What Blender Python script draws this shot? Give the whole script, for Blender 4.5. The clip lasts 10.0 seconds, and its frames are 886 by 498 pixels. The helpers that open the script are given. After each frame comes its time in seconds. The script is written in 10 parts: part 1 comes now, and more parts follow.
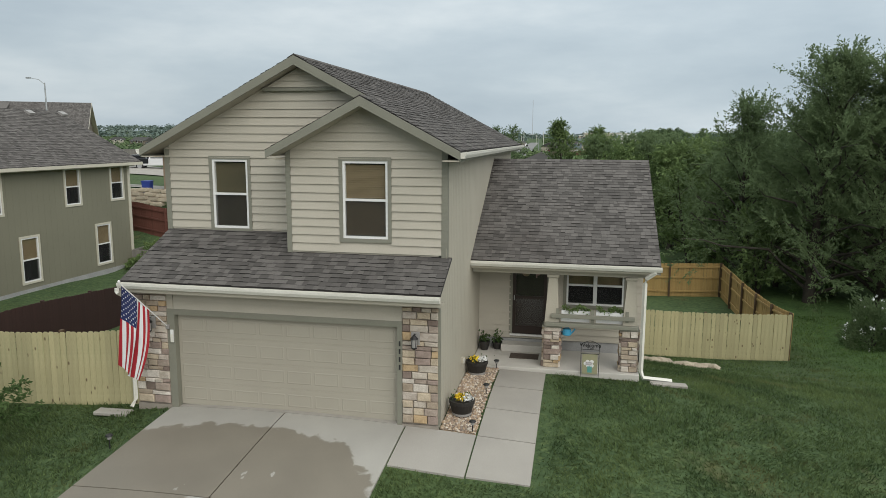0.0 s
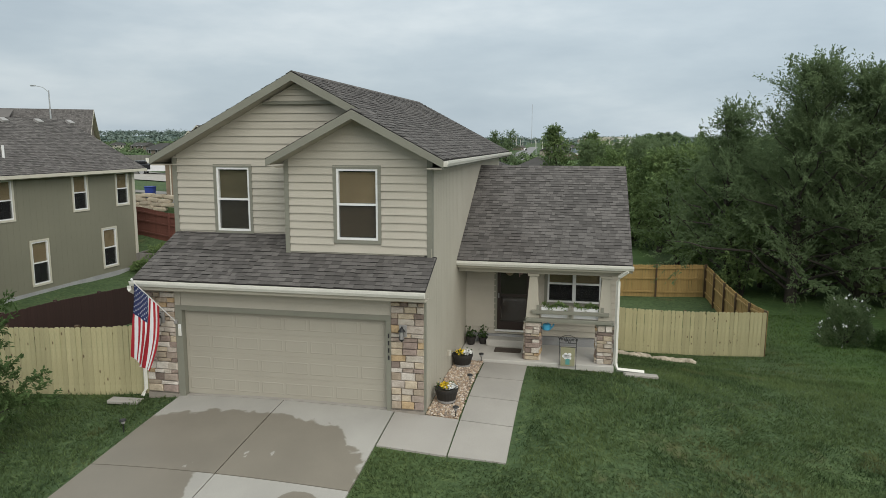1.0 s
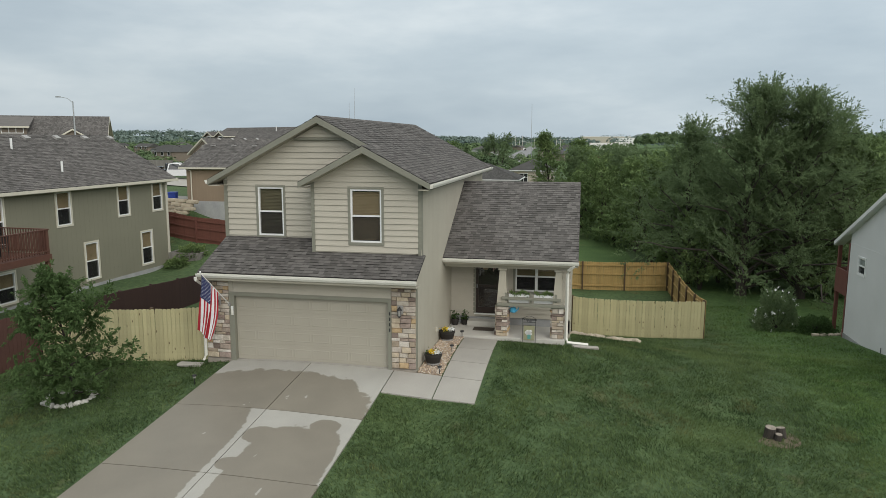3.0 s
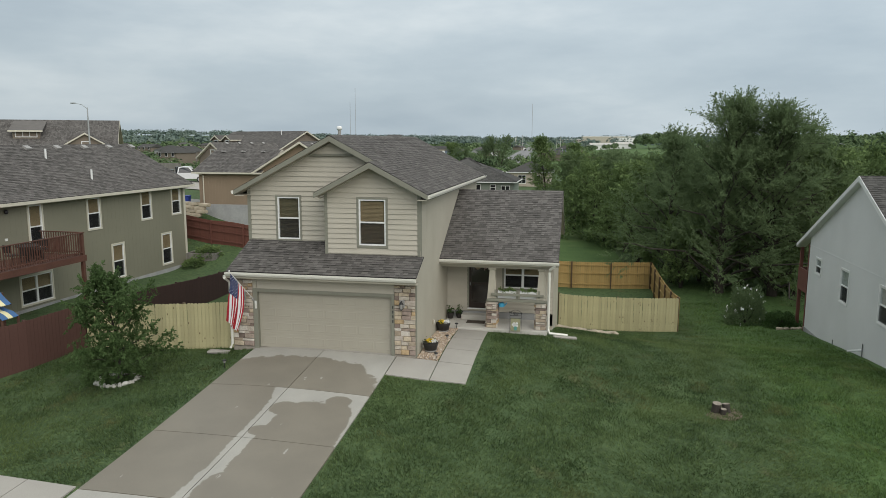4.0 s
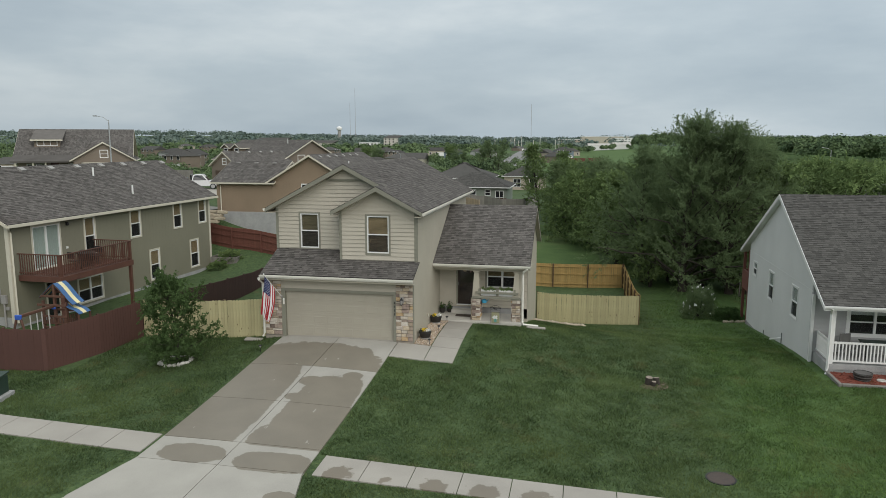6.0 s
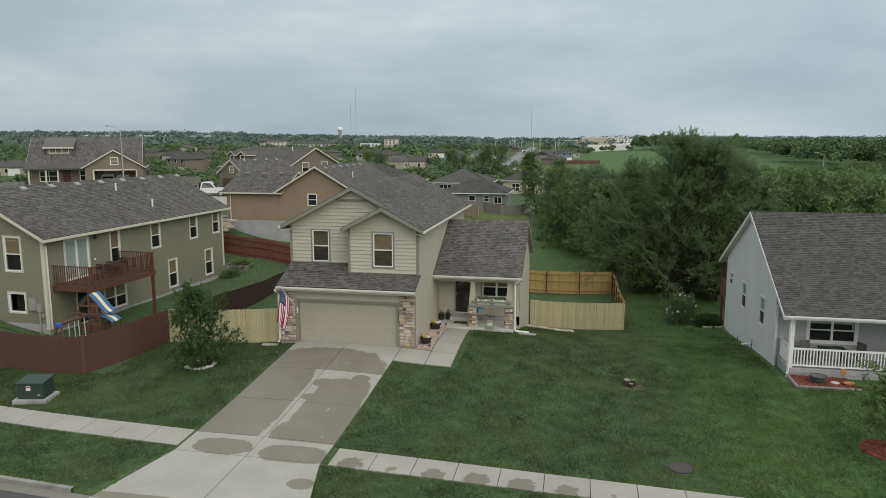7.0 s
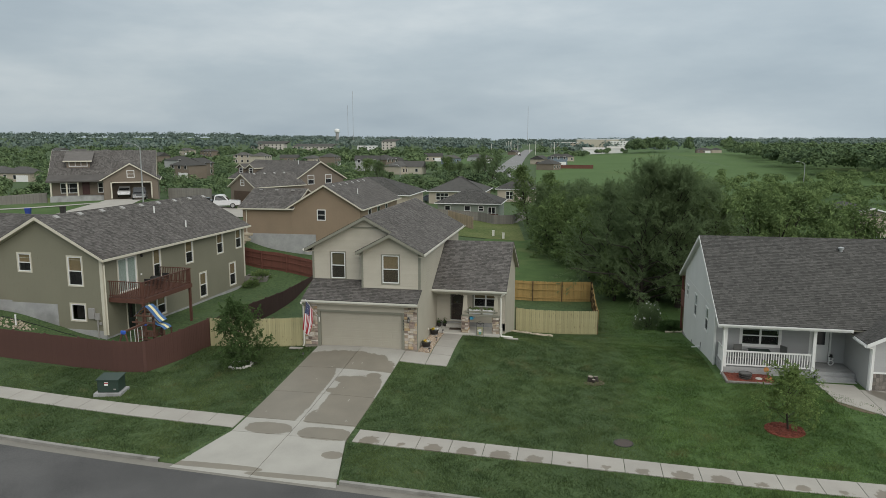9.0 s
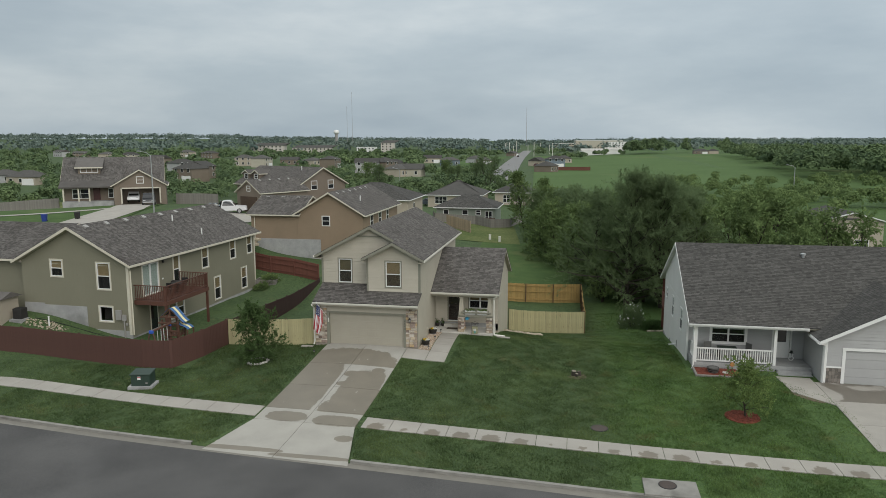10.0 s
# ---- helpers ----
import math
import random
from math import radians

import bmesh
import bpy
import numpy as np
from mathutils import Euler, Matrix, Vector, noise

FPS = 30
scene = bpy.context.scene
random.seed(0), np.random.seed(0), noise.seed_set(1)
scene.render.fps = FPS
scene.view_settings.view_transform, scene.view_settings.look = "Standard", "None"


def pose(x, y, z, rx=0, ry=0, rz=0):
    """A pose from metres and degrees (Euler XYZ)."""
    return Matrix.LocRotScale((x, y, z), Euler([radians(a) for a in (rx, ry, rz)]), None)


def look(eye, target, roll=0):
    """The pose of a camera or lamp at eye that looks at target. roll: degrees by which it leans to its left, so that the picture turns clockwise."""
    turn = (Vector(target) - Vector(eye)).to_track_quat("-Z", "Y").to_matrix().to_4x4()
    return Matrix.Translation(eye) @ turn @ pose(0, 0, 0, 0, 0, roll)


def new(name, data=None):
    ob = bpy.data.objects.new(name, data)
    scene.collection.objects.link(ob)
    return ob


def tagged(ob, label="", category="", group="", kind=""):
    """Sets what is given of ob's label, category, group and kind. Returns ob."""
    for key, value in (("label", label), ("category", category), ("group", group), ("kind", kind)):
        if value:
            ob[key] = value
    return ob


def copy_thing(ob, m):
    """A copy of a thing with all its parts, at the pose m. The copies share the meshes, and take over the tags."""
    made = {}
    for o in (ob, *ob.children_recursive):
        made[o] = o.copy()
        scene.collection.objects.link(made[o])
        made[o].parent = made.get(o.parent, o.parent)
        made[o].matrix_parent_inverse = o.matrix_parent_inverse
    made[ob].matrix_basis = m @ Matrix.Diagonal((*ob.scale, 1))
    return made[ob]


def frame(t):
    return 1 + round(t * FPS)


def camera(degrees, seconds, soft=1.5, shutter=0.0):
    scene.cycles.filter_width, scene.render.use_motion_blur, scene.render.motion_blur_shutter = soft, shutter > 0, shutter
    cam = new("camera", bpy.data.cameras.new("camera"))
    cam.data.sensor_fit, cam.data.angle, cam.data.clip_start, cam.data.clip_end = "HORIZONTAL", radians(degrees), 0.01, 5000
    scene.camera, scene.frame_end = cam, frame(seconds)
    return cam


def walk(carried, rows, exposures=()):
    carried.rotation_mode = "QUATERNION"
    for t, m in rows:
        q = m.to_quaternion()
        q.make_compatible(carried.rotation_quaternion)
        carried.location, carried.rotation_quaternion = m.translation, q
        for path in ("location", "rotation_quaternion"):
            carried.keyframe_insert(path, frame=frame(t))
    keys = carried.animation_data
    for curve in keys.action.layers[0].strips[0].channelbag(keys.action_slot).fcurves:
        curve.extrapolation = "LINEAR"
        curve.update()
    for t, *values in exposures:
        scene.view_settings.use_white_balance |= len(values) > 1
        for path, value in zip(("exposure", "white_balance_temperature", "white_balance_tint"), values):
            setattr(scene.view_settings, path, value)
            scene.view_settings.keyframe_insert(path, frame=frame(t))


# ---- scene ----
# Origin: right foot of the garage door. x along the house front, y to the back, z up.
cam = camera(64.0, 10.0, soft=0.65)
PATH = [
    (0, (3.458, -13.383, 5.81), (3.085, -11.443, 5.498), 0.3),
    (0.5, (3.725, -13.839, 5.89), (3.352, -11.898, 5.58), 0.25),
    (1, (4.024, -14.615, 5.926), (3.651, -12.673, 5.626), 0.15),
    (1.5, (4.326, -15.669, 6.087), (3.953, -13.728, 5.783), 0.2),
    (2, (4.679, -16.891, 6.207), (4.304, -14.95, 5.903), 0.2),
    (2.5, (5.033, -18.268, 6.447), (4.66, -16.326, 6.145), 0.1),
    (4, (6.176, -22.862, 7.352), (5.8, -20.921, 7.048), 0.1),
    (4.5, (6.535, -24.345, 7.522), (6.162, -22.403, 7.221), 0.1),
    (5, (6.983, -25.733, 7.723), (6.605, -23.793, 7.421), 0.0),
    (5.5, (7.282, -27.11, 8.068), (6.907, -25.169, 7.763), 0.0),
    (7, (8.257, -31.452, 9.707), (7.88, -29.511, 9.402), 0.0),
    (7.5, (8.452, -32.985, 10.228), (8.081, -31.043, 9.927), 0.0),
    (8, (8.778, -34.538, 10.798), (8.407, -32.596, 10.495), 0.0),
    (8.5, (9.122, -36.24, 11.337), (8.753, -34.298, 11.034), 0.0),
    (9, (9.496, -38.004, 11.824), (9.128, -36.062, 11.521), 0.0),
    (9.5, (9.831, -39.902, 12.25), (9.468, -37.958, 11.952), -0.05),
    (10, (10.328, -41.899, 12.843), (9.962, -39.956, 12.541), -0.1),
]
walk(cam, [(t, look(eye, target, roll)) for t, eye, target, roll in PATH], exposures=[(0, 0.0), (2.5, 0.0), (5, -0.1), (10, -0.22)])
scene.view_settings.exposure = 0.0

# ---- overcast daylight ----
SUN_ELEV, SUN_AZ = radians(34), radians(142)
world = bpy.data.worlds.new("overcast_sky")
scene.world = world
world.use_nodes = True
wn, wl = world.node_tree.nodes, world.node_tree.links
wn.clear()
w_out = wn.new("ShaderNodeOutputWorld")
w_bg = wn.new("ShaderNodeBackground")
w_sky = wn.new("ShaderNodeTexSky")
w_sky.sky_type, w_sky.sun_disc = "NISHITA", False
w_sky.sun_elevation, w_sky.sun_rotation = SUN_ELEV, SUN_AZ
w_sky.dust_density = 3.0
w_co = wn.new("ShaderNodeTexCoord")
w_map = wn.new("ShaderNodeMapping")
w_map.inputs["Scale"].default_value = (1.0, 1.0, 3.6)
w_map.inputs["Location"].default_value = (0.35, 0.1, 0.2)
w_n = wn.new("ShaderNodeTexNoise")
w_n.inputs["Scale"].default_value, w_n.inputs["Detail"].default_value, w_n.inputs["Roughness"].default_value = 2.2, 6.0, 0.55
w_r = wn.new("ShaderNodeValToRGB")
for at, col in ((0.33, (0.412, 0.503, 0.573, 1)), (0.52, (0.512, 0.604, 0.665, 1)), (0.70, (0.67, 0.75, 0.79, 1))):
    e = w_r.color_ramp.elements[0] if at == 0.33 else w_r.color_ramp.elements.new(at)
    e.position, e.color = at, col
w_r.color_ramp.elements.remove(w_r.color_ramp.elements[-1])
w_mix = wn.new("ShaderNodeMix")
w_mix.data_type = "RGBA"
w_mix.inputs[0].default_value = 0.93
w_sk = wn.new("ShaderNodeMix")
w_sk.data_type, w_sk.blend_type = "RGBA", "MULTIPLY"
w_sk.inputs[0].default_value = 1.0
w_sk.inputs[7].default_value = (0.10, 0.10, 0.10, 1)
wl.new(w_co.outputs["Generated"], w_map.inputs["Vector"])
wl.new(w_map.outputs[0], w_n.inputs["Vector"])
wl.new(w_n.outputs["Fac"], w_r.inputs[0])
wl.new(w_sky.outputs[0], w_sk.inputs[6])
wl.new(w_sk.outputs[2], w_mix.inputs[6])
w_sp, w_pw, w_up, w_gr = (wn.new("ShaderNode" + k) for k in ("SeparateXYZ", "Math", "Mix", "Mix"))
w_pw.operation, w_pw.inputs[1].default_value = "POWER", 1.5
w_pw.use_clamp = True
w_up.data_type = "RGBA"
w_up.inputs[6].default_value, w_up.inputs[7].default_value = (0.99, 0.985, 0.98, 1), (2.74, 2.45, 2.24, 1)
w_gr.data_type, w_gr.blend_type = "RGBA", "MULTIPLY"
w_gr.inputs[0].default_value = 1.0
wl.new(w_co.outputs["Generated"], w_sp.inputs[0]), wl.new(w_sp.outputs["Z"], w_pw.inputs[0]), wl.new(w_pw.outputs[0], w_up.inputs[0])
w_sd, w_ml = wn.new("ShaderNodeMath"), wn.new("ShaderNodeVectorMath")
w_sd.operation, w_sd.inputs[1].default_value, w_sd.inputs[2].default_value = "MULTIPLY_ADD", 0.15, 1.05       # brighter towards the veiled sun
w_ml.operation = "SCALE"
wl.new(w_sp.outputs["X"], w_sd.inputs[0]), wl.new(w_r.outputs[0], w_ml.inputs[0]), wl.new(w_sd.outputs[0], w_ml.inputs["Scale"])
wl.new(w_ml.outputs[0], w_gr.inputs[6]), wl.new(w_up.outputs[2], w_gr.inputs[7])
wl.new(w_gr.outputs[2], w_mix.inputs[7])
wl.new(w_mix.outputs[2], w_bg.inputs["Color"])
w_bg.inputs["Strength"].default_value = 1.0
wl.new(w_bg.outputs[0], w_out.inputs[0])

sun = new("sun", bpy.data.lights.new("sun", "SUN"))
sun.data.energy, sun.data.angle, sun.data.color = 1.85, radians(60), (1.0, 0.945, 0.875)
sun.matrix_world = look((math.sin(SUN_AZ) * 50, math.cos(SUN_AZ) * 50, 50 * math.tan(SUN_ELEV)), (0, 0, 0))

# ---- mesh helpers ----
rnd = random.Random(7)


def part(name, bm, material, parent=None, label=""):
    """One mesh object out of a bmesh, under a thing or a part."""
    bmesh.ops.recalc_face_normals(bm, faces=bm.faces)
    me = bpy.data.meshes.new(name)
    bm.to_mesh(me)
    bm.free()
    if material:
        me.materials.append(material)
    ob = new(name, me)
    ob.parent = parent
    if label:
        ob["label"] = label
    return ob


def thing(name, label, category, at=(0, 0, 0), turn=0.0, group="", kind=""):
    ob = new(name)
    ob.empty_display_size = 0.2
    ob.matrix_basis = pose(*at, 0, 0, turn)
    return tagged(ob, label, category, group, kind)


def quads(name, verts, faces, material, parent=None, smooth=False):
    """A mesh out of arrays: verts (n, 3), faces (m, 3 or 4)."""
    me = bpy.data.meshes.new(name)
    v, f = np.asarray(verts, np.float32), np.asarray(faces, np.int32)
    k = f.shape[1]
    me.vertices.add(len(v))
    me.vertices.foreach_set("co", v.ravel())
    me.loops.add(f.size)
    me.loops.foreach_set("vertex_index", f.ravel())
    me.polygons.add(len(f))
    me.polygons.foreach_set("loop_start", np.arange(len(f), dtype=np.int32) * k)
    me.polygons.foreach_set("use_smooth", np.full(len(f), smooth))
    me.update(calc_edges=True)
    if material:
        me.materials.append(material)
    ob = new(name, me)
    ob.parent = parent
    return ob


def box(bm, x0, x1, y0, y1, z0, z1, m=None):
    v = [Vector((x, y, z)) for z in (z0, z1) for x, y in ((x0, y0), (x1, y0), (x1, y1), (x0, y1))]
    v = [bm.verts.new(m @ p if m else p) for p in v]
    for a in ((0, 1, 2, 3), (4, 5, 6, 7), (0, 1, 5, 4), (1, 2, 6, 5), (2, 3, 7, 6), (3, 0, 4, 7)):
        bm.faces.new([v[i] for i in a])


def bbox(x0, x1, y0, y1, z0, z1, m=None):
    bm = bmesh.new()
    box(bm, x0, x1, y0, y1, z0, z1, m)
    return bm


def bevel(bm, w, seg=1):
    bmesh.ops.bevel(bm, geom=list(bm.edges), offset=w, segments=seg, affect="EDGES", clamp_overlap=True)
    return bm


def prism(bm, pts, vec):
    vec = Vector(vec)
    a = [bm.verts.new(Vector(p)) for p in pts]
    b = [bm.verts.new(Vector(p) + vec) for p in pts]
    bm.faces.new(a), bm.faces.new(b[::-1])
    for i in range(len(a)):
        j = (i + 1) % len(a)
        bm.faces.new((a[i], b[i], b[j], a[j]))
    return bm


def tube(bm, pts, radii, n=8, cap=True):
    pts = [Vector(p) for p in pts]
    rings = []
    for i, p in enumerate(pts):
        d = (pts[min(i + 1, len(pts) - 1)] - pts[max(i - 1, 0)]).normalized()
        s = d.cross(Vector((0, 0, 1)) if abs(d.z) < 0.9 else Vector((1, 0, 0))).normalized()
        t = s.cross(d)
        r = float(radii[i] if isinstance(radii, (list, tuple)) else radii)
        rings.append([bm.verts.new(p + r * (math.cos(k * 2 * math.pi / n) * s + math.sin(k * 2 * math.pi / n) * t)) for k in range(n)])
    for a, b in zip(rings, rings[1:]):
        for k in range(n):
            bm.faces.new((a[k], a[(k + 1) % n], b[(k + 1) % n], b[k]))
    if cap:
        bm.faces.new(rings[0]), bm.faces.new(rings[-1])
    return bm


def lathe(bm, prof, n=16, c=(0, 0, 0)):
    rings = [[bm.verts.new((c[0] + r * math.cos(k * 2 * math.pi / n), c[1] + r * math.sin(k * 2 * math.pi / n), c[2] + z)) for k in range(n)] for r, z in prof]
    for a, b in zip(rings, rings[1:]):
        for k in range(n):
            bm.faces.new((a[k], a[(k + 1) % n], b[(k + 1) % n], b[k]))
    bm.faces.new(rings[0]), bm.faces.new(rings[-1])
    return bm


def holed_wall(bm, u0, u1, z0, z1, holes, put, thick):
    """A wall of the plane (u, z) with rectangular holes (u0, u1, z0, z1); put(u, z, d) gives the place at the depth d."""
    us = sorted({u0, u1, *[min(max(h[k], u0), u1) for h in holes for k in (0, 1)]})
    zs = sorted({z0, z1, *[min(max(h[k], z0), z1) for h in holes for k in (2, 3)]})
    solid = {(i, j) for i in range(len(us) - 1) for j in range(len(zs) - 1)
             if not any(h[0] < (us[i] + us[i + 1]) / 2 < h[1] and h[2] < (zs[j] + zs[j + 1]) / 2 < h[3] for h in holes)}
    vert = {}

    def v(i, j, d):
        if (i, j, d) not in vert:
            vert[i, j, d] = bm.verts.new(put(us[i], zs[j], d * thick))
        return vert[i, j, d]
    for i, j in solid:
        for d in (0, 1):
            bm.faces.new([v(a, b, d) for a, b in ((i, j), (i + 1, j), (i + 1, j + 1), (i, j + 1))])
        for (di, dj), (p, q) in (((-1, 0), ((i, j), (i, j + 1))), ((1, 0), ((i + 1, j), (i + 1, j + 1))), ((0, -1), ((i, j), (i + 1, j))), ((0, 1), ((i, j + 1), (i + 1, j + 1)))):
            if (i + di, j + dj) not in solid:
                bm.faces.new((v(*p, 0), v(*q, 0), v(*q, 1), v(*p, 1)))
    return bm


def side(axis, at, sign):
    """put() for a wall: axis 'y' faces sign*y at y=at with u=x; axis 'x' faces sign*x with u=y. Depth runs inwards."""
    if axis == "y":
        return lambda u, z, d: Vector((u, at - sign * d, z))
    return lambda u, z, d: Vector((at - sign * d, u, z))


def pbox(put, u0, u1, z0, z1, d0, d1):
    """A box on a wall by put(); d is depth inwards (negative: proud)."""
    bm = bmesh.new()
    pb(bm, put, u0, u1, z0, z1, d0, d1)
    return bm


def pb(bm, put, u0, u1, z0, z1, d0, d1):
    v = [bm.verts.new(put(u, z, d)) for d in (d0, d1) for u, z in ((u0, z0), (u1, z0), (u1, z1), (u0, z1))]
    for a in ((0, 1, 2, 3), (4, 5, 6, 7), (0, 1, 5, 4), (1, 2, 6, 5), (2, 3, 7, 6), (3, 0, 4, 7)):
        bm.faces.new([v[i] for i in a])


# ---- the lie of the land ----
LAND = [(-5.5, .3, -.045), (.5, 0, -.045), (-2.5, -5, -.40), (-5, -9.3, -.72), (.2, -9.6, -.78), (10, -10.4, -.78), (23, -10.6, -.75), (-22, -7.5, -.75),
        (45, -10.6, -.75), (1.5, -1.4, -.27), (3, 3.9, -.10), (5.5, 4.2, -.16), (5.4, 13.7, -2.3), (10.6, -1, -.88), (17.1, 1.2, -.6), (17, 14, -2.0),
        (11.2, 13.7, -2.27), (11, 25.8, -2.55), (3, 26, -2.6), (16, 26, -2.45), (-6.2, .3, -.2), (-12.2, .3, -.5), (-8.5, -2.9, -.48), (-13.3, -6, -.72),
        (-26, -3, -.75), (-19.6, .9, -.8), (-26.86, .95, .62), (-19.3, 5.5, -.86), (-19.3, 10, -.84), (-19.3, 14.5, -.80), (-16.5, 8, -.75), (-20, -4.3, -.72), (-22.5, -3.9, -.74), (-25, -3.6, -.75), (-28, -3.2, -.75), (-25.8, .11, .30), (-24, .21, -.01), (-28.4, .21, .57), (-19.3, 19.1, -.76), (-13.4, 20.9, -.15), (-20.4, 21.2, .62), (-24, 21.5, .6), (-17, 20.9, .30), (-12.6, 5.5, -.85), (-12.9, 11, -1.10), (-12.6, 15, -1.05), (-17, 29, -.35),
        (-23.5, 29, -.2)]
LAND += [(-9, 30, -1.2), (-34, 50, 2.0), (-52, 60, 2.7), (-73, 61, 2.8), (-47, 37.5, 1.9), (-27.6, 33.2, 1.75), (-25.5, 30.8, .2), (-22, 26, -.15), (-31, 36, 1.85), (-60, 41, 2.25), (-24, 32.6, .25), (-18.5, 32.8, -.4), (-13, 33, -.8), (0, 14, -1.3), (0, 42, -2.4), (10, 62, -2.2), (-5, 82, -1.4), (40, 40, -2.6),
         (60, 10, -1.6), (30, 0, -.6), (50, 80, -2.5), (-60, 95, 1), (-25, 95, -1), (0, -16, -.85), (0, -50, -.9), (-50, -45, -.7), (50, -45, -.9), (-45, -4.5, -.6), (-80, 20, 3.5), (-8, 55, -1.6)]
_P = np.array(LAND)


def _tps(r2):
    return np.where(r2 > 1e-9, 0.5 * r2 * np.log(np.maximum(r2, 1e-9)), 0.0)


_n = len(_P)
_A = np.zeros((_n + 3, _n + 3))
_A[:_n, :_n] = _tps(((_P[:, None, :2] - _P[None, :, :2]) ** 2).sum(-1)) + np.eye(_n) * 1.5
_A[:_n, _n] = _A[_n, :_n] = 1
_A[:_n, _n + 1:] = _P[:, :2]
_A[_n + 1:, :_n] = _P[:, :2].T
_W = np.linalg.solve(_A, np.r_[_P[:, 2], 0, 0, 0])


def land(x, y):
    """Height of the natural ground (arrays)."""
    x, y = np.asarray(x, float), np.asarray(y, float)
    sh = x.shape
    x, y = x.ravel(), y.ravel()
    out = np.empty(len(x))
    for a in range(0, len(x), 20000):
        xs, ys = np.clip(x[a:a + 20000], -110, 110), np.clip(y[a:a + 20000], -70, 130)
        r2 = (xs[:, None] - _P[None, :, 0]) ** 2 + (ys[:, None] - _P[None, :, 1]) ** 2
        out[a:a + 20000] = _tps(r2) @ _W[:_n] + _W[_n] + _W[_n + 1] * xs + _W[_n + 2] * ys
    r = np.hypot(x, y - 15)
    w = np.clip((r - 70) / 60, 0, 1)
    w = w * w * (3 - 2 * w)
    far = -2.0 + 0.5 * np.sin(x / 90) * np.cos(y / 130)
    # low hills at the horizon on the left, a rise behind the field on the right
    far = far + 16 * np.clip((r - 900) / 1500, 0, 1) * np.clip((-x - 150) / 900, 0, 1) + 6 * np.clip((r - 700) / 1500, 0, 1)
    far = far + 2.5 * np.clip((y - 140) / 260, 0, 1) * np.clip((x - 20) / 60, 0, 1)
    out = np.clip(out, -3.2, 5.0) * (1 - w) + far * w
    return out.reshape(sh)


SW_X = [-70, -45, -22, -14, -7, 0, 9, 16, 24, 45, 70]
SW_Y = [-2.0, -5.0, -7.5, -8.45, -9.15, -9.5, -10.2, -10.75, -10.95, -10.85, -10.0]


def sidewalk_y(x):
    """The far edge of the pavement along the street, smoothed."""
    return np.mean([np.interp(np.asarray(x, float) + d, SW_X, SW_Y) for d in (-5, -3, -1, 1, 3, 5)], axis=0)


WALK_W, VERGE, STREET_W = 1.22, 3.33, 9.0   # pavement, grass verge to the kerb's face, carriageway


def gz(x, y):
    """Height of the finished ground: the land, let down in the street."""
    x, y = np.asarray(x, float), np.asarray(y, float)
    z = land(x, y)
    s = sidewalk_y(x) - WALK_W - VERGE + 0.15 - y
    inside = np.clip(s / 0.25, 0, 1) * np.clip((STREET_W - 0.1 - s) / 0.25, 0, 1) * (np.abs(x) < 300)
    # let down under the drive's apron
    t = np.clip((-10.2 - y) / 3.5, 0, 1)
    ap = (x > -5.0 - 1.0 * t) & (x < 0.05 + 0.85 * t) & (y < -9.6) & (y > -14.8)
    return z - 0.42 * inside - np.where(ap, 0.05 + 0.15 * t, 0.0) * (1 - inside)


def g1(x, y):
    return float(gz(np.array([x]), np.array([y]))[0])

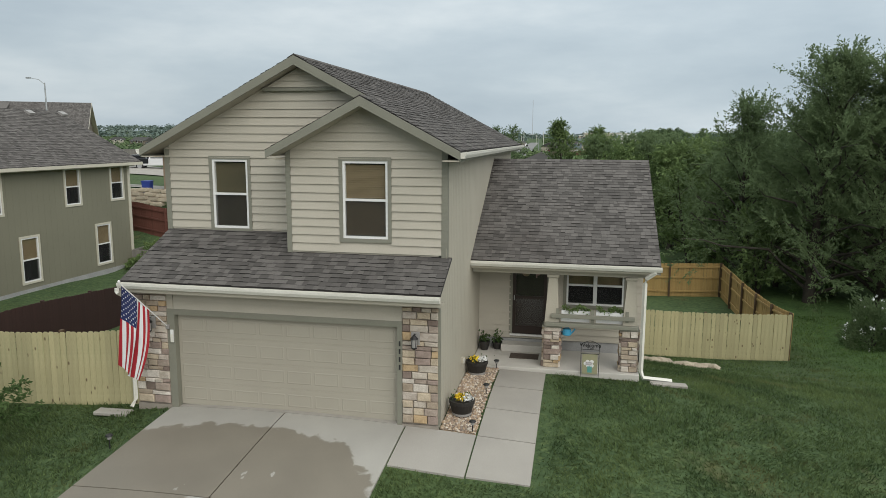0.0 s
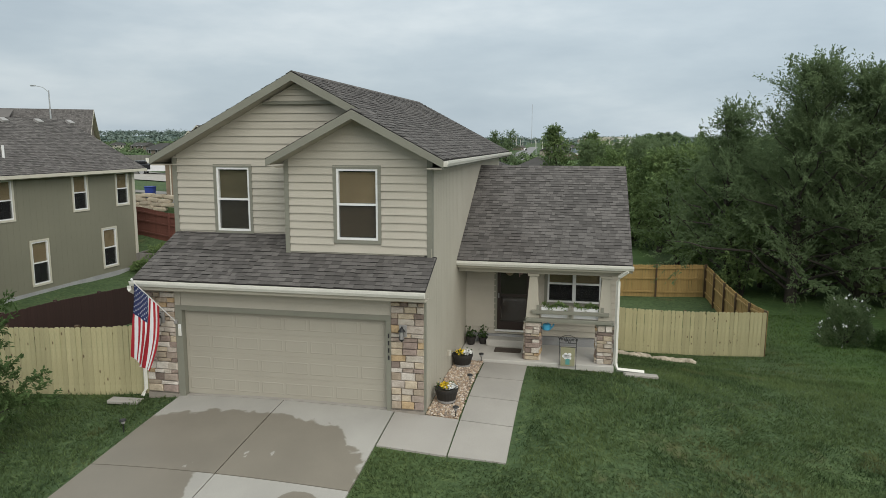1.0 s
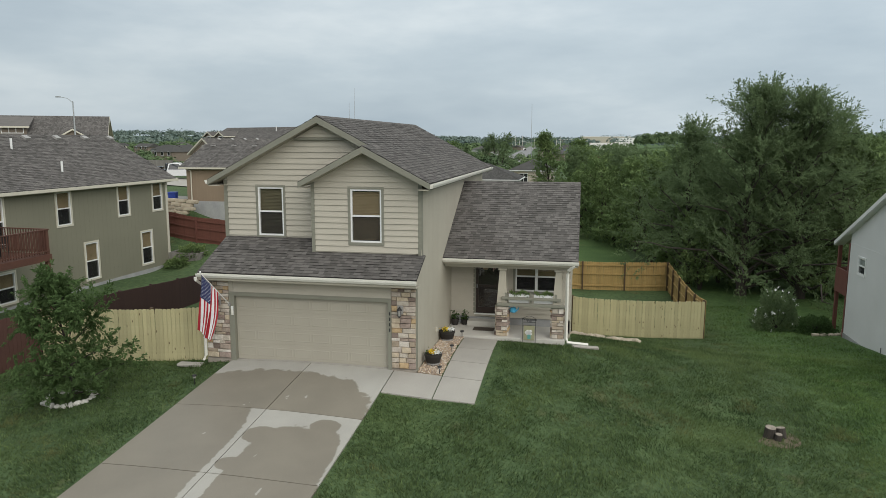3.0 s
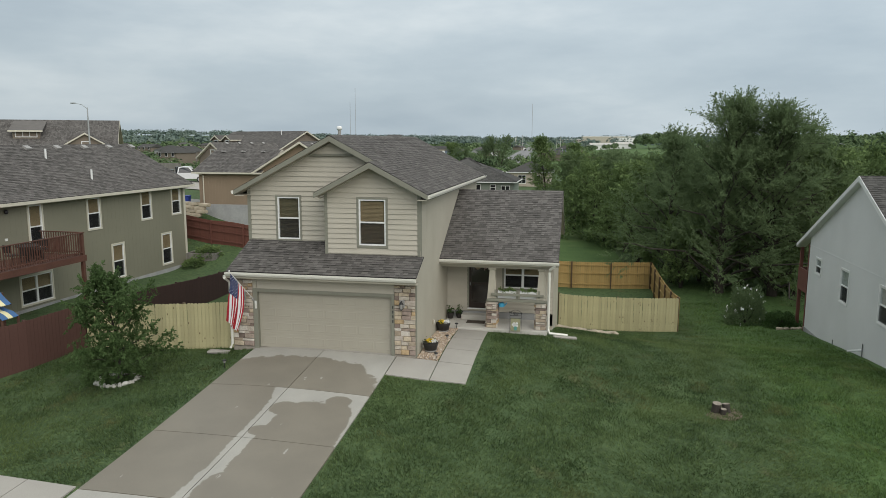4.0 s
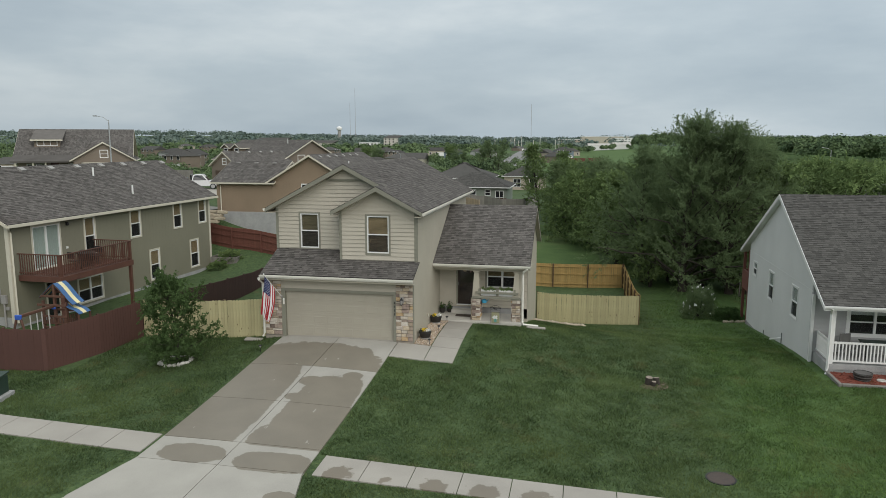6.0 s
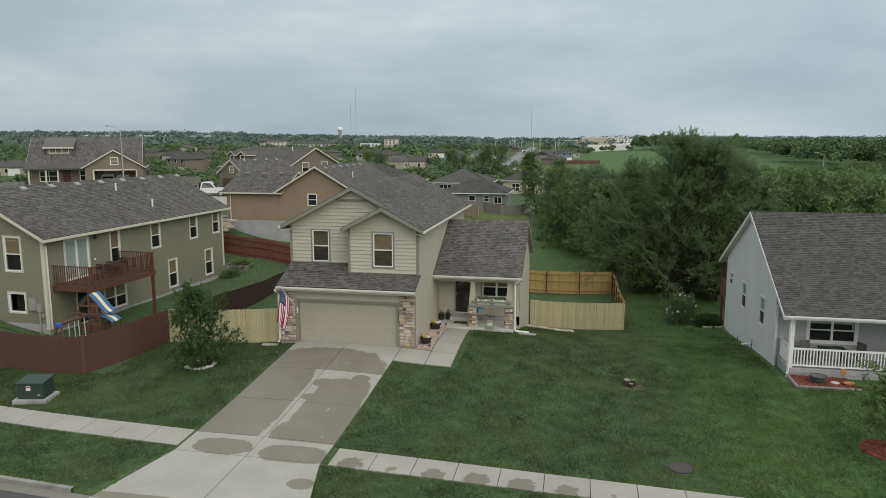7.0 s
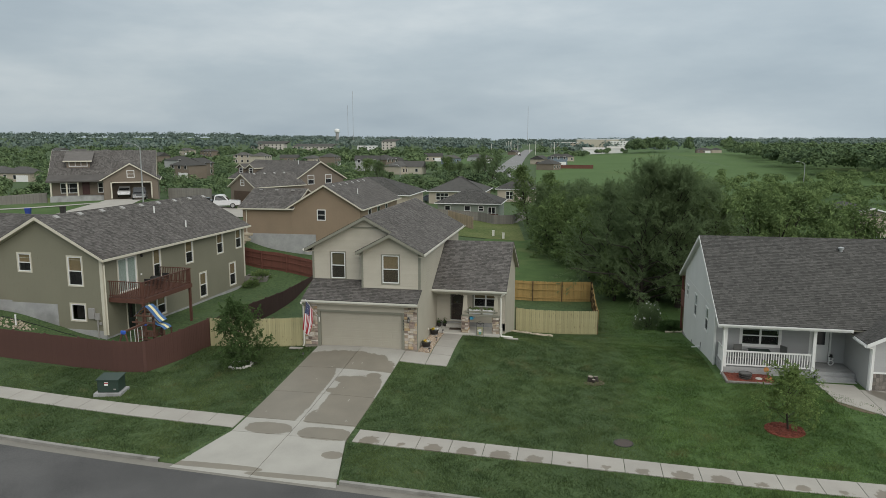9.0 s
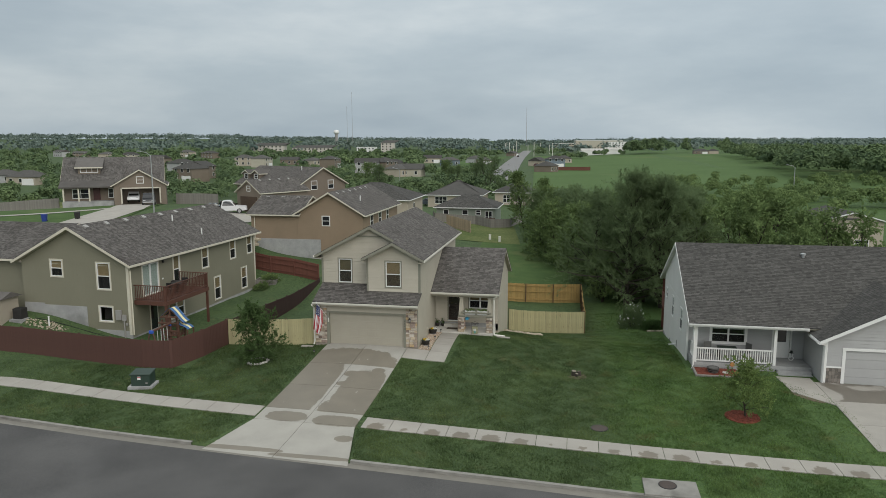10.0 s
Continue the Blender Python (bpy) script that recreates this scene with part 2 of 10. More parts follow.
# ---- materials ----
def mat(name, a, b=None, rough=0.7, scale=4.0, fine=60.0, bump=0.15, metal=0.0, spec=0.4, by_piece=0.0, stain=None, stain_at=0.55, stretch=(1, 1, 1), coords="Object", bump_dist=0.01):
    """Base colour between a and b by two scales of noise, relief by fine noise; by_piece: how far single pieces differ in value; stain: a third colour in patches."""
    m = bpy.data.materials.new(name)
    m.use_nodes = True
    n, l = m.node_tree.nodes, m.node_tree.links
    p = n["Principled BSDF"]
    p.inputs["Roughness"].default_value, p.inputs["Metallic"].default_value, p.inputs["Specular IOR Level"].default_value = rough, metal, spec
    b = b or tuple(c * 0.8 for c in a)
    co, mp = n.new("ShaderNodeTexCoord"), n.new("ShaderNodeMapping")
    mp.inputs["Scale"].default_value = stretch
    l.new(co.outputs[coords], mp.inputs["Vector"])
    n1, n2 = n.new("ShaderNodeTexNoise"), n.new("ShaderNodeTexNoise")
    n1.inputs["Scale"].default_value, n1.inputs["Detail"].default_value = scale, 5
    n2.inputs["Scale"].default_value, n2.inputs["Detail"].default_value = fine, 4
    for q in (n1, n2):
        l.new(mp.outputs[0], q.inputs["Vector"])
    ad = n.new("ShaderNodeMath")
    ad.operation = "ADD"
    mu = n.new("ShaderNodeMath")
    mu.operation, mu.inputs[1].default_value = "MULTIPLY", 0.5
    l.new(n1.outputs["Fac"], ad.inputs[0]), l.new(n2.outputs["Fac"], ad.inputs[1]), l.new(ad.outputs[0], mu.inputs[0])
    rg = n.new("ShaderNodeMapRange")
    rg.inputs[1].default_value, rg.inputs[2].default_value = 0.36, 0.64
    l.new(mu.outputs[0], rg.inputs[0])
    mx = n.new("ShaderNodeMix")
    mx.data_type = "RGBA"
    mx.inputs[6].default_value, mx.inputs[7].default_value = (*a, 1), (*b, 1)
    l.new(rg.outputs[0], mx.inputs[0])
    col = mx.outputs[2]
    if stain:
        n3, r3, m3 = n.new("ShaderNodeTexNoise"), n.new("ShaderNodeMapRange"), n.new("ShaderNodeMix")
        n3.inputs["Scale"].default_value, n3.inputs["Detail"].default_value = scale * 0.35, 6
        l.new(mp.outputs[0], n3.inputs["Vector"])
        r3.inputs[1].default_value, r3.inputs[2].default_value = stain_at, stain_at + 0.12
        l.new(n3.outputs["Fac"], r3.inputs[0])
        m3.data_type = "RGBA"
        m3.inputs[7].default_value = (*stain, 1)
        l.new(r3.outputs[0], m3.inputs[0]), l.new(col, m3.inputs[6])
        col = m3.outputs[2]
    if by_piece:
        oi, ge, s, fr, rr, hs = (n.new("ShaderNode" + k) for k in ("ObjectInfo", "NewGeometry", "Math", "Math", "MapRange", "HueSaturation"))
        s.operation, fr.operation = "ADD", "FRACT"
        l.new(oi.outputs["Random"], s.inputs[0]), l.new(ge.outputs["Random Per Island"], s.inputs[1]), l.new(s.outputs[0], fr.inputs[0])
        rr.inputs[3].default_value, rr.inputs[4].default_value = 1 - by_piece, 1 + by_piece
        l.new(fr.outputs[0], rr.inputs[0]), l.new(rr.outputs[0], hs.inputs["Value"]), l.new(col, hs.inputs["Color"])
        col = hs.outputs[0]
    l.new(col, p.inputs["Base Color"])
    if bump:
        bp = n.new("ShaderNodeBump")
        bp.inputs["Strength"].default_value, bp.inputs["Distance"].default_value = bump, bump_dist
        l.new(mu.outputs[0], bp.inputs["Height"]), l.new(bp.outputs[0], p.inputs["Normal"])
    return m


def palette(m, cols):
    """Single pieces take one of the colours by chance (under the material's own grain)."""
    n, l = m.node_tree.nodes, m.node_tree.links
    p = n["Principled BSDF"]
    old = p.inputs["Base Color"].links[0].from_socket
    oi, ge, s, fr, rp, mx = (n.new("ShaderNode" + k) for k in ("ObjectInfo", "NewGeometry", "Math", "Math", "ValToRGB", "Mix"))
    s.operation, fr.operation = "ADD", "FRACT"
    l.new(oi.outputs["Random"], s.inputs[0]), l.new(ge.outputs["Random Per Island"], s.inputs[1]), l.new(s.outputs[0], fr.inputs[0])
    rp.color_ramp.interpolation = "CONSTANT"
    for i, c in enumerate(cols):
        e = rp.color_ramp.elements[i] if i < 2 else rp.color_ramp.elements.new(i / len(cols))
        e.position, e.color = i / len(cols), (*c, 1)
    mx.data_type, mx.blend_type = "RGBA", "MULTIPLY"
    mx.inputs[0].default_value = 1
    l.new(fr.outputs[0], rp.inputs[0]), l.new(rp.outputs[0], mx.inputs[6]), l.new(old, mx.inputs[7])
    l.new(mx.outputs[2], p.inputs["Base Color"])
    return m


def glass_mat(name, tint=(0.9, 0.92, 0.92), haze=0.0):
    m = bpy.data.materials.new(name)
    m.use_nodes = True
    n, l = m.node_tree.nodes, m.node_tree.links
    n.remove(n["Principled BSDF"])
    out = n["Material Output"]
    tr, gl, lw, pw, fr, mx = (n.new("ShaderNode" + k) for k in ("BsdfTransparent", "BsdfGlossy", "LayerWeight", "Math", "MapRange", "MixShader"))
    tr.inputs[0].default_value = (*tint, 1)
    gl.inputs["Roughness"].default_value = 0.03
    pw.operation, pw.inputs[1].default_value = "POWER", 5.0
    fr.inputs[3].default_value, fr.inputs[4].default_value = 0.03, 0.75
    l.new(lw.outputs["Facing"], pw.inputs[0]), l.new(pw.outputs[0], fr.inputs[0])
    l.new(fr.outputs[0], mx.inputs[0]), l.new(tr.outputs[0], mx.inputs[1]), l.new(gl.outputs[0], mx.inputs[2]), l.new(mx.outputs[0], out.inputs[0])
    return m


def screen_mat(name):
    m = bpy.data.materials.new(name)
    m.use_nodes = True
    n, l = m.node_tree.nodes, m.node_tree.links
    p = n["Principled BSDF"]
    p.inputs["Base Color"].default_value, p.inputs["Roughness"].default_value = (0.02, 0.02, 0.02, 1), 0.8
    tr, mx = n.new("ShaderNodeBsdfTransparent"), n.new("ShaderNodeMixShader")
    mx.inputs[0].default_value = 0.28
    l.new(tr.outputs[0], mx.inputs[1]), l.new(p.outputs[0], mx.inputs[2]), l.new(mx.outputs[0], n["Material Output"].inputs[0])
    return m


def leaf_mat(name, a, b, by=0.35, scale=0.9, fine=8.0, thin=0.52):
    """Leaves; thin: how much light passes through them."""
    m = mat(name, a, b, rough=0.7, scale=scale, fine=fine, bump=0, by_piece=by, spec=0.05)
    n, l = m.node_tree.nodes, m.node_tree.links
    p = n["Principled BSDF"]
    tl, mx = n.new("ShaderNodeBsdfTranslucent"), n.new("ShaderNodeMixShader")
    l.new(p.inputs["Base Color"].links[0].from_socket, tl.inputs[0])
    mx.inputs[0].default_value = thin
    l.new(p.outputs[0], mx.inputs[1]), l.new(tl.outputs[0], mx.inputs[2]), l.new(mx.outputs[0], n["Material Output"].inputs[0])
    return m


SIDING = mat("tan_lap_siding", (0.44, 0.406, 0.335), (0.39, 0.36, 0.297), rough=0.62, scale=1.5, fine=40, bump=0.08, by_piece=0.03)
PANEL = mat("tan_panel_siding", (0.42, 0.39, 0.318), (0.37, 0.342, 0.277), rough=0.65, scale=0.8, fine=50, bump=0.1)
TRIM = mat("grey_green_trim", (0.215, 0.212, 0.168), (0.185, 0.182, 0.145), rough=0.6, scale=2, fine=50, bump=0.06)
WHITE = mat("white_vinyl", (0.72, 0.72, 0.70), (0.66, 0.66, 0.64), rough=0.4, scale=2, fine=40, bump=0.02)
GUTTER = mat("cream_gutter", (0.68, 0.665, 0.60), (0.60, 0.585, 0.52), rough=0.45, scale=2, fine=30, bump=0.03)
DOORTAN = mat("tan_garage_door", (0.35, 0.325, 0.265), (0.32, 0.295, 0.24), rough=0.55, scale=1.2, fine=90, bump=0.06)
SHINGLE = mat("weathered_shingle", (0.118, 0.109, 0.101), (0.090, 0.084, 0.078), rough=0.95, scale=0.9, fine=45, bump=0.5, by_piece=0.30, spec=0.15, stain=(0.082, 0.074, 0.068), stain_at=0.60)
BUTT = mat("cut_shingle_edge", (0.03, 0.028, 0.026), (0.022, 0.02, 0.019), rough=0.95, bump=0.2)
SHINGLE2 = mat("grey_shingle", (0.086, 0.083, 0.077), (0.064, 0.062, 0.058), rough=0.95, scale=0.9, fine=45, bump=0.5, by_piece=0.24, spec=0.15)
DECKING = mat("roof_underlay", (0.04, 0.036, 0.034), (0.028, 0.026, 0.025), rough=0.95)
STONE = palette(mat("ledge_stone", (1, 1, 1), (0.62, 0.60, 0.58), rough=0.85, scale=7, fine=45, bump=0.7, spec=0.2, by_piece=0.12),
                [(0.47, 0.39, 0.30), (0.25, 0.195, 0.165), (0.58, 0.52, 0.44), (0.40, 0.33, 0.275), (0.54, 0.455, 0.34), (0.50, 0.44, 0.38), (0.47, 0.345, 0.205), (0.60, 0.55, 0.485), (0.31, 0.245, 0.21)])
MORTAR = mat("mortar", (0.30, 0.265, 0.22), (0.22, 0.195, 0.165), rough=0.95, fine=80, bump=0.5)
FOUND = mat("foundation_concrete", (0.36, 0.36, 0.35), (0.26, 0.26, 0.26), rough=0.9, scale=1.5, fine=30, bump=0.25, stain=(0.22, 0.22, 0.215))
CURB = mat("kerb_concrete", (0.27, 0.26, 0.235), (0.19, 0.183, 0.165), rough=0.9, scale=2, fine=60, bump=0.3, stain=(0.14, 0.133, 0.118))
GUTTERPAN = mat("stained_gutter_concrete", (0.205, 0.192, 0.165), (0.150, 0.141, 0.122), rough=0.9, scale=1.1, fine=60, bump=0.3, stain=(0.34, 0.33, 0.30), stain_at=.62)
ASPHALT = mat("asphalt", (0.095, 0.092, 0.089), (0.050, 0.049, 0.048), rough=0.9, scale=.35, fine=26, bump=0.9, bump_dist=.012, stain=(0.098, 0.096, 0.094), stain_at=.6)
GLASS = glass_mat("window_glass")
SCREEN = screen_mat("insect_screen")
BLIND = mat("tan_blind_slats", (0.27, 0.195, 0.11), (0.22, 0.155, 0.085), rough=0.6, scale=3, fine=60, bump=0.03)
CURTAIN = mat("pale_green_curtain", (0.42, 0.47, 0.42), (0.34, 0.39, 0.35), rough=0.8, scale=3, fine=30, bump=0.1, stretch=(4, 4, .3))
BLIND_O = mat("olive_brown_blind_slats", (0.135, 0.105, 0.058), (0.105, 0.082, 0.046), rough=0.6, scale=3, fine=60, bump=0.03)
BLIND_D = mat("brown_blind_slats", (0.085, 0.055, 0.035), (0.06, 0.04, 0.028), rough=0.6)
# even near-black: gloom of unlit rooms as colour, also plain dark fittings
DARK = mat("unlit_room_and_dark_fittings", (0.03, 0.028, 0.026), (0.02, 0.019, 0.018), rough=0.9, bump=0)
BLACK = mat("black_metal", (0.018, 0.018, 0.018), (0.012, 0.012, 0.012), rough=0.5, bump=0.05)
DOORBROWN = mat("dark_brown_door", (0.030, 0.018, 0.014), (0.022, 0.014, 0.011), rough=0.4, bump=0.05)
PINE = mat("new_pine_board", (0.47, 0.425, 0.245), (0.37, 0.33, 0.18), rough=0.8, scale=2, fine=18, bump=0.25, stretch=(6, 6, 0.7), by_piece=0.12, stain=(0.33, 0.345, 0.19), stain_at=0.52)
def knots(m, dark=(0.10, 0.065, 0.03)):
    """Small dark knots with a short bleed below them."""
    n, l = m.node_tree.nodes, m.node_tree.links
    p = n["Principled BSDF"]
    old = p.inputs["Base Color"].links[0].from_socket
    co, oi, ad, mp, v, r, x = (n.new("ShaderNode" + k) for k in ("TexCoord", "ObjectInfo", "VectorMath", "Mapping", "TexVoronoi", "MapRange", "Mix"))
    ad.operation = "ADD"
    sc = n.new("ShaderNodeVectorMath")
    sc.operation = "MULTIPLY"
    sc.inputs[1].default_value = (37.0, 11.0, 53.0)
    cb = n.new("ShaderNodeCombineXYZ")
    for k in range(3):
        l.new(oi.outputs["Random"], cb.inputs[k])
    l.new(cb.outputs[0], sc.inputs[0]), l.new(co.outputs["Object"], ad.inputs[0]), l.new(sc.outputs[0], ad.inputs[1])
    mp.inputs["Scale"].default_value = (5.0, 0.0, 2.6)
    l.new(ad.outputs[0], mp.inputs["Vector"]), l.new(mp.outputs[0], v.inputs["Vector"])
    v.inputs["Scale"].default_value = 1.0
    r.inputs[1].default_value, r.inputs[2].default_value, r.inputs[3].default_value, r.inputs[4].default_value = 0.07, 0.15, 0.85, 0.0
    x.data_type = "RGBA"
    x.inputs[7].default_value = (*dark, 1)
    l.new(v.outputs["Distance"], r.inputs[0]), l.new(r.outputs[0], x.inputs[0]), l.new(old, x.inputs[6]), l.new(x.outputs[2], p.inputs["Base Color"])
    return m


knots(PINE)
PINE_IN = mat("pine_board_inside", (0.40, 0.27, 0.10), (0.30, 0.195, 0.07), rough=0.8, scale=2, fine=18, bump=0.25, stretch=(6, 6, 0.7), by_piece=0.10)
POSTWOOD = mat("brown_post", (0.10, 0.065, 0.035), (0.07, 0.045, 0.025), rough=0.85, stretch=(6, 6, 0.7))
REDFENCE = mat("red_stained_board", (0.090, 0.042, 0.033), (0.072, 0.034, 0.027), rough=0.8, scale=1.2, fine=20, bump=0.2, stretch=(6, 6, 0.7), by_piece=0.025)
BROWNFENCE = mat("brown_stained_board", (0.052, 0.024, 0.019), (0.036, 0.018, 0.015), rough=0.8, scale=1.2, fine=20, bump=0.25, stretch=(6, 6, 0.7), by_piece=0.07)
REDRAIL = mat("rust_red_stained_board", (0.155, 0.060, 0.042), (0.118, 0.046, 0.034), rough=0.8, scale=1.2, fine=20, bump=0.25, stretch=(6, 6, 0.7), by_piece=0.07)
GREYWOOD = mat("weathered_grey_board", (0.24, 0.225, 0.20), (0.16, 0.15, 0.135), rough=0.9, scale=1.2, fine=14, bump=0.3, stretch=(5, 5, 0.6), by_piece=0.12)
OLIVE = mat("olive_panel_siding", (0.205, 0.196, 0.142), (0.178, 0.170, 0.123), rough=0.7, scale=0.5, fine=40, bump=0.08)
TANBROWN = mat("brown_tan_siding", (0.255, 0.190, 0.130), (0.215, 0.160, 0.110), rough=0.7, scale=0.5, fine=40, bump=0.08)
TAUPE = mat("taupe_siding", (0.19, 0.155, 0.12), (0.155, 0.125, 0.097), rough=0.7, scale=0.5, fine=40, bump=0.08)
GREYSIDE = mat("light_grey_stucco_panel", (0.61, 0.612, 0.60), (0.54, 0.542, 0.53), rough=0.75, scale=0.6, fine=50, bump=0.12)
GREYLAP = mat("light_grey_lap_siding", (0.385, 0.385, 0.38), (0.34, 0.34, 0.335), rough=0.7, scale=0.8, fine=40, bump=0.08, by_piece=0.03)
SAGE = mat("sage_green_siding", (0.22, 0.25, 0.205), (0.19, 0.215, 0.177), rough=0.7, scale=0.5, fine=40, bump=0.08)
CREAMSIDE = mat("cream_siding", (0.40, 0.355, 0.285), (0.34, 0.30, 0.24), rough=0.7, scale=0.5, fine=40, bump=0.08)
BLUESIDE = mat("blue_grey_siding", (0.16, 0.20, 0.24), (0.13, 0.165, 0.2), rough=0.7, scale=0.5, fine=40, bump=0.08)
CREAMTRIM = mat("cream_trim", (0.56, 0.525, 0.43), (0.50, 0.47, 0.385), rough=0.55, bump=0.04)
DECKWOOD = mat("red_brown_deck_stain", (0.105, 0.045, 0.03), (0.075, 0.033, 0.023), rough=0.7, scale=2, fine=20, bump=0.2, by_piece=0.1)
BARK = mat("bark", (0.060, 0.050, 0.040), (0.034, 0.029, 0.024), rough=0.95, scale=5, fine=25, bump=0.9, stretch=(1, 1, 0.25), bump_dist=0.03)
STEEL = mat("galvanised_steel", (0.42, 0.43, 0.43), (0.34, 0.35, 0.35), rough=0.45, metal=0.6, bump=0.05)
MULCH = mat("red_mulch", (0.19, 0.052, 0.032), (0.11, 0.03, 0.02), rough=0.95, scale=10, fine=60, bump=0.9, by_piece=0.3)
PEBBLE = palette(mat("river_pebbles", (1, 1, 1), (0.7, 0.68, 0.65), rough=0.75, scale=15, fine=60, bump=0.3), [(0.46, 0.37, 0.27), (0.34, 0.25, 0.18), (0.58, 0.51, 0.43), (0.40, 0.29, 0.19), (0.25, 0.20, 0.16)])
LIMESTONE = mat("limestone_slab", (0.44, 0.38, 0.29), (0.30, 0.255, 0.19), rough=0.9, scale=3, fine=30, bump=0.6, by_piece=0.15)
LEAF_ELM = leaf_mat("elm_leaves", (0.182, 0.242, 0.117), (0.140, 0.193, 0.098), by=0.10, scale=.45, fine=3, thin=.62)
LEAF_MID = leaf_mat("hedgerow_leaves", (0.185, 0.250, 0.095), (0.100, 0.152, 0.062), by=0.14, scale=.3, fine=2.0, thin=.30)
LEAF_LT = leaf_mat("young_tree_leaves", (0.115, 0.175, 0.068), (0.075, 0.122, 0.046))
LEAF_FAR = leaf_mat("far_wood_leaves", (0.150, 0.205, 0.092), (0.062, 0.098, 0.054), by=0.10, scale=.06, fine=.3, thin=.15)
# distance haze put into the leaf colour: bluer and paler towards the horizon
LEAF_HORIZON_HAZED = leaf_mat("haze_tinted_horizon_leaves", (0.175, 0.215, 0.180), (0.085, 0.122, 0.112), by=0.08, scale=.012, fine=.06, thin=.15)
LEAF_OLV = leaf_mat("maple_leaves", (0.215, 0.285, 0.100), (0.140, 0.200, 0.070))


def lawn_material():
    """Mown grass: mottled greens at several scales, straw-coloured patches along worn edges, fine relief."""
    m = mat("lawn", (0.076, 0.114, 0.047), (0.042, 0.070, 0.030), rough=0.85, scale=0.45, fine=7.0, bump=0.8, spec=0.15, stain=(0.066, 0.100, 0.036), stain_at=0.56, bump_dist=0.05)
    n, l = m.node_tree.nodes, m.node_tree.links
    p = n["Principled BSDF"]
    old = p.inputs["Base Color"].links[0].from_socket
    co = n.new("ShaderNodeTexCoord")
    for sc, lo, col, amt in ((0.9, 0.64, (0.13, 0.11, 0.05), 0.6), (4.2, 0.52, (0.030, 0.050, 0.018), 0.6), (7.5, 0.54, (0.105, 0.140, 0.052), 0.55), (26.0, 0.56, (0.014, 0.024, 0.008), 0.75), (60.0, 0.6, (0.085, 0.115, 0.038), 0.5)):
        t, r, x, mu = (n.new("ShaderNode" + k) for k in ("TexNoise", "MapRange", "Mix", "Math"))
        t.inputs["Scale"].default_value, t.inputs["Detail"].default_value = sc, 5
        r.inputs[1].default_value, r.inputs[2].default_value = lo, lo + 0.12
        mu.operation, mu.inputs[1].default_value = "MULTIPLY", amt
        x.data_type = "RGBA"
        x.inputs[7].default_value = (*col, 1)
        l.new(co.outputs["Object"], t.inputs["Vector"]), l.new(t.outputs["Fac"], r.inputs[0]), l.new(r.outputs[0], mu.inputs[0])
        l.new(mu.outputs[0], x.inputs[0]), l.new(old, x.inputs[6])
        old = x.outputs[2]
    l.new(boundary(m, old, co), p.inputs["Base Color"])
    return m


def boundary(m, old, co):
    """Another, brighter grass grows beyond the property line near x = 12."""
    n, l = m.node_tree.nodes, m.node_tree.links
    sp, t, ad, r, x = (n.new("ShaderNode" + k) for k in ("SeparateXYZ", "TexNoise", "Math", "MapRange", "Mix"))
    t.inputs["Scale"].default_value = 0.8
    ad.operation = "ADD"
    l.new(co.outputs["Object"], sp.inputs[0]), l.new(co.outputs["Object"], t.inputs["Vector"])
    l.new(sp.outputs["X"], ad.inputs[0]), l.new(t.outputs["Fac"], ad.inputs[1])
    r.inputs[1].default_value, r.inputs[2].default_value = 11.9, 14.2
    l.new(ad.outputs[0], r.inputs[0])
    x.data_type, x.blend_type = "RGBA", "MULTIPLY"
    x.inputs[7].default_value = (1.08, 1.20, 0.94, 1)
    l.new(r.outputs[0], x.inputs[0]), l.new(old, x.inputs[6])
    return x.outputs[2]


def concrete_material(name, wet):
    """Broom-finished concrete with damp patches of their own shapes; wet: how much of it is damp."""
    m = mat(name, (0.35, 0.328, 0.290), (0.285, 0.266, 0.236), rough=0.85, scale=0.9, fine=70, bump=0.2, by_piece=0.04, spec=0.3)
    n, l = m.node_tree.nodes, m.node_tree.links
    p = n["Principled BSDF"]
    old = p.inputs["Base Color"].links[0].from_socket
    co, t, r, x, w = (n.new("ShaderNode" + k) for k in ("TexCoord", "TexNoise", "MapRange", "Mix", "MapRange"))
    t.inputs["Scale"].default_value, t.inputs["Detail"].default_value, t.inputs["Distortion"].default_value = 0.33, 4, 0.4
    r.inputs[1].default_value, r.inputs[2].default_value = 1 - wet, 1 - wet + 0.03
    x.data_type, x.blend_type = "RGBA", "MULTIPLY"
    x.inputs[7].default_value = (0.50, 0.475, 0.44, 1)
    l.new(co.outputs["Object"], t.inputs["Vector"]), l.new(t.outputs["Fac"], r.inputs[0]), l.new(r.outputs[0], x.inputs[0]), l.new(old, x.inputs[6])
    l.new(x.outputs[2], p.inputs["Base Color"])
    w.inputs[3].default_value, w.inputs[4].default_value = 0.85, 0.45
    l.new(r.outputs[0], w.inputs[0]), l.new(w.outputs[0], p.inputs["Roughness"])
    return m


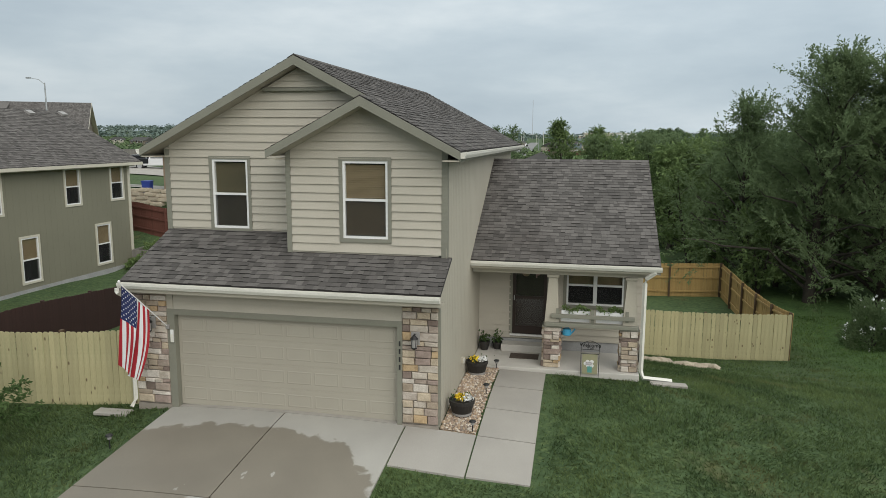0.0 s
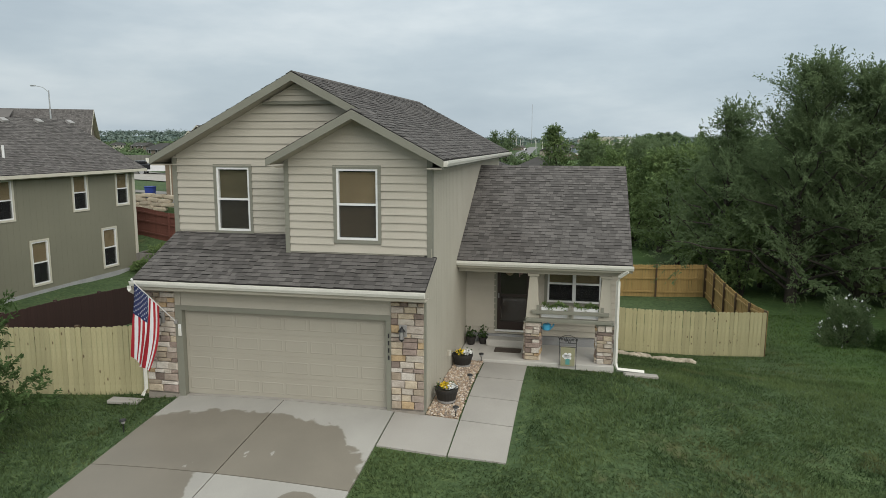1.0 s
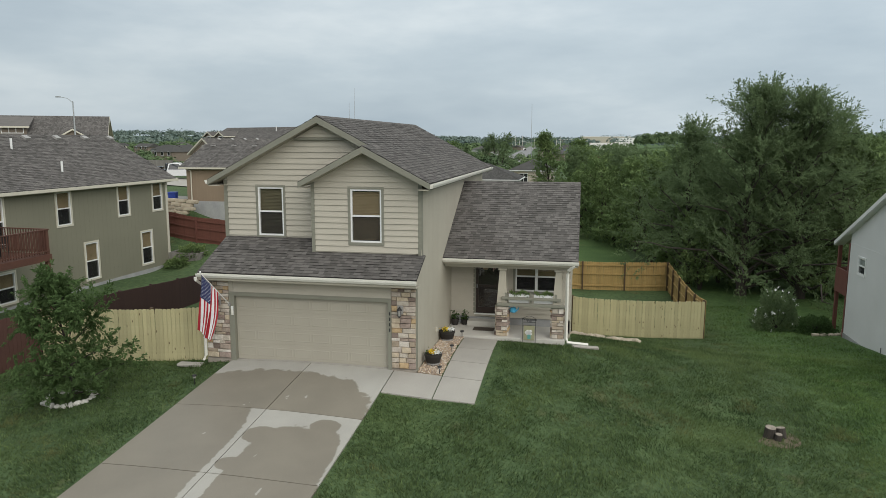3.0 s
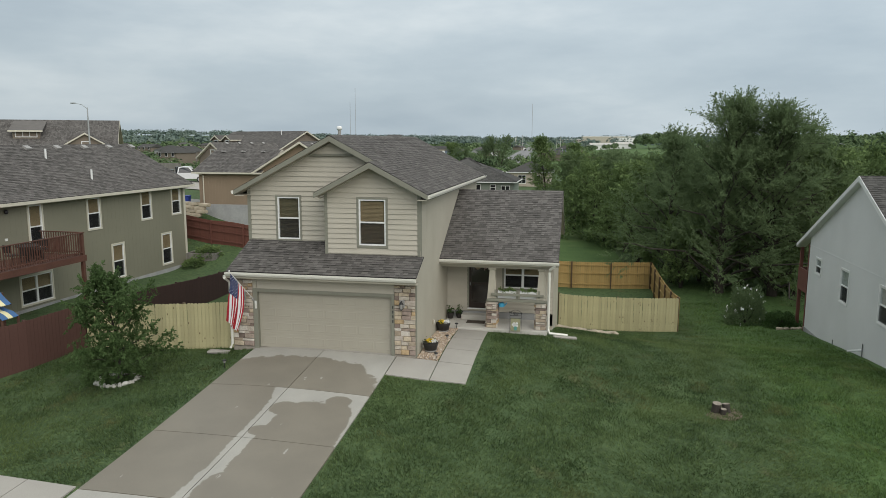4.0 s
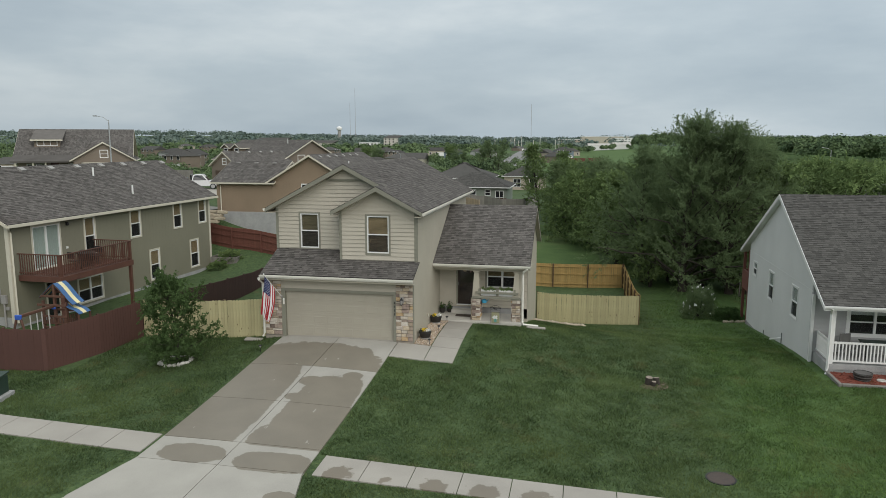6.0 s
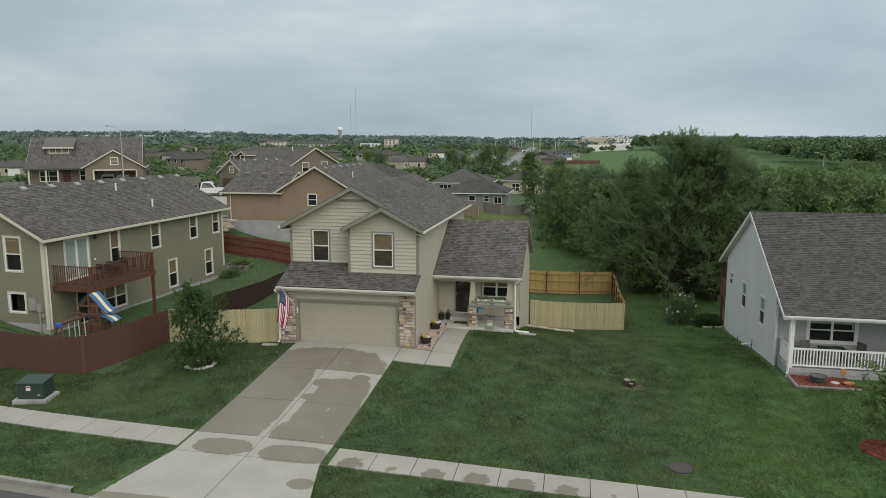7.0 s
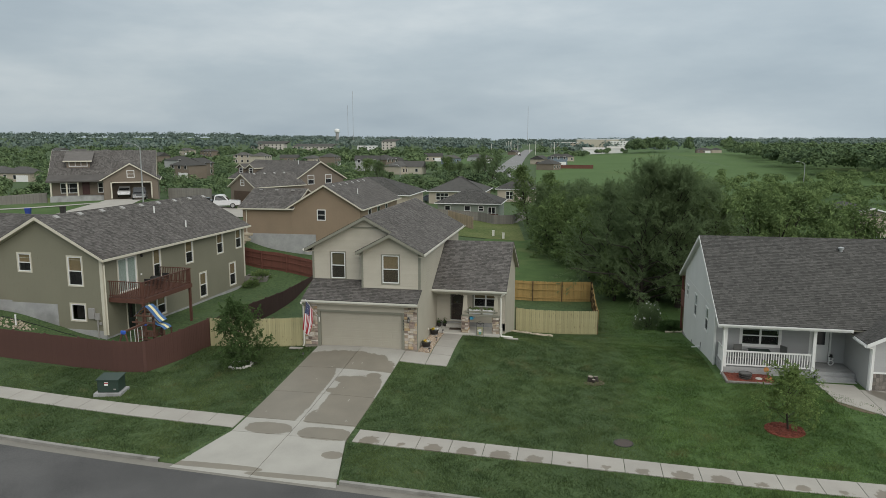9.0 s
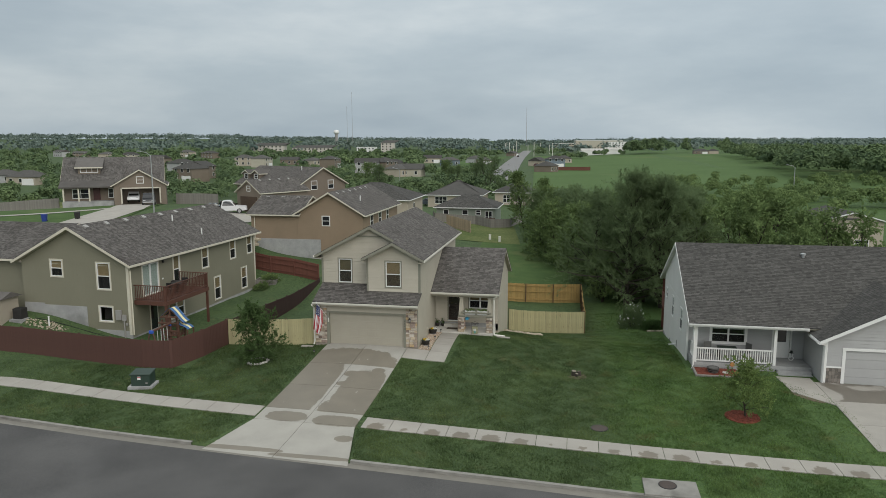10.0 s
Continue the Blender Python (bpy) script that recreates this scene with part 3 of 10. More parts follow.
BLADE = leaf_mat("grass_blades", (0.150, 0.203, 0.082), (0.054, 0.088, 0.036), by=0.45, scale=.55, fine=9)
_bn = BLADE.node_tree.nodes
_bc = _bn["Principled BSDF"].inputs["Base Color"].links[0].from_socket
_bx = boundary(BLADE, _bc, _bn.new("ShaderNodeTexCoord"))
for _sc, _lo, _col, _amt in ((.8, .60, (.20, .165, .075), .55), (1.7, .54, (.045, .075, .028), .6), (.33, .52, (.175, .225, .085), .5)):
    _t, _r, _m, _x = (_bn.new("ShaderNode" + k) for k in ("TexNoise", "MapRange", "Math", "Mix"))
    _t.inputs["Scale"].default_value, _t.inputs["Detail"].default_value = _sc, 4
    _r.inputs[1].default_value, _r.inputs[2].default_value = _lo, _lo + .14
    _m.operation, _m.inputs[1].default_value = "MULTIPLY", _amt
    _x.data_type = "RGBA"
    _x.inputs[7].default_value = (*_col, 1)
    _l = BLADE.node_tree.links
    _l.new(_bn["Texture Coordinate"].outputs["Object"], _t.inputs["Vector"]), _l.new(_t.outputs["Fac"], _r.inputs[0]), _l.new(_r.outputs[0], _m.inputs[0])
    _l.new(_m.outputs[0], _x.inputs[0]), _l.new(_bx, _x.inputs[6])
    _bx = _x.outputs[2]
for _k in list(_bn):
    if _k.bl_idname == "ShaderNodeBsdfTranslucent":
        BLADE.node_tree.links.new(_bx, _k.inputs[0])
BLADE.node_tree.links.new(_bx, _bn["Principled BSDF"].inputs["Base Color"])
FIELD = mat("hay_meadow", (0.092, 0.142, 0.056), (0.074, 0.118, 0.046), rough=0.95, spec=0.05, scale=0.03, fine=0.6, bump=0.2, stain=(0.112, 0.142, 0.060), stain_at=0.58)
STUBBLE = mat("tall_dry_grass", (0.150, 0.162, 0.068), (0.070, 0.098, 0.036), rough=0.95, spec=0.05, scale=0.2, fine=3, bump=0.5)
LAWN = lawn_material()
CONC_DRY = concrete_material("concrete", 0.25)
CONC_WET = concrete_material("damp_concrete", 0.52)


# damp areas of the drive: centre, half sizes, how square they are, and the bay (y from, y to) that holds them
DAMP = [(-2.95, -3.2, 3.2, 2.5, 2.6, -3.2, 0), (-4.6, -6.3, 1.95, 3.6, 6, -9.32, -3.2), (-1.05, -6.6, 1.12, 2.75, 4, -9.4, -3.25), (-1.3, -8.7, 1.15, .9, 3, -9.4, -3.25), (-.45, -8.0, .75, 1.9, 4, -9.4, -3.25),
        (-.66, -3.8, .40, .42, 2, -9.4, -3.25), (-2.0, -4.5, .52, .42, 2, -9.4, -3.25), (-2.1, -5.85, .42, .3, 2, -9.4, -3.25), (-3.6, -10.2, 1.08, .58, 2.4, -13, -9.4), (-.98, -10.3, 1.2, .60, 3, -13, -9.4), (-.02, -12.05, .45, .32, 2, -13, -9.4),
        (-4.4, -13.62, 2.1, .20, 3, -15, -13), (-.9, -13.92, 2.1, .18, 3, -15, -13)]


def drive_material():
    """The drive's concrete with the damp that a shower left on it, and pale scrapes."""
    m = mat("drive_concrete", (0.355, 0.340, 0.302), (0.290, 0.277, 0.247), rough=0.85, scale=0.9, fine=70, bump=0.2, by_piece=0.03, spec=0.3)
    n, l = m.node_tree.nodes, m.node_tree.links
    p = n["Principled BSDF"]
    old = p.inputs["Base Color"].links[0].from_socket
    co, sp = n.new("ShaderNodeTexCoord"), n.new("ShaderNodeSeparateXYZ")
    l.new(co.outputs["Object"], sp.inputs[0])

    def calc(op, a, b=None, c=None):
        k = n.new("ShaderNodeMath")
        k.operation = op
        for i, v in enumerate((a, b, c)):
            if v is None:
                continue
            if isinstance(v, (int, float)):
                k.inputs[i].default_value = v
            else:
                l.new(v, k.inputs[i])
        return k.outputs[0]
    rag = 0.0
    for sc, amt in ((1.5, .85), (6.0, .45)):
        t = n.new("ShaderNodeTexNoise")
        t.inputs["Scale"].default_value, t.inputs["Detail"].default_value, t.inputs["Distortion"].default_value = sc, 4, .4
        l.new(co.outputs["Object"], t.inputs["Vector"])
        rag = calc("ADD", calc("MULTIPLY", calc("SUBTRACT", t.outputs["Fac"], .5), amt), rag)
    total = -9.0
    for cx, cy, hx, hy, pw, lo, hi in DAMP:
        dx = calc("POWER", calc("ABSOLUTE", calc("DIVIDE", calc("SUBTRACT", sp.outputs["X"], cx), hx)), pw)
        dy_ = calc("POWER", calc("ABSOLUTE", calc("DIVIDE", calc("SUBTRACT", sp.outputs["Y"], cy), hy)), pw)
        v = calc("ADD", calc("SUBTRACT", 1.0, calc("ADD", dx, dy_)), rag)
        inside = calc("MULTIPLY", calc("GREATER_THAN", sp.outputs["Y"], lo), calc("LESS_THAN", sp.outputs["Y"], hi))
        v = calc("SUBTRACT", calc("MULTIPLY", calc("ADD", v, 9.0), inside), 9.0)
        total = calc("MAXIMUM", v, total)
    # scrapes that dried first
    st, mp = n.new("ShaderNodeTexNoise"), n.new("ShaderNodeMapping")
    mp.inputs["Scale"].default_value, mp.inputs["Rotation"].default_value = (2.6, .9, 1), (0, 0, radians(35))
    st.inputs["Scale"].default_value, st.inputs["Detail"].default_value = 1.3, 6
    l.new(co.outputs["Object"], mp.inputs["Vector"]), l.new(mp.outputs[0], st.inputs["Vector"])
    total = calc("SUBTRACT", total, calc("MULTIPLY", calc("GREATER_THAN", st.outputs["Fac"], .715), 3.0))
    damp(m, old, total, 0.0)
    return m


def damp(m, old, value, edge):
    n, l = m.node_tree.nodes, m.node_tree.links
    p = n["Principled BSDF"]
    r, x, w = (n.new("ShaderNode" + k) for k in ("MapRange", "Mix", "MapRange"))
    r.inputs[1].default_value, r.inputs[2].default_value = edge, edge + 0.09
    x.data_type, x.blend_type = "RGBA", "MULTIPLY"
    x.inputs[7].default_value = (0.575, 0.535, 0.478, 1)
    w.inputs[3].default_value, w.inputs[4].default_value = 0.85, 0.5
    l.new(value, r.inputs[0]), l.new(r.outputs[0], x.inputs[0]), l.new(old, x.inputs[6]), l.new(x.outputs[2], p.inputs["Base Color"])
    l.new(r.outputs[0], w.inputs[0]), l.new(w.outputs[0], p.inputs["Roughness"])


def slab_material():
    """Pavement slabs, each with a damp blot near its street edge."""
    m = mat("pavement_concrete", (0.35, 0.328, 0.290), (0.285, 0.266, 0.236), rough=0.85, scale=0.9, fine=70, bump=0.2, by_piece=0.05, spec=0.3)
    n, l = m.node_tree.nodes, m.node_tree.links
    old = n["Principled BSDF"].inputs["Base Color"].links[0].from_socket
    co, t, mp, ln, oi, mr, a1, a2 = (n.new("ShaderNode" + k) for k in ("TexCoord", "TexNoise", "Mapping", "VectorMath", "ObjectInfo", "MapRange", "Math", "Math"))
    mp.inputs["Location"].default_value, mp.inputs["Scale"].default_value = (-1.05, -.42, 0), (2.1, 1.9, 0)
    ln.operation = "LENGTH"
    t.inputs["Scale"].default_value, t.inputs["Detail"].default_value = 4.2, 4
    l.new(co.outputs["Generated"], mp.inputs["Vector"]), l.new(mp.outputs[0], ln.inputs[0]), l.new(co.outputs["Object"], t.inputs["Vector"])
    mr.inputs[3].default_value, mr.inputs[4].default_value = 0.22, 0.74
    l.new(oi.outputs["Random"], mr.inputs[0])
    a1.operation, a2.operation = "SUBTRACT", "ADD"
    l.new(mr.outputs[0], a1.inputs[0]), l.new(ln.outputs["Value"], a1.inputs[1]), l.new(a1.outputs[0], a2.inputs[0]), l.new(t.outputs["Fac"], a2.inputs[1])
    damp(m, old, a2.outputs[0], 0.52)
    return m


CONC_DRIVE, CONC_SLAB = drive_material(), slab_material()

# ---- ground: one sheet to the horizon ----
def spread(lo, hi, step, far_lo, far_hi):
    mid = list(np.arange(lo, hi + 1e-6, step))
    out, d, v = [], step, hi
    while v < far_hi:
        d *= 1.13
        v += d
        out.append(v)
    pre, d, v = [], step, lo
    while v > far_lo:
        d *= 1.13
        v -= d
        pre.append(v)
    return np.array(pre[::-1] + mid + out)


gx = np.unique(np.r_[spread(-34, 34, 0.5, -3800, 3800), np.arange(-6.4, -4.8, .1), np.arange(-.2, 1.2, .1)].round(3))
gy = np.unique(np.r_[spread(-22, 34, 0.5, -900, 4200), np.arange(-24.5, -11, 0.1)].round(3))
GX, GY = np.meshgrid(gx, gy)
GZ = gz(GX, GY)
near = (np.abs(GX) < 40) & (np.abs(GY) < 40)
GZ = GZ + np.where(near, 0.012 * np.sin(GX * 2.1 + np.cos(GY * 1.3) * 2) * np.sin(GY * 1.7), 0)
nx, ny = len(gx), len(gy)
ids = np.arange(nx * ny).reshape(ny, nx)
cells = np.stack([ids[:-1, :-1], ids[:-1, 1:], ids[1:, 1:], ids[1:, :-1]], -1).reshape(-1, 4)
ground = tagged(quads("ground", np.stack([GX, GY, GZ], -1).reshape(-1, 3), cells, LAWN, smooth=True), "mown green lawn sloping gently behind the houses", "ground", kind="structure")


def slab(name, corners, material, parent=None, top=0.035, thick=0.14, step=0.6, gap=0.006, zf=gz):
    """A paving slab draped on the ground over the quadrilateral of its four corners (x, y)."""
    c = np.array(corners, float)
    mid = c.mean(0)
    c = mid + (c - mid) * (1 - 2 * gap / np.maximum(np.abs(c - mid), 0.2))
    na = max(1, int(np.hypot(*(c[1] - c[0])) / step))
    nb = max(1, int(np.hypot(*(c[3] - c[0])) / step))
    bm = bmesh.new()
    rows = []
    for j in range(nb + 1):
        for i in range(na + 1):
            u, v = i / na, j / nb
            q = (c[0] * (1 - u) + c[1] * u) * (1 - v) + (c[3] * (1 - u) + c[2] * u) * v
            rows.append((q[0], q[1]))
    zs = zf(np.array([r[0] for r in rows]), np.array([r[1] for r in rows]))
    for lift in (top, top - thick):
        vs = [bm.verts.new((x, y, z + lift)) for (x, y), z in zip(rows, zs)]
        for j in range(nb):
            for i in range(na):
                k = j * (na + 1) + i
                bm.faces.new((vs[k], vs[k + 1], vs[k + na + 2], vs[k + na + 1]))
    bm.verts.ensure_lookup_table()
    n = (na + 1) * (nb + 1)
    ring = list(range(na + 1)) + [j * (na + 1) + na for j in range(1, nb + 1)] + [nb * (na + 1) + i for i in range(na - 1, -1, -1)] + [j * (na + 1) for j in range(nb - 1, 0, -1)]
    for a, b in zip(ring, ring[1:] + ring[:1]):
        bm.faces.new((bm.verts[a], bm.verts[b], bm.verts[b + n], bm.verts[a + n]))
    return part(name, bm, material, parent)


def ribbon(name, xs, off0, off1, z0, z1, thick, material, parent=None):
    """A strip along the street between two offsets from the pavement's far edge; z0, z1: heights above the land at both edges."""
    xs = np.array(xs, float)
    e = sidewalk_y(xs)
    zb = land(xs, e - 4)
    a = np.stack([xs, e - off0, zb + z0], -1)
    b = np.stack([xs, e - off1, zb + z1], -1)
    dn = np.array([0, 0, -thick])
    v = np.concatenate([a, b, b + dn, a + dn])
    n = len(xs)
    f = []
    for k in range(4):
        for i in range(n - 1):
            p, q = k * n + i, ((k + 1) % 4) * n + i
            f.append((p, p + 1, q + 1, q))
    return quads(name, v, f, material, parent)


# street, kerbs, gutter
sx = np.arange(-68, 68.1, 1.0)
KERB = WALK_W + VERGE - .1
road = tagged(ribbon("road", sx, KERB + 0.50, KERB + STREET_W - 0.58, -0.16, -0.16, 0.2, ASPHALT), "worn grey asphalt residential street", "road", kind="structure")
DRIVE_L, DRIVE_R = -6.15, 1.0
kerb = tagged(new("kerb"), "pale concrete kerb and gutter along the street", "kerb", kind="structure")
for xs in (np.arange(-68, DRIVE_L + .01, 1.02), np.arange(DRIVE_R, 23, 0.99), np.arange(33, 68, 1.0)):
    part_xs = list(xs)
    ribbon("kerb_run", part_xs, KERB - 0.02, KERB + 0.13, 0.0, -0.015, 0.35, CURB, kerb)
ribbon("gutter_pan", sx, KERB + 0.131, KERB + 0.52, -0.135, -0.155, 0.2, GUTTERPAN, kerb)
ribbon("far_kerb_run", sx, KERB + STREET_W - 0.6, KERB + STREET_W - 0.1, -0.15, 0.0, 0.3, CURB, kerb)

# pavement slabs along the street
pavement = tagged(new("pavement"), "pale concrete pavement slabs with damp patches", "pavement", kind="structure")
edges = np.arange(-50, 60, 1.4)
for a, b in zip(edges, edges[1:]):
    if -5.1 < (a + b) / 2 < 0.13:
        continue
    a, b = (a if not -5.1 < a < 0.13 else 0.13), (b if not -5.1 < b < 0.13 else -5.1)
    ya, yb = float(sidewalk_y(a)), float(sidewalk_y(b))
    slab("pavement_slab", [(a, ya - WALK_W), (b, yb - WALK_W), (b, yb), (a, ya)], CONC_SLAB if a > 0 else CONC_DRY, pavement, zf=land if -7 < a < 2 else gz)

# driveway panels
driveway = tagged(new("driveway"), "wide concrete driveway, partly dark with damp", "driveway", kind="structure")
dy = [-0.02, -3.2, -6.3, -9.3, -10.75]
for (xa, xb) in ((-5.1, -2.49), (-2.49, .13)):
    for k in range(4):
        y1, y0 = dy[k], dy[k + 1]
        slab("driveway_panel", [(xa, y0), (xb, y0), (xb, y1), (xa, y1)], CONC_DRIVE, driveway, zf=land)
for xa, xb, fa, fb in ((-5.1, -2.49, -6.12, -2.6), (-2.49, .13, -2.6, 0.97)):
    ka, kb = float(sidewalk_y(fa)) - KERB - .40, float(sidewalk_y(fb)) - KERB - .40
    slab("driveway_apron", [(fa, ka), (fb, kb), (xb, -10.75), (xa, -10.75)], CONC_DRIVE, driveway, zf=lambda x, y: land(x, y) - np.clip((-11.0 - y) / 3.0, 0, 1) * 0.16, thick=.2)
slab("garage_threshold", [(-4.95, -.03), (-.03, -.03), (-.03, .3), (-4.95, .3)], CONC_DRY, driveway, top=.042)

# front path
path = tagged(new("front_path"), "pale concrete slabs leading to the front porch", "path", kind="structure")
for x0, x1, y0, y1 in ((0.135, 1.60, -1.56, -0.02), (1.60, 2.79, -1.54, -0.05), (1.60, 2.79, -0.05, 1.25), (1.60, 2.79, 1.25, 2.6), (1.60, 2.79, 2.6, 4.03)):
    slab("path_slab", [(x0, y0), (x1, y0), (x1, y1), (x0, y1)], CONC_DRY, path, gap=0.008)

# ---- building kit ----
def window(parent, put, u0, u1, z0, z1, trim=0.09, tmat=None, blind=0.5, split=1, cols=1, name="window", screens=True, slats=True, back=True, bmat=None):
    """A vinyl single-hung window in its hole (u0..u1, z0..z1): casing, frame, meeting rail, panes, screen, blind. split: 1 has a meeting rail."""
    tmat = tmat or TRIM
    bm = bmesh.new()
    if trim:
        pb(bm, put, u0 - trim, u1 + trim, z1, z1 + trim, -0.035, 0.0)
        pb(bm, put, u0 - trim, u1 + trim, z0 - trim, z0, -0.040, 0.0)
        pb(bm, put, u0 - trim, u0, z0, z1, -0.035, 0.0)
        pb(bm, put, u1, u1 + trim, z0, z1, -0.035, 0.0)
    else:
        pb(bm, put, u0 - .02, u1 + .02, z1, z1 + .02, -0.012, 0.0)
    w = part(name, bm, tmat, parent)
    n = (u1 - u0) / cols
    for c in range(cols):
        a, b = u0 + c * n, u0 + (c + 1) * n
        fr = 0.05
        bm = bmesh.new()
        for q in ((a, b, z0, z0 + fr), (a, b, z1 - fr, z1), (a, a + fr, z0 + fr, z1 - fr), (b - fr, b, z0 + fr, z1 - fr)):
            pb(bm, put, *q, -0.02, 0.07)
        part("window_frame", bm, WHITE, w, "white vinyl frame")
        zm = (z0 + z1) / 2
        if split:
            part("meeting_rail", pbox(put, a + fr, b - fr, zm - 0.025, zm + 0.025, -0.01, 0.05), WHITE, w, "white vinyl rail")
            for lo, hi, d in ((z0 + fr, zm - 0.025, 0.04), (zm + 0.025, z1 - fr, 0.02)):
                part("pane", pbox(put, a + fr, b - fr, lo, hi, d, d + 0.004), GLASS, w, "clear glass pane").visible_shadow = False
            if screens:
                part("insect_screen", pbox(put, a + fr, b - fr, z0 + fr, zm - .025, 0.0, 0.002), SCREEN, w, "dark insect screen")
        else:
            part("pane", pbox(put, a + fr, b - fr, z0 + fr, z1 - fr, 0.03, 0.034), GLASS, w, "clear glass pane").visible_shadow = False
        if blind > 0:
            bm = bmesh.new()
            zb = z1 - fr - blind * (z1 - z0 - 2 * fr)
            z = z1 - fr - 0.03
            if slats:
                while z > zb:
                    vs = [bm.verts.new(put(u, zz, d)) for u, zz, d in ((a + fr, z, 0.085), (b - fr, z, 0.085), (b - fr, z - 0.045, 0.06), (a + fr, z - 0.045, 0.06))]
                    bm.faces.new(vs)
                    z -= 0.046
            else:
                pb(bm, put, a + fr, b - fr, zb, z1 - fr, 0.055, 0.06)
            part("blind", bm, CURTAIN if blind >= 1 else bmat or BLIND, w, "pale curtain" if blind >= 1 else "tan slatted blind")
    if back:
        # flat near-black sheet; the room's lack of light is put into its colour
        part("room_shade", pbox(put, u0 + .01, u1 - .01, z0 + .01, z1 - .01, 0.45, 0.46), DARK, w, "near-black panel in place of the unlit room")
    return w


def lap_boards(wall, put, u_range, z0, z1, holes=(), h=0.178, material=None, proud=0.036, joined=False, z_cap=None):
    """Lap siding: each board a wedge of its own; u_range(z) gives the span at a height."""
    z, k = z0, 0
    bmj = bmesh.new()
    while z < z1 - 0.02:
        top = min(z + h, z1)
        zm = (z + top) / 2
        spans = [list(u_range(zm))]
        for h0, h1, b0, b1 in holes:
            if b0 < zm < b1:
                nxt = []
                for s in spans:
                    if h1 <= s[0] or h0 >= s[1]:
                        nxt.append(s)
                    else:
                        nxt += [q for q in ([s[0], h0], [h1, s[1]]) if q[1] - q[0] > 0.02]
                spans = nxt
        for a, b in spans:
            lo, hi = u_range(z), u_range(top)
            a0, a1 = max(a, lo[0]) if a == spans[0][0] else a, max(a, hi[0])
            b0, b1 = min(b, lo[1]), min(b, hi[1])
            if a == u_range(zm)[0]:
                a0, a1 = lo[0], hi[0]
            if b == u_range(zm)[1]:
                b0, b1 = lo[1], hi[1]
            if b1 - a1 < 0.01 and b0 - a0 < 0.05:
                continue
            if b1 < a1:
                a1 = b1 = (a1 + b1) / 2
            bm = bmj if joined else bmesh.new()
            p = [put(a0, z, -proud), put(b0, z, -proud), put(b1, top, -0.003), put(a1, top, -0.003)]
            q = [put(a0, z, 0.0), put(b0, z, 0.0), put(b1, top, 0.0), put(a1, top, 0.0)]
            v, w = [bm.verts.new(x) for x in p], [bm.verts.new(x) for x in q]
            bm.faces.new(v)
            for i in range(4):
                bm.faces.new((v[i], v[(i + 1) % 4], w[(i + 1) % 4], w[i]))
            if not joined:
                part("siding_board", bm, material or SIDING, wall)
        z, k = z + h, k + 1
    if joined:
        part("siding", bmj, material or SIDING, wall)
    else:
        bmj.free()


def grooved_panel(parent, put, u0, u1, zlo, zhi, material, pitch=0.203, holes=(), name="panel_siding", gap=0.012):
    """Vertical grooved panel siding: strips a little proud of the wall; zlo(u), zhi(u) bound it."""
    bm = bmesh.new()
    u = u0
    while u < u1 - 0.01:
        e = min(u + pitch - gap, u1)
        spans = [(None, None)]
        cuts = sorted([(h[2], h[3]) for h in holes if h[0] < (u + e) / 2 < h[1]])
        lo = (zlo(u), zlo(e))
        for c0, c1 in cuts + [(None, None)]:
            hi = (c0, c0) if c0 is not None else (zhi(u), zhi(e))
            if min(hi[0] - lo[0], hi[1] - lo[1]) > 0.01:
                p = [bm.verts.new(put(x, z, d)) for d in (-0.008, 0.0) for x, z in ((u, lo[0]), (e, lo[1]), (e, hi[1]), (u, hi[0]))]
                bm.faces.new(p[:4])
                for i in range(4):
                    bm.faces.new((p[i], p[(i + 1) % 4], p[4 + (i + 1) % 4], p[4 + i]))
            if c1 is not None:
                lo = (c1, c1)
        u += pitch
    return part(name, bm, material, parent)


TAB_W = (0.11, 0.15, 0.19, 0.24)
_tabs = {}


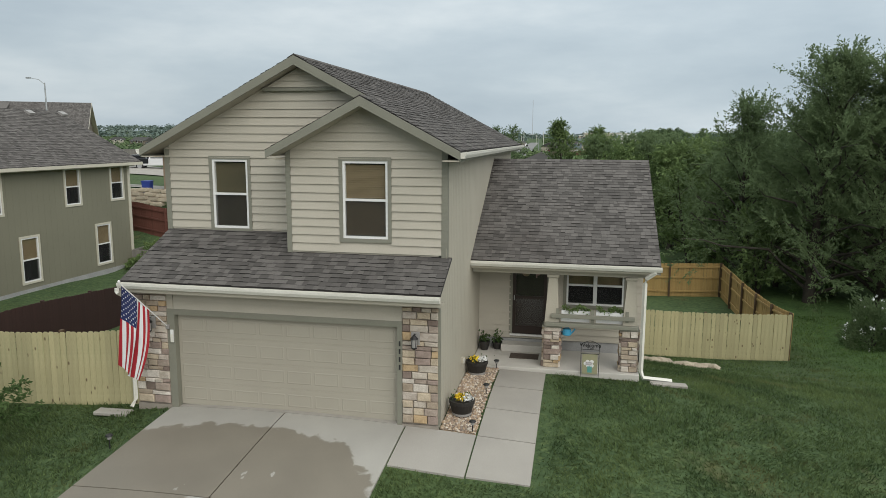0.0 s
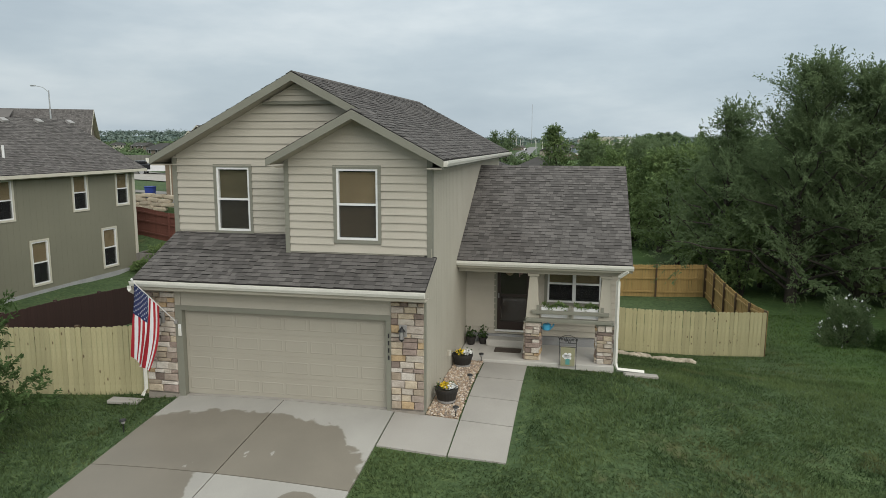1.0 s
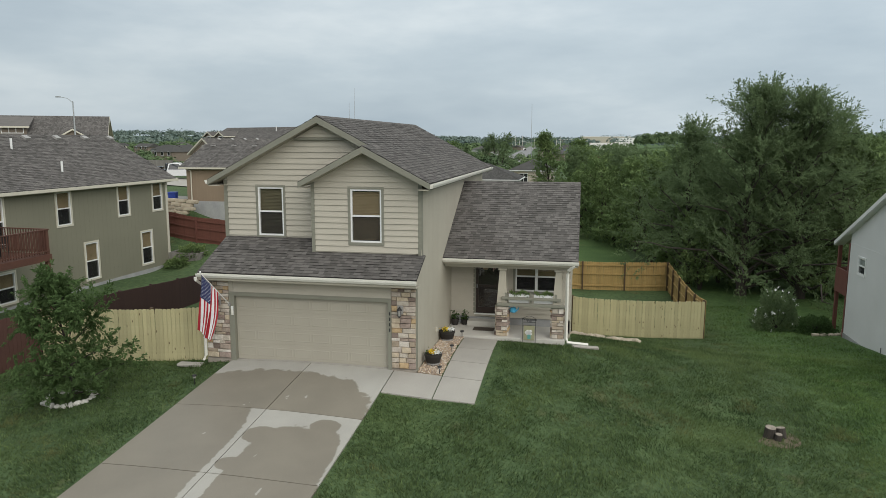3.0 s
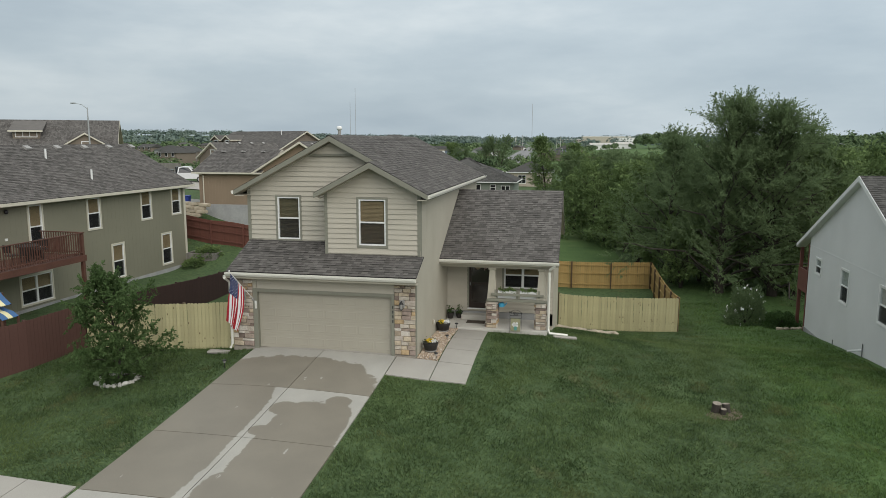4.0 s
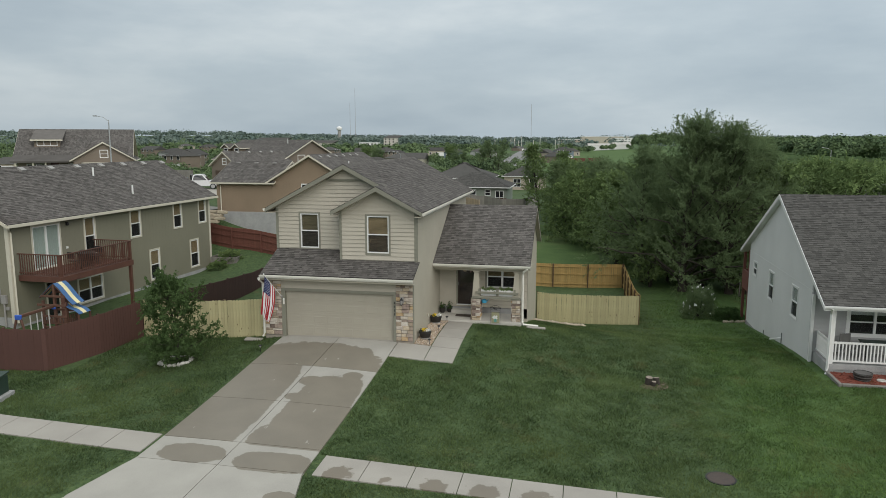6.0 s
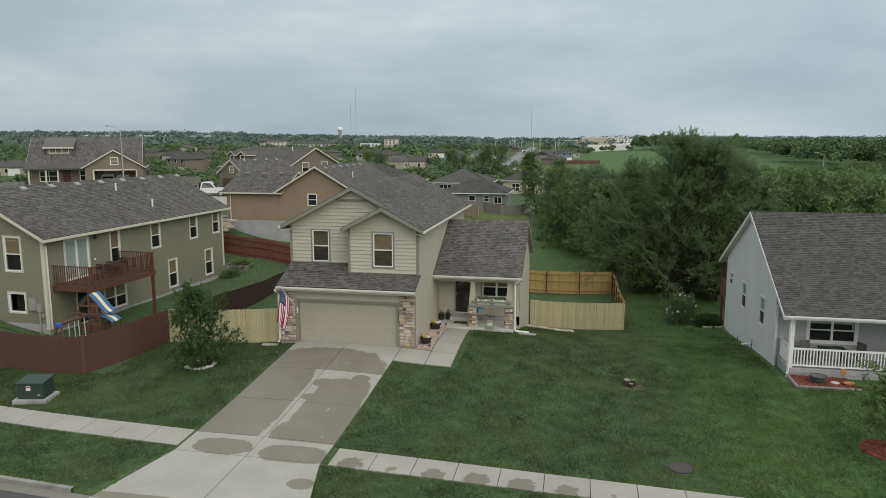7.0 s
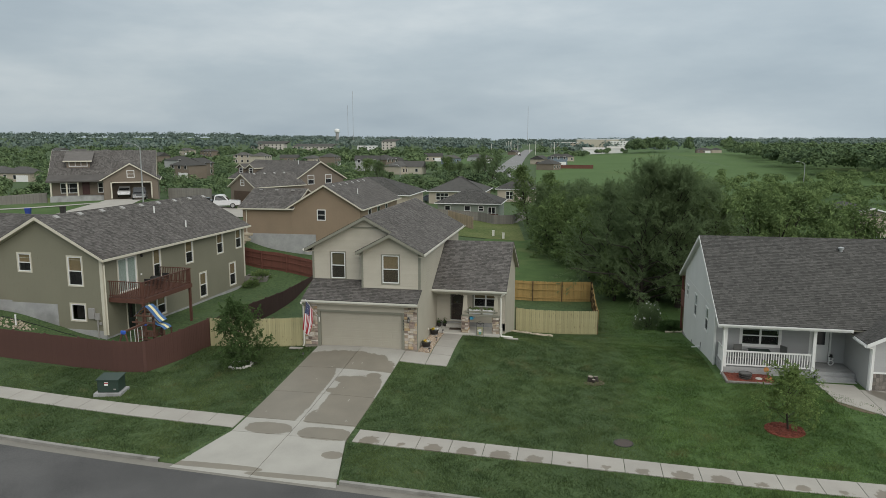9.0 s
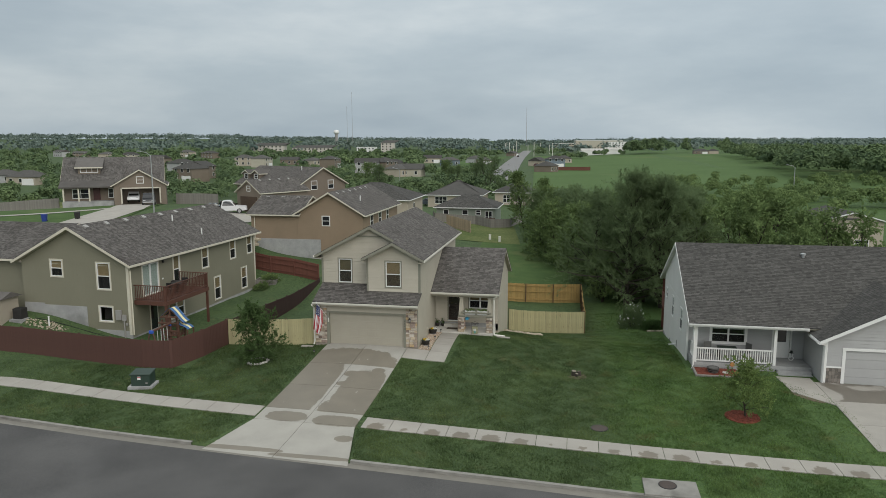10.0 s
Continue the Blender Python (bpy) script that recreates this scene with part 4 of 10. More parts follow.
def shingles(roof, o, u, v, n, width_at, length, material, expo=0.145, singles=0, seed=1, name="shingles"):
    """Courses of laminated shingle tabs on the slope o + a*u + b*v (unit vectors, n outwards); width_at(b) gives the span of a.
    The first `singles` tabs from the eave are objects of their own, the rest one joined mesh."""
    rg = random.Random(seed)
    o, u, v, n = Vector(o), Vector(u), Vector(v), Vector(n)
    V, F = [], []
    made, b = 0, 0.0
    while b < length - 0.02:
        a0, a1 = width_at(b + expo * 0.5)
        a = a0
        ln = min(expo * 1.04, length - b)
        first = True
        while a < a1 - 0.01:
            w = rg.choice(TAB_W)
            if first:
                w, first = w * rg.uniform(0.3, 1), False
                single = False
            else:
                single = made < singles
            if a + w > a1:
                w, single = a1 - a, False
            h = rg.choice((0.006, 0.010, 0.016))
            d = rg.choice((0.0, 0.0, 0.018))
            if single and w in TAB_W and ln > expo:
                key = (material.name, w, h, expo)
                if key not in _tabs:
                    me = bpy.data.meshes.new("shingle")
                    q = w - 0.004
                    me.from_pydata([(0, 0, h + .004), (q, 0, h + .004), (q, ln, .003), (0, ln, .003), (0, 0, 0), (q, 0, 0), (q, ln, 0), (0, ln, 0)], [],
                                   [(0, 1, 2, 3), (4, 5, 1, 0), (5, 6, 2, 1), (7, 4, 0, 3)])
                    me.materials.append(material), me.materials.append(BUTT)
                    me.polygons[1].material_index = 1
                    _tabs[key] = me
                ob = new("shingle", _tabs[key])
                ob.parent = roof
                c = o + u * a + v * (b - d)
                ob.matrix_basis = Matrix(((u.x, v.x, n.x, c.x), (u.y, v.y, n.y, c.y), (u.z, v.z, n.z, c.z), (0, 0, 0, 1)))
                made += 1
            else:
                k = len(V)
                p = o + u * a + v * (b - d)
                uq, vq = u * (w - 0.004), v * (ln + d)
                V += [p + n * (h + .004), p + uq + n * (h + .004), p + uq + vq + n * .003, p + vq + n * .003, p, p + uq]
                F += [(k, k + 1, k + 2, k + 3), (k + 4, k + 5, k + 1, k), (k + 5, k + 2, k + 2, k + 1), (k + 4, k, k + 3, k + 3)]
            a += w
        b += expo
    tri = [f for f in F if len(set(f)) == 4]
    ob = quads(name, V, tri, material, roof)
    ob.data.materials.append(BUTT)
    ob.data.polygons.foreach_set("material_index", np.tile(np.array([0, 1], np.int32), len(tri) // 2))
    return tagged(ob, kind="stuff")


def roof_slope(name, house, pts, material, thick=0.16, singles=0, seed=1, under=None, coarse=False):
    """One slope of a roof: pts are eave start, eave end, top end, top start (outer face). A deck slab with shingles on it."""
    p = [Vector(q) for q in pts]
    u = (p[1] - p[0]).normalized()
    n = (p[1] - p[0]).cross(p[3] - p[0]).normalized()
    if n.z < 0:
        n = -n
    v = n.cross(u).normalized()
    if v.z < 0:
        v = -v
    bm = bmesh.new()
    prism(bm, [q - n * 0.002 for q in p], -n * 0.04)
    r = part(name, bm, DECKING, house)
    c = sum(p, Vector()) / 4
    part("soffit_board", prism(bmesh.new(), [q + (c - q).normalized() * 0.015 - n * 0.042 for q in p], -n * (thick - 0.042)), under or PANEL, r, "painted boards under the roof")
    L = (p[3] - p[0]).dot(v)
    s0, s1 = (p[3] - p[0]).dot(u), (p[2] - p[0]).dot(u)
    W = (p[1] - p[0]).length
    shingles(r, p[0], u, v, n, lambda b: (s0 * b / L, W + (s1 - W) * b / L), L, material, singles=singles, seed=seed, expo=0.145 if not coarse else 0.29)
    return r


def gutter_run(parent, a, b, out, name="gutter", material=None):
    """A box gutter from a to b (its upper back edge), opening outwards along out."""
    a, b, out = Vector(a), Vector(b), Vector(out)
    prof = [(0, 0), (0, -0.115), (0.075, -0.115), (0.11, -0.05), (0.115, 0.0), (0.105, 0.0), (0.10, -0.045), (0.07, -0.10), (0.012, -0.10), (0.012, 0)]
    bm = bmesh.new()
    ra, rb = ([bm.verts.new(e + out * d + Vector((0, 0, z))) for d, z in prof] for e in (a, b))
    for i in range(len(prof)):
        j = (i + 1) % len(prof)
        bm.faces.new((ra[i], ra[j], rb[j], rb[i]))
    bm.faces.new(ra), bm.faces.new(rb)
    return part(name, bm, material or GUTTER, parent)


def downspout(parent, pts, w=0.055, material=None):
    bm = bmesh.new()
    tube(bm, pts, w, 4)
    return part("downspout", bm, material or GUTTER, parent)


def stones(parent, put, u0, u1, z0, z1, seed, fine=1.0):
    """Ledge stones in rough courses, each one an object with a broken face."""
    rg = random.Random(seed)
    z = z0
    while z < z1 - 0.03:
        h = min(rg.choice((0.095, 0.12, 0.15, 0.18)) * fine, z1 - z)
        if z1 - z - h < 0.06:
            h = z1 - z
        u = u0
        while u < u1 - 0.01:
            w = rg.uniform(0.16, 0.42) * fine
            if u1 - u - w < 0.13:
                w = u1 - u
            g, t = 0.007, rg.uniform(0.035, 0.07)
            bm = bmesh.new()
            j = lambda s: rg.uniform(-s, s)
            c = [(u + g, z + g), (u + w - g, z + g), (u + w - g, z + h - g), (u + g, z + h - g)]
            c = [(x + j(.006), y + j(.006)) for x, y in c]
            mx, my = u + w / 2, z + h / 2
            rings = [[bm.verts.new(put(x, y, 0.0)) for x, y in c], [bm.verts.new(put(x, y, -t * 0.7 + j(.006))) for x, y in c],
                     [bm.verts.new(put(mx + (x - mx) * .86, my + (y - my) * .8, -t + j(.010))) for x, y in c]]
            for a, b in zip(rings, rings[1:]):
                for i in range(4):
                    bm.faces.new((a[i], a[(i + 1) % 4], b[(i + 1) % 4], b[i]))
            bm.faces.new(rings[-1][:3]), bm.faces.new((rings[-1][0], rings[-1][2], rings[-1][3]))
            part("stone", bm, STONE, parent)
            u += w
        z += h


# ---- the main house ----
house = thing("house", "two-storey tan sided suburban house with stone piers and dark shingle roof", "house")
XL, XR = -5.88, 0.81
RX, RZ, EZ = -2.53, 7.50, 5.54            # ridge of the tall block, eave height
EL, ER, SL = -6.23, 1.17, 0.53
FY, BY = 1.50, 0.75                       # upper front wall, wall of the gabled bay
BACK = 14.0
AP0 = -0.47                               # front of the roof over the garage


def apron_z(y):
    return 2.83 + 0.435 * (y - AP0)


def under_main(x):
    return EZ - 0.17 + SL * min(x - EL, ER - x)


# garage front
pf = side("y", 0.0, -1)
gw = part("garage_wall", holed_wall(bmesh.new(), XL, XR, -0.12, 2.6, [(-4.98, 0.01, -0.2, 2.10)], pf, 0.16), SIDING, house)
lap_boards(gw, pf, lambda z: (-4.95, 0.07), 2.17, 2.56, h=0.19, proud=.03)
part("header_trim", pbox(pf, -5.10, -4.96, 2.17, 2.58, -.03, .0), SIDING, gw)
bm = bmesh.new()
for q in ((-5.10, -4.93, -0.04, 2.17), (-0.04, 0.07, -0.08, 2.17), (-4.93, -0.04, 2.05, 2.17)):
    pb(bm, pf, *q, -0.045, 0.12)
part("garage_trim", bm, TRIM, house, "grey-green painted trim round the garage door")
gd = part("garage_door", pbox(pf, -4.96, -0.01, -0.03, 2.07, 0.128, 0.15), DOORTAN, house, "tan raised-panel sectional garage door")
for r in range(4):
    z0 = 0.015 + r * 0.512
    sec = part("door_section", bevel(pbox(pf, -4.927, -0.043, z0, z0 + 0.5105, 0.095, 0.126), 0.004), DOORTAN, gd)
    for c in range(8):
        a = -4.92 + 0.055 + c * 0.6
        bm = bmesh.new()
        o, i2, i3 = (a, a + 0.545, z0 + .12, z0 + .40), (a + .018, a + .527, z0 + .138, z0 + .382), (a + .04, a + .505, z0 + .16, z0 + .36)
        rings = [[bm.verts.new(pf(x, z, d)) for x, z in ((k[0], k[2]), (k[1], k[2]), (k[1], k[3]), (k[0], k[3]))] for k, d in ((o, 0.0945), (i2, 0.089), (i3, 0.0925))]
        for p, q in zip(rings, rings[1:]):
            for k in range(4):
                bm.faces.new((p[k], p[(k + 1) % 4], q[(k + 1) % 4], q[k]))
        bm.faces.new(rings[-1])
        part("raised_panel", bm, DOORTAN, sec)
for nm, a, b in (("stone_pier", XL, -5.10), ("stone_pier", 0.07, XR)):
    pier = part(nm, pbox(pf, a, b, -0.1, 2.56, -0.02, 0.0), MORTAR, house, "pier faced with brown and buff ledge stone")
    stones(pier, lambda u, z, d: pf(u, z, d - 0.02), a, b, 0.06, 2.54, 11 if a < -1 else 12)
    part("foundation", pbox(pf, a - .01, b + .01, -0.3, 0.03, -0.055, 0.05), MORTAR, pier, "buff concrete footing")

# side and back walls of the tall block
pr = side("x", XR, 1)
bm = bmesh.new()
prism(bm, [(XR, 0, -.1), (XR, BACK, -.1), (XR, BACK, 5.6), (XR, BY, 5.6), (XR, BY, apron_z(BY) - .1), (XR, 0, 2.62)], (-0.16, 0, 0))
prism(bm, [(XL, 0.16, -.1), (XL, BACK, -.1), (XL, BACK, 5.6), (XL, FY, 5.6), (XL, FY, apron_z(FY) - .1), (XL, 0.16, 2.72)], (0.16, 0, 0))
box(bm, XL + .16, XR - .16, BACK - .16, BACK, -.1, 5.6)
prism(bm, [(XL, BACK, 5.6), (XR, BACK, 5.6), (RX, BACK, under_main(RX) - .02)], (0, -0.16, 0))
side_walls = part("side_wall", bm, PANEL, house)
grooved_panel(side_walls, pr, 0.08, BACK, lambda y: -0.05, lambda y: (apron_z(y) - 0.16) if y < BY else 5.5, PANEL)
grooved_panel(side_walls, side("x", XL, -1), 0.08, BACK, lambda y: -0.05, lambda y: (apron_z(y) - 0.16) if y < FY else 5.5, PANEL)
part("foundation", bbox(XL + .01, XR - .01, .17, BACK - .01, -2.9, -0.04), FOUND, house, "concrete foundation")

# upper front wall with its gable
W1 = (-4.735, -3.872, 3.735, 5.29)
pu = side("y", FY, -1)
uw = part("upper_wall", holed_wall(bmesh.new(), XL, XR, 3.3, 5.6, [W1], pu, 0.16), SIDING, house)
bm = bmesh.new()
prism(bm, [(XL, FY, 5.6), (XR, FY, 5.6), (RX, FY, under_main(RX))], (0, 0.16, 0))
part("gable_wall", bm, SIDING, uw)
lap_boards(uw, pu, lambda z: (max(XL, EL + (z + 0.12 - EZ) / SL), min(XR, ER - (z + 0.12 - EZ) / SL)) if z > 5.3 else (XL + .1, -2.5), 3.55, 7.2, [(W1[0] - .07, W1[1] + .07, W1[2] - .07, W1[3] + .09)])
window(uw, pu, *W1, trim=0.075, blind=0.97, bmat=BLIND_O)
# proud panel at the gable's top
pt = side("y", FY - 0.1, -1)
top = part("gable_panel", prism(bmesh.new(), [(-3.36, FY - .1, 6.84), (-1.70, FY - .1, 6.84), (RX, FY - .1, 7.30)], (0, .1, 0)), SIDING, uw)
lap_boards(top, pt, lambda z: (-3.34 + (z - 6.84) / SL, -1.72 - (z - 6.84) / SL), 6.86, 7.26, h=0.13)
part("gable_panel_sill", bbox(-3.42, -1.64, FY - .13, FY, 6.78, 6.84), TRIM, uw)

# gabled bay
W2 = (-1.389, -0.417, 3.70, 5.315)
bx, bhalf = -0.845, 2.015
bz = EZ + SL * bhalf
pbay = side("y", BY, -1)
bw = part("bay_wall", holed_wall(bmesh.new(), -2.62, XR, 3.2, 5.5, [W2], pbay, 0.16), SIDING, house)
part("bay_gable", prism(bmesh.new(), [(-2.62, BY, 5.5), (XR, BY, 5.5), (bx, BY, bz - .19)], (0, .16, 0)), SIDING, bw)
part("bay_cheek", bbox(-2.62, -2.46, BY + .16, FY, 3.2, 5.6), SIDING, bw)
lap_boards(bw, pbay, lambda z: (max(-2.53, bx - (bz - .1 - z) / SL), min(XR - .1, bx + (bz - .1 - z) / SL)), 3.40, 6.40, [(W2[0] - .07, W2[1] + .07, W2[2] - .07, W2[3] + .09)])
window(bw, pbay, *W2, trim=0.08, blind=0.97)
for q in ((-2.645, -2.53, BY - .03, BY + .06, apron_z(BY) - .02, 5.58), (XR - .1, XR + .03, BY - .03, BY + .10, apron_z(BY) - .02, 5.52),
          (XL - .03, XL + .10, FY - .03, FY + .08, apron_z(FY) - .02, 5.60), (XR - .02, XR + .03, -.03, .08, .0, 2.55)):
    part("corner_trim", bbox(*q), TRIM, house, "grey-green corner board")

# roofs of the tall block
RB = 14.45
FRONT = 1.05
roof = part("roof", bbox(RX - .05, RX + .05, FRONT + .3, RB - .3, RZ - .25, RZ - .12), DECKING, house, "dark weathered asphalt shingle roof")


def main_z(x):
    return EZ + SL * min(x - EL, ER - x)


roof_slope("roof_slope", house, [(ER, FRONT, EZ), (ER, RB, EZ), (RX, RB, RZ), (RX, FRONT, RZ)], SHINGLE, seed=21)
roof_slope("roof_slope", house, [(EL, RB, EZ), (EL, FRONT, EZ), (RX, FRONT, RZ), (RX, RB, RZ)], SHINGLE, seed=22)
# bay roof runs back into the main slope
BF = 0.25
vy = FRONT + 1.6
roof_slope("bay_roof_slope", house, [(bx - bhalf, vy + .2, EZ), (bx - bhalf, BF, EZ), (bx, BF, bz), (bx, vy + .2, bz)], SHINGLE, seed=23)
roof_slope("bay_roof_slope", house, [(ER, BF, EZ + .004), (ER, FRONT + .02, EZ + .004), (bx, FRONT + .02, bz + .004), (bx, BF, bz + .004)], SHINGLE, seed=24)
# ridge caps
for (x, y0, y1, z) in ((RX, FRONT, RB, RZ), (bx, BF, 1.9, bz)):
    bm = prism(bmesh.new(), [(-.15, 0, -.06), (0, 0, .028), (.15, 0, -.06), (0, 0, .005)], (0, .30, -0.006))
    cap_me = bpy.data.meshes.new("ridge_cap")
    bmesh.ops.recalc_face_normals(bm, faces=bm.faces)
    bm.to_mesh(cap_me), bm.free()
    cap_me.materials.append(SHINGLE)
    for k in range(int((y1 - y0 - .1) / .2)):
        o = new("ridge_cap", cap_me)
        o.parent, o.location = roof, (x, y0 + .2 * k, z)


def rake(xe, ze, xa, za, y, w=0.175, t=0.035, name="rake_board"):
    """A barge board from the eave (xe, ze) to the apex (xa, za) on the plane y."""
    return part(name, prism(bmesh.new(), [(xe, y, ze - .012), (xa, y, za - .012), (xa, y, za - w - .03), (xe, y, ze - w)], (0, t, 0)), TRIM, house)


rake(EL, EZ, RX, RZ, FRONT - .035), rake(ER, EZ, RX, RZ, FRONT - .034)
rake(bx - bhalf, EZ, bx, bz, BF - .035), rake(ER, EZ, bx, bz, BF - .034)
rake(EL, EZ, RX, RZ, RB), rake(ER, EZ, RX, RZ, RB + .001)
part("fascia", bbox(ER - .03, ER - .002, BF, RB, EZ - .2, EZ - .03), TRIM, house)
part("fascia", bbox(EL + .002, EL + .03, FRONT, RB, EZ - .2, EZ - .03), TRIM, house)
part("soffit", bbox(XR, ER - .03, BF, RB, EZ - .205, EZ - .18), PANEL, house)
part("soffit", bbox(EL + .03, XL, FRONT, RB, EZ - .205, EZ - .18), PANEL, house)
part("soffit", bbox(bx - bhalf + .01, -2.645, BF, FY, EZ - .205, EZ - .18), PANEL, house)
gutter_run(house, (ER, BF + .02, EZ - .03), (ER, RB, EZ - .03), (1, 0, 0))
gutter_run(house, (EL, RB, EZ - .03), (EL, FRONT, EZ - .03), (-1, 0, 0))

# roof over the garage
AL, AR = -5.87, 0.93
roof_slope("garage_roof", house, [(AL, AP0, apron_z(AP0)), (AR, AP0, apron_z(AP0)), (AR, BY, apron_z(BY)), (AL, BY, apron_z(BY))], SHINGLE, singles=290, seed=25)
roof_slope("garage_roof", house, [(AL, BY + .001, apron_z(BY)), (-2.64, BY + .001, apron_z(BY)), (-2.64, FY, apron_z(FY)), (AL, FY, apron_z(FY))], SHINGLE, seed=26)
part("fascia", bbox(AL, AR, AP0 + .0, AP0 + .03, 2.60, 2.80), PANEL, house)
part("soffit", bbox(AL, AR, AP0 + .03, -.02, 2.58, 2.60), PANEL, house)
part("rake_board", prism(bmesh.new(), [(AL + .03, AP0 + .01, 2.62), (AL + .03, AP0 + .01, 2.77), (AL + .03, FY, apron_z(FY) - .05), (AL + .03, FY, apron_z(FY) - .2)], (-0.025, 0, 0)), PANEL, house)
part("rake_board", prism(bmesh.new(), [(AR - .03, AP0 + .01, 2.62), (AR - .03, AP0 + .01, 2.77), (AR - .03, BY, apron_z(BY) - .05), (AR - .03, BY, apron_z(BY) - .2)], (0.025, 0, 0)), PANEL, house)
gutter_run(house, (AL, AP0, 2.80), (AR, AP0, 2.80), (0, -1, 0))
downspout(house, [(-5.90, AP0 - .06, 2.68), (-5.90, AP0 - .06, 2.60), (-5.93, -.09, 2.35), (-5.93, -.09, 0.12), (-5.95, -.22, -.02)])

# ---- porch block ----
PX0, PX1 = XR, 5.20
PY, PF = 5.80, 4.05
PRY, PRZ, PEZ = 8.70, 5.16, 2.76
PXO = 5.45
pd = side("y", PY, -1)
DOOR = (1.74, 2.68, 0.42, 2.50)
W3 = (3.20, 4.72, 1.32, 2.42)
pw = part("porch_wall", holed_wall(bmesh.new(), PX0, PX1, 0.28, 3.3, [DOOR, W3], pd, 0.16), SIDING, house)
lap_boards(pw, pd, lambda z: (PX0, PX1), 0.30, 2.62, [(DOOR[0] - .05, DOOR[1] + .05, 0, 3), (W3[0] - .08, W3[1] + .08, W3[2] - .09, 3)])
window(pw, pd, *W3, trim=0.09, blind=0.48, cols=2)
bm = bmesh.new()
prism(bm, [(PX1, PY, -2.6), (PX1, 13.0, -2.6), (PX1, 13.0, 2.9), (PX1, PRY, 4.95), (PX1, PF + .35, 2.62), (PX1, PF + .35, 2.45), (PX1, PY, 2.45)], (-0.16, 0, 0))
box(bm, PX0, PX1 - .16, 12.84, 13.0, -2.6, 2.9)
part("side_wall", bm, PANEL, house)
part("foundation", bbox(PX0 + .02, PX1 - .2, PY + .16, 12.8, -2.6, .28), FOUND, house)
part("porch_footing", bbox(PX0, PX1, PY - .0, PY + .10, -.2, .30), FOUND, house, "bare concrete footing")
roof_slope("porch_roof", house, [(PX0 + .005, PF, PEZ), (PXO, PF, PEZ), (PXO, PRY, PRZ), (PX0 + .005, PRY, PRZ)], SHINGLE, seed=27)
roof_slope("porch_roof", house, [(PXO, 13.35, PEZ), (PX0 + .005, 13.35, PEZ), (PX0 + .005, PRY, PRZ), (PXO, PRY, PRZ)], SHINGLE, seed=28)
part("fascia", bbox(PX0 + .01, PXO - .04, PF, PF + .03, PEZ - .20, PEZ - .02), PANEL, house)
part("soffit", bbox(PX0 + .01, PXO - .04, PF + .03, PY, PEZ - .215, PEZ - .195), PANEL, house)
for ya in (PF, 13.35):
    part("rake_board", prism(bmesh.new(), [(PXO - .035, ya, PEZ - .05), (PXO - .035, PRY, PRZ - .05), (PXO - .035, PRY, PRZ - .24), (PXO - .035, ya, PEZ - .22)], (.025, 0, 0)), TRIM, house)
part("porch_beam", bbox(PX0 + .02, PX1, 4.36, 4.62, 2.40, 2.545), PANEL, house)
gutter_run(house, (PX0 + .02, PF, PEZ - .02), (PXO + .02, PF, PEZ - .02), (0, -1, 0))

# ---- neighbouring houses ----
DARKGLASS = mat("dark_window_glass", (0.022, 0.024, 0.026), (0.016, 0.017, 0.019), rough=0.06, bump=0, spec=0.6)


def rebase(ob, at, turn=0.0):
    """Move a thing's origin to its base without moving its parts; then turn it there."""
    ob.matrix_basis = pose(*at, 0, 0, turn)
    for c in ob.children:
        c.matrix_parent_inverse = Matrix.Translation(at).inverted()
    return ob


# the olive plot was laid out at 1 : 1.055 from this point
PLOT = Matrix.Translation((8.78, -34.54, 10.8)) @ Matrix.Diagonal((1.055, 1.055, 1.055, 1)) @ Matrix.Translation((-8.78, 34.54, -10.8))


def on_plot(ob):
    ob.matrix_basis = PLOT @ ob.matrix_basis
    return ob


def far_window(parent, put, u0, u1, z0, z1, cols=1, rail=True, trim=None):
    bm = bmesh.new()
    f = 0.09
    for q in ((u0 - f, u1 + f, z0 - f, z0), (u0 - f, u1 + f, z1, z1 + f), (u0 - f, u0, z0, z1), (u1, u1 + f, z0, z1)):
        pb(bm, put, *q, -0.03, 0.05)
    w = part("window", bm, trim or WHITE, parent, "white framed window")
    for c in range(1, cols):
        u = u0 + (u1 - u0) * c / cols
        part("mullion", pbox(put, u - .04, u + .04, z0, z1, -0.02, 0.05), trim or WHITE, w)
    if rail:
        zm = (z0 + z1) / 2
        part("meeting_rail", pbox(put, u0, u1, zm - .03, zm + .03, -0.01, 0.05), trim or WHITE, w)
    part("pane", pbox(put, u0, u1, z0, z1, 0.03, 0.06), DARKGLASS, w, "dark glass pane")
    return w


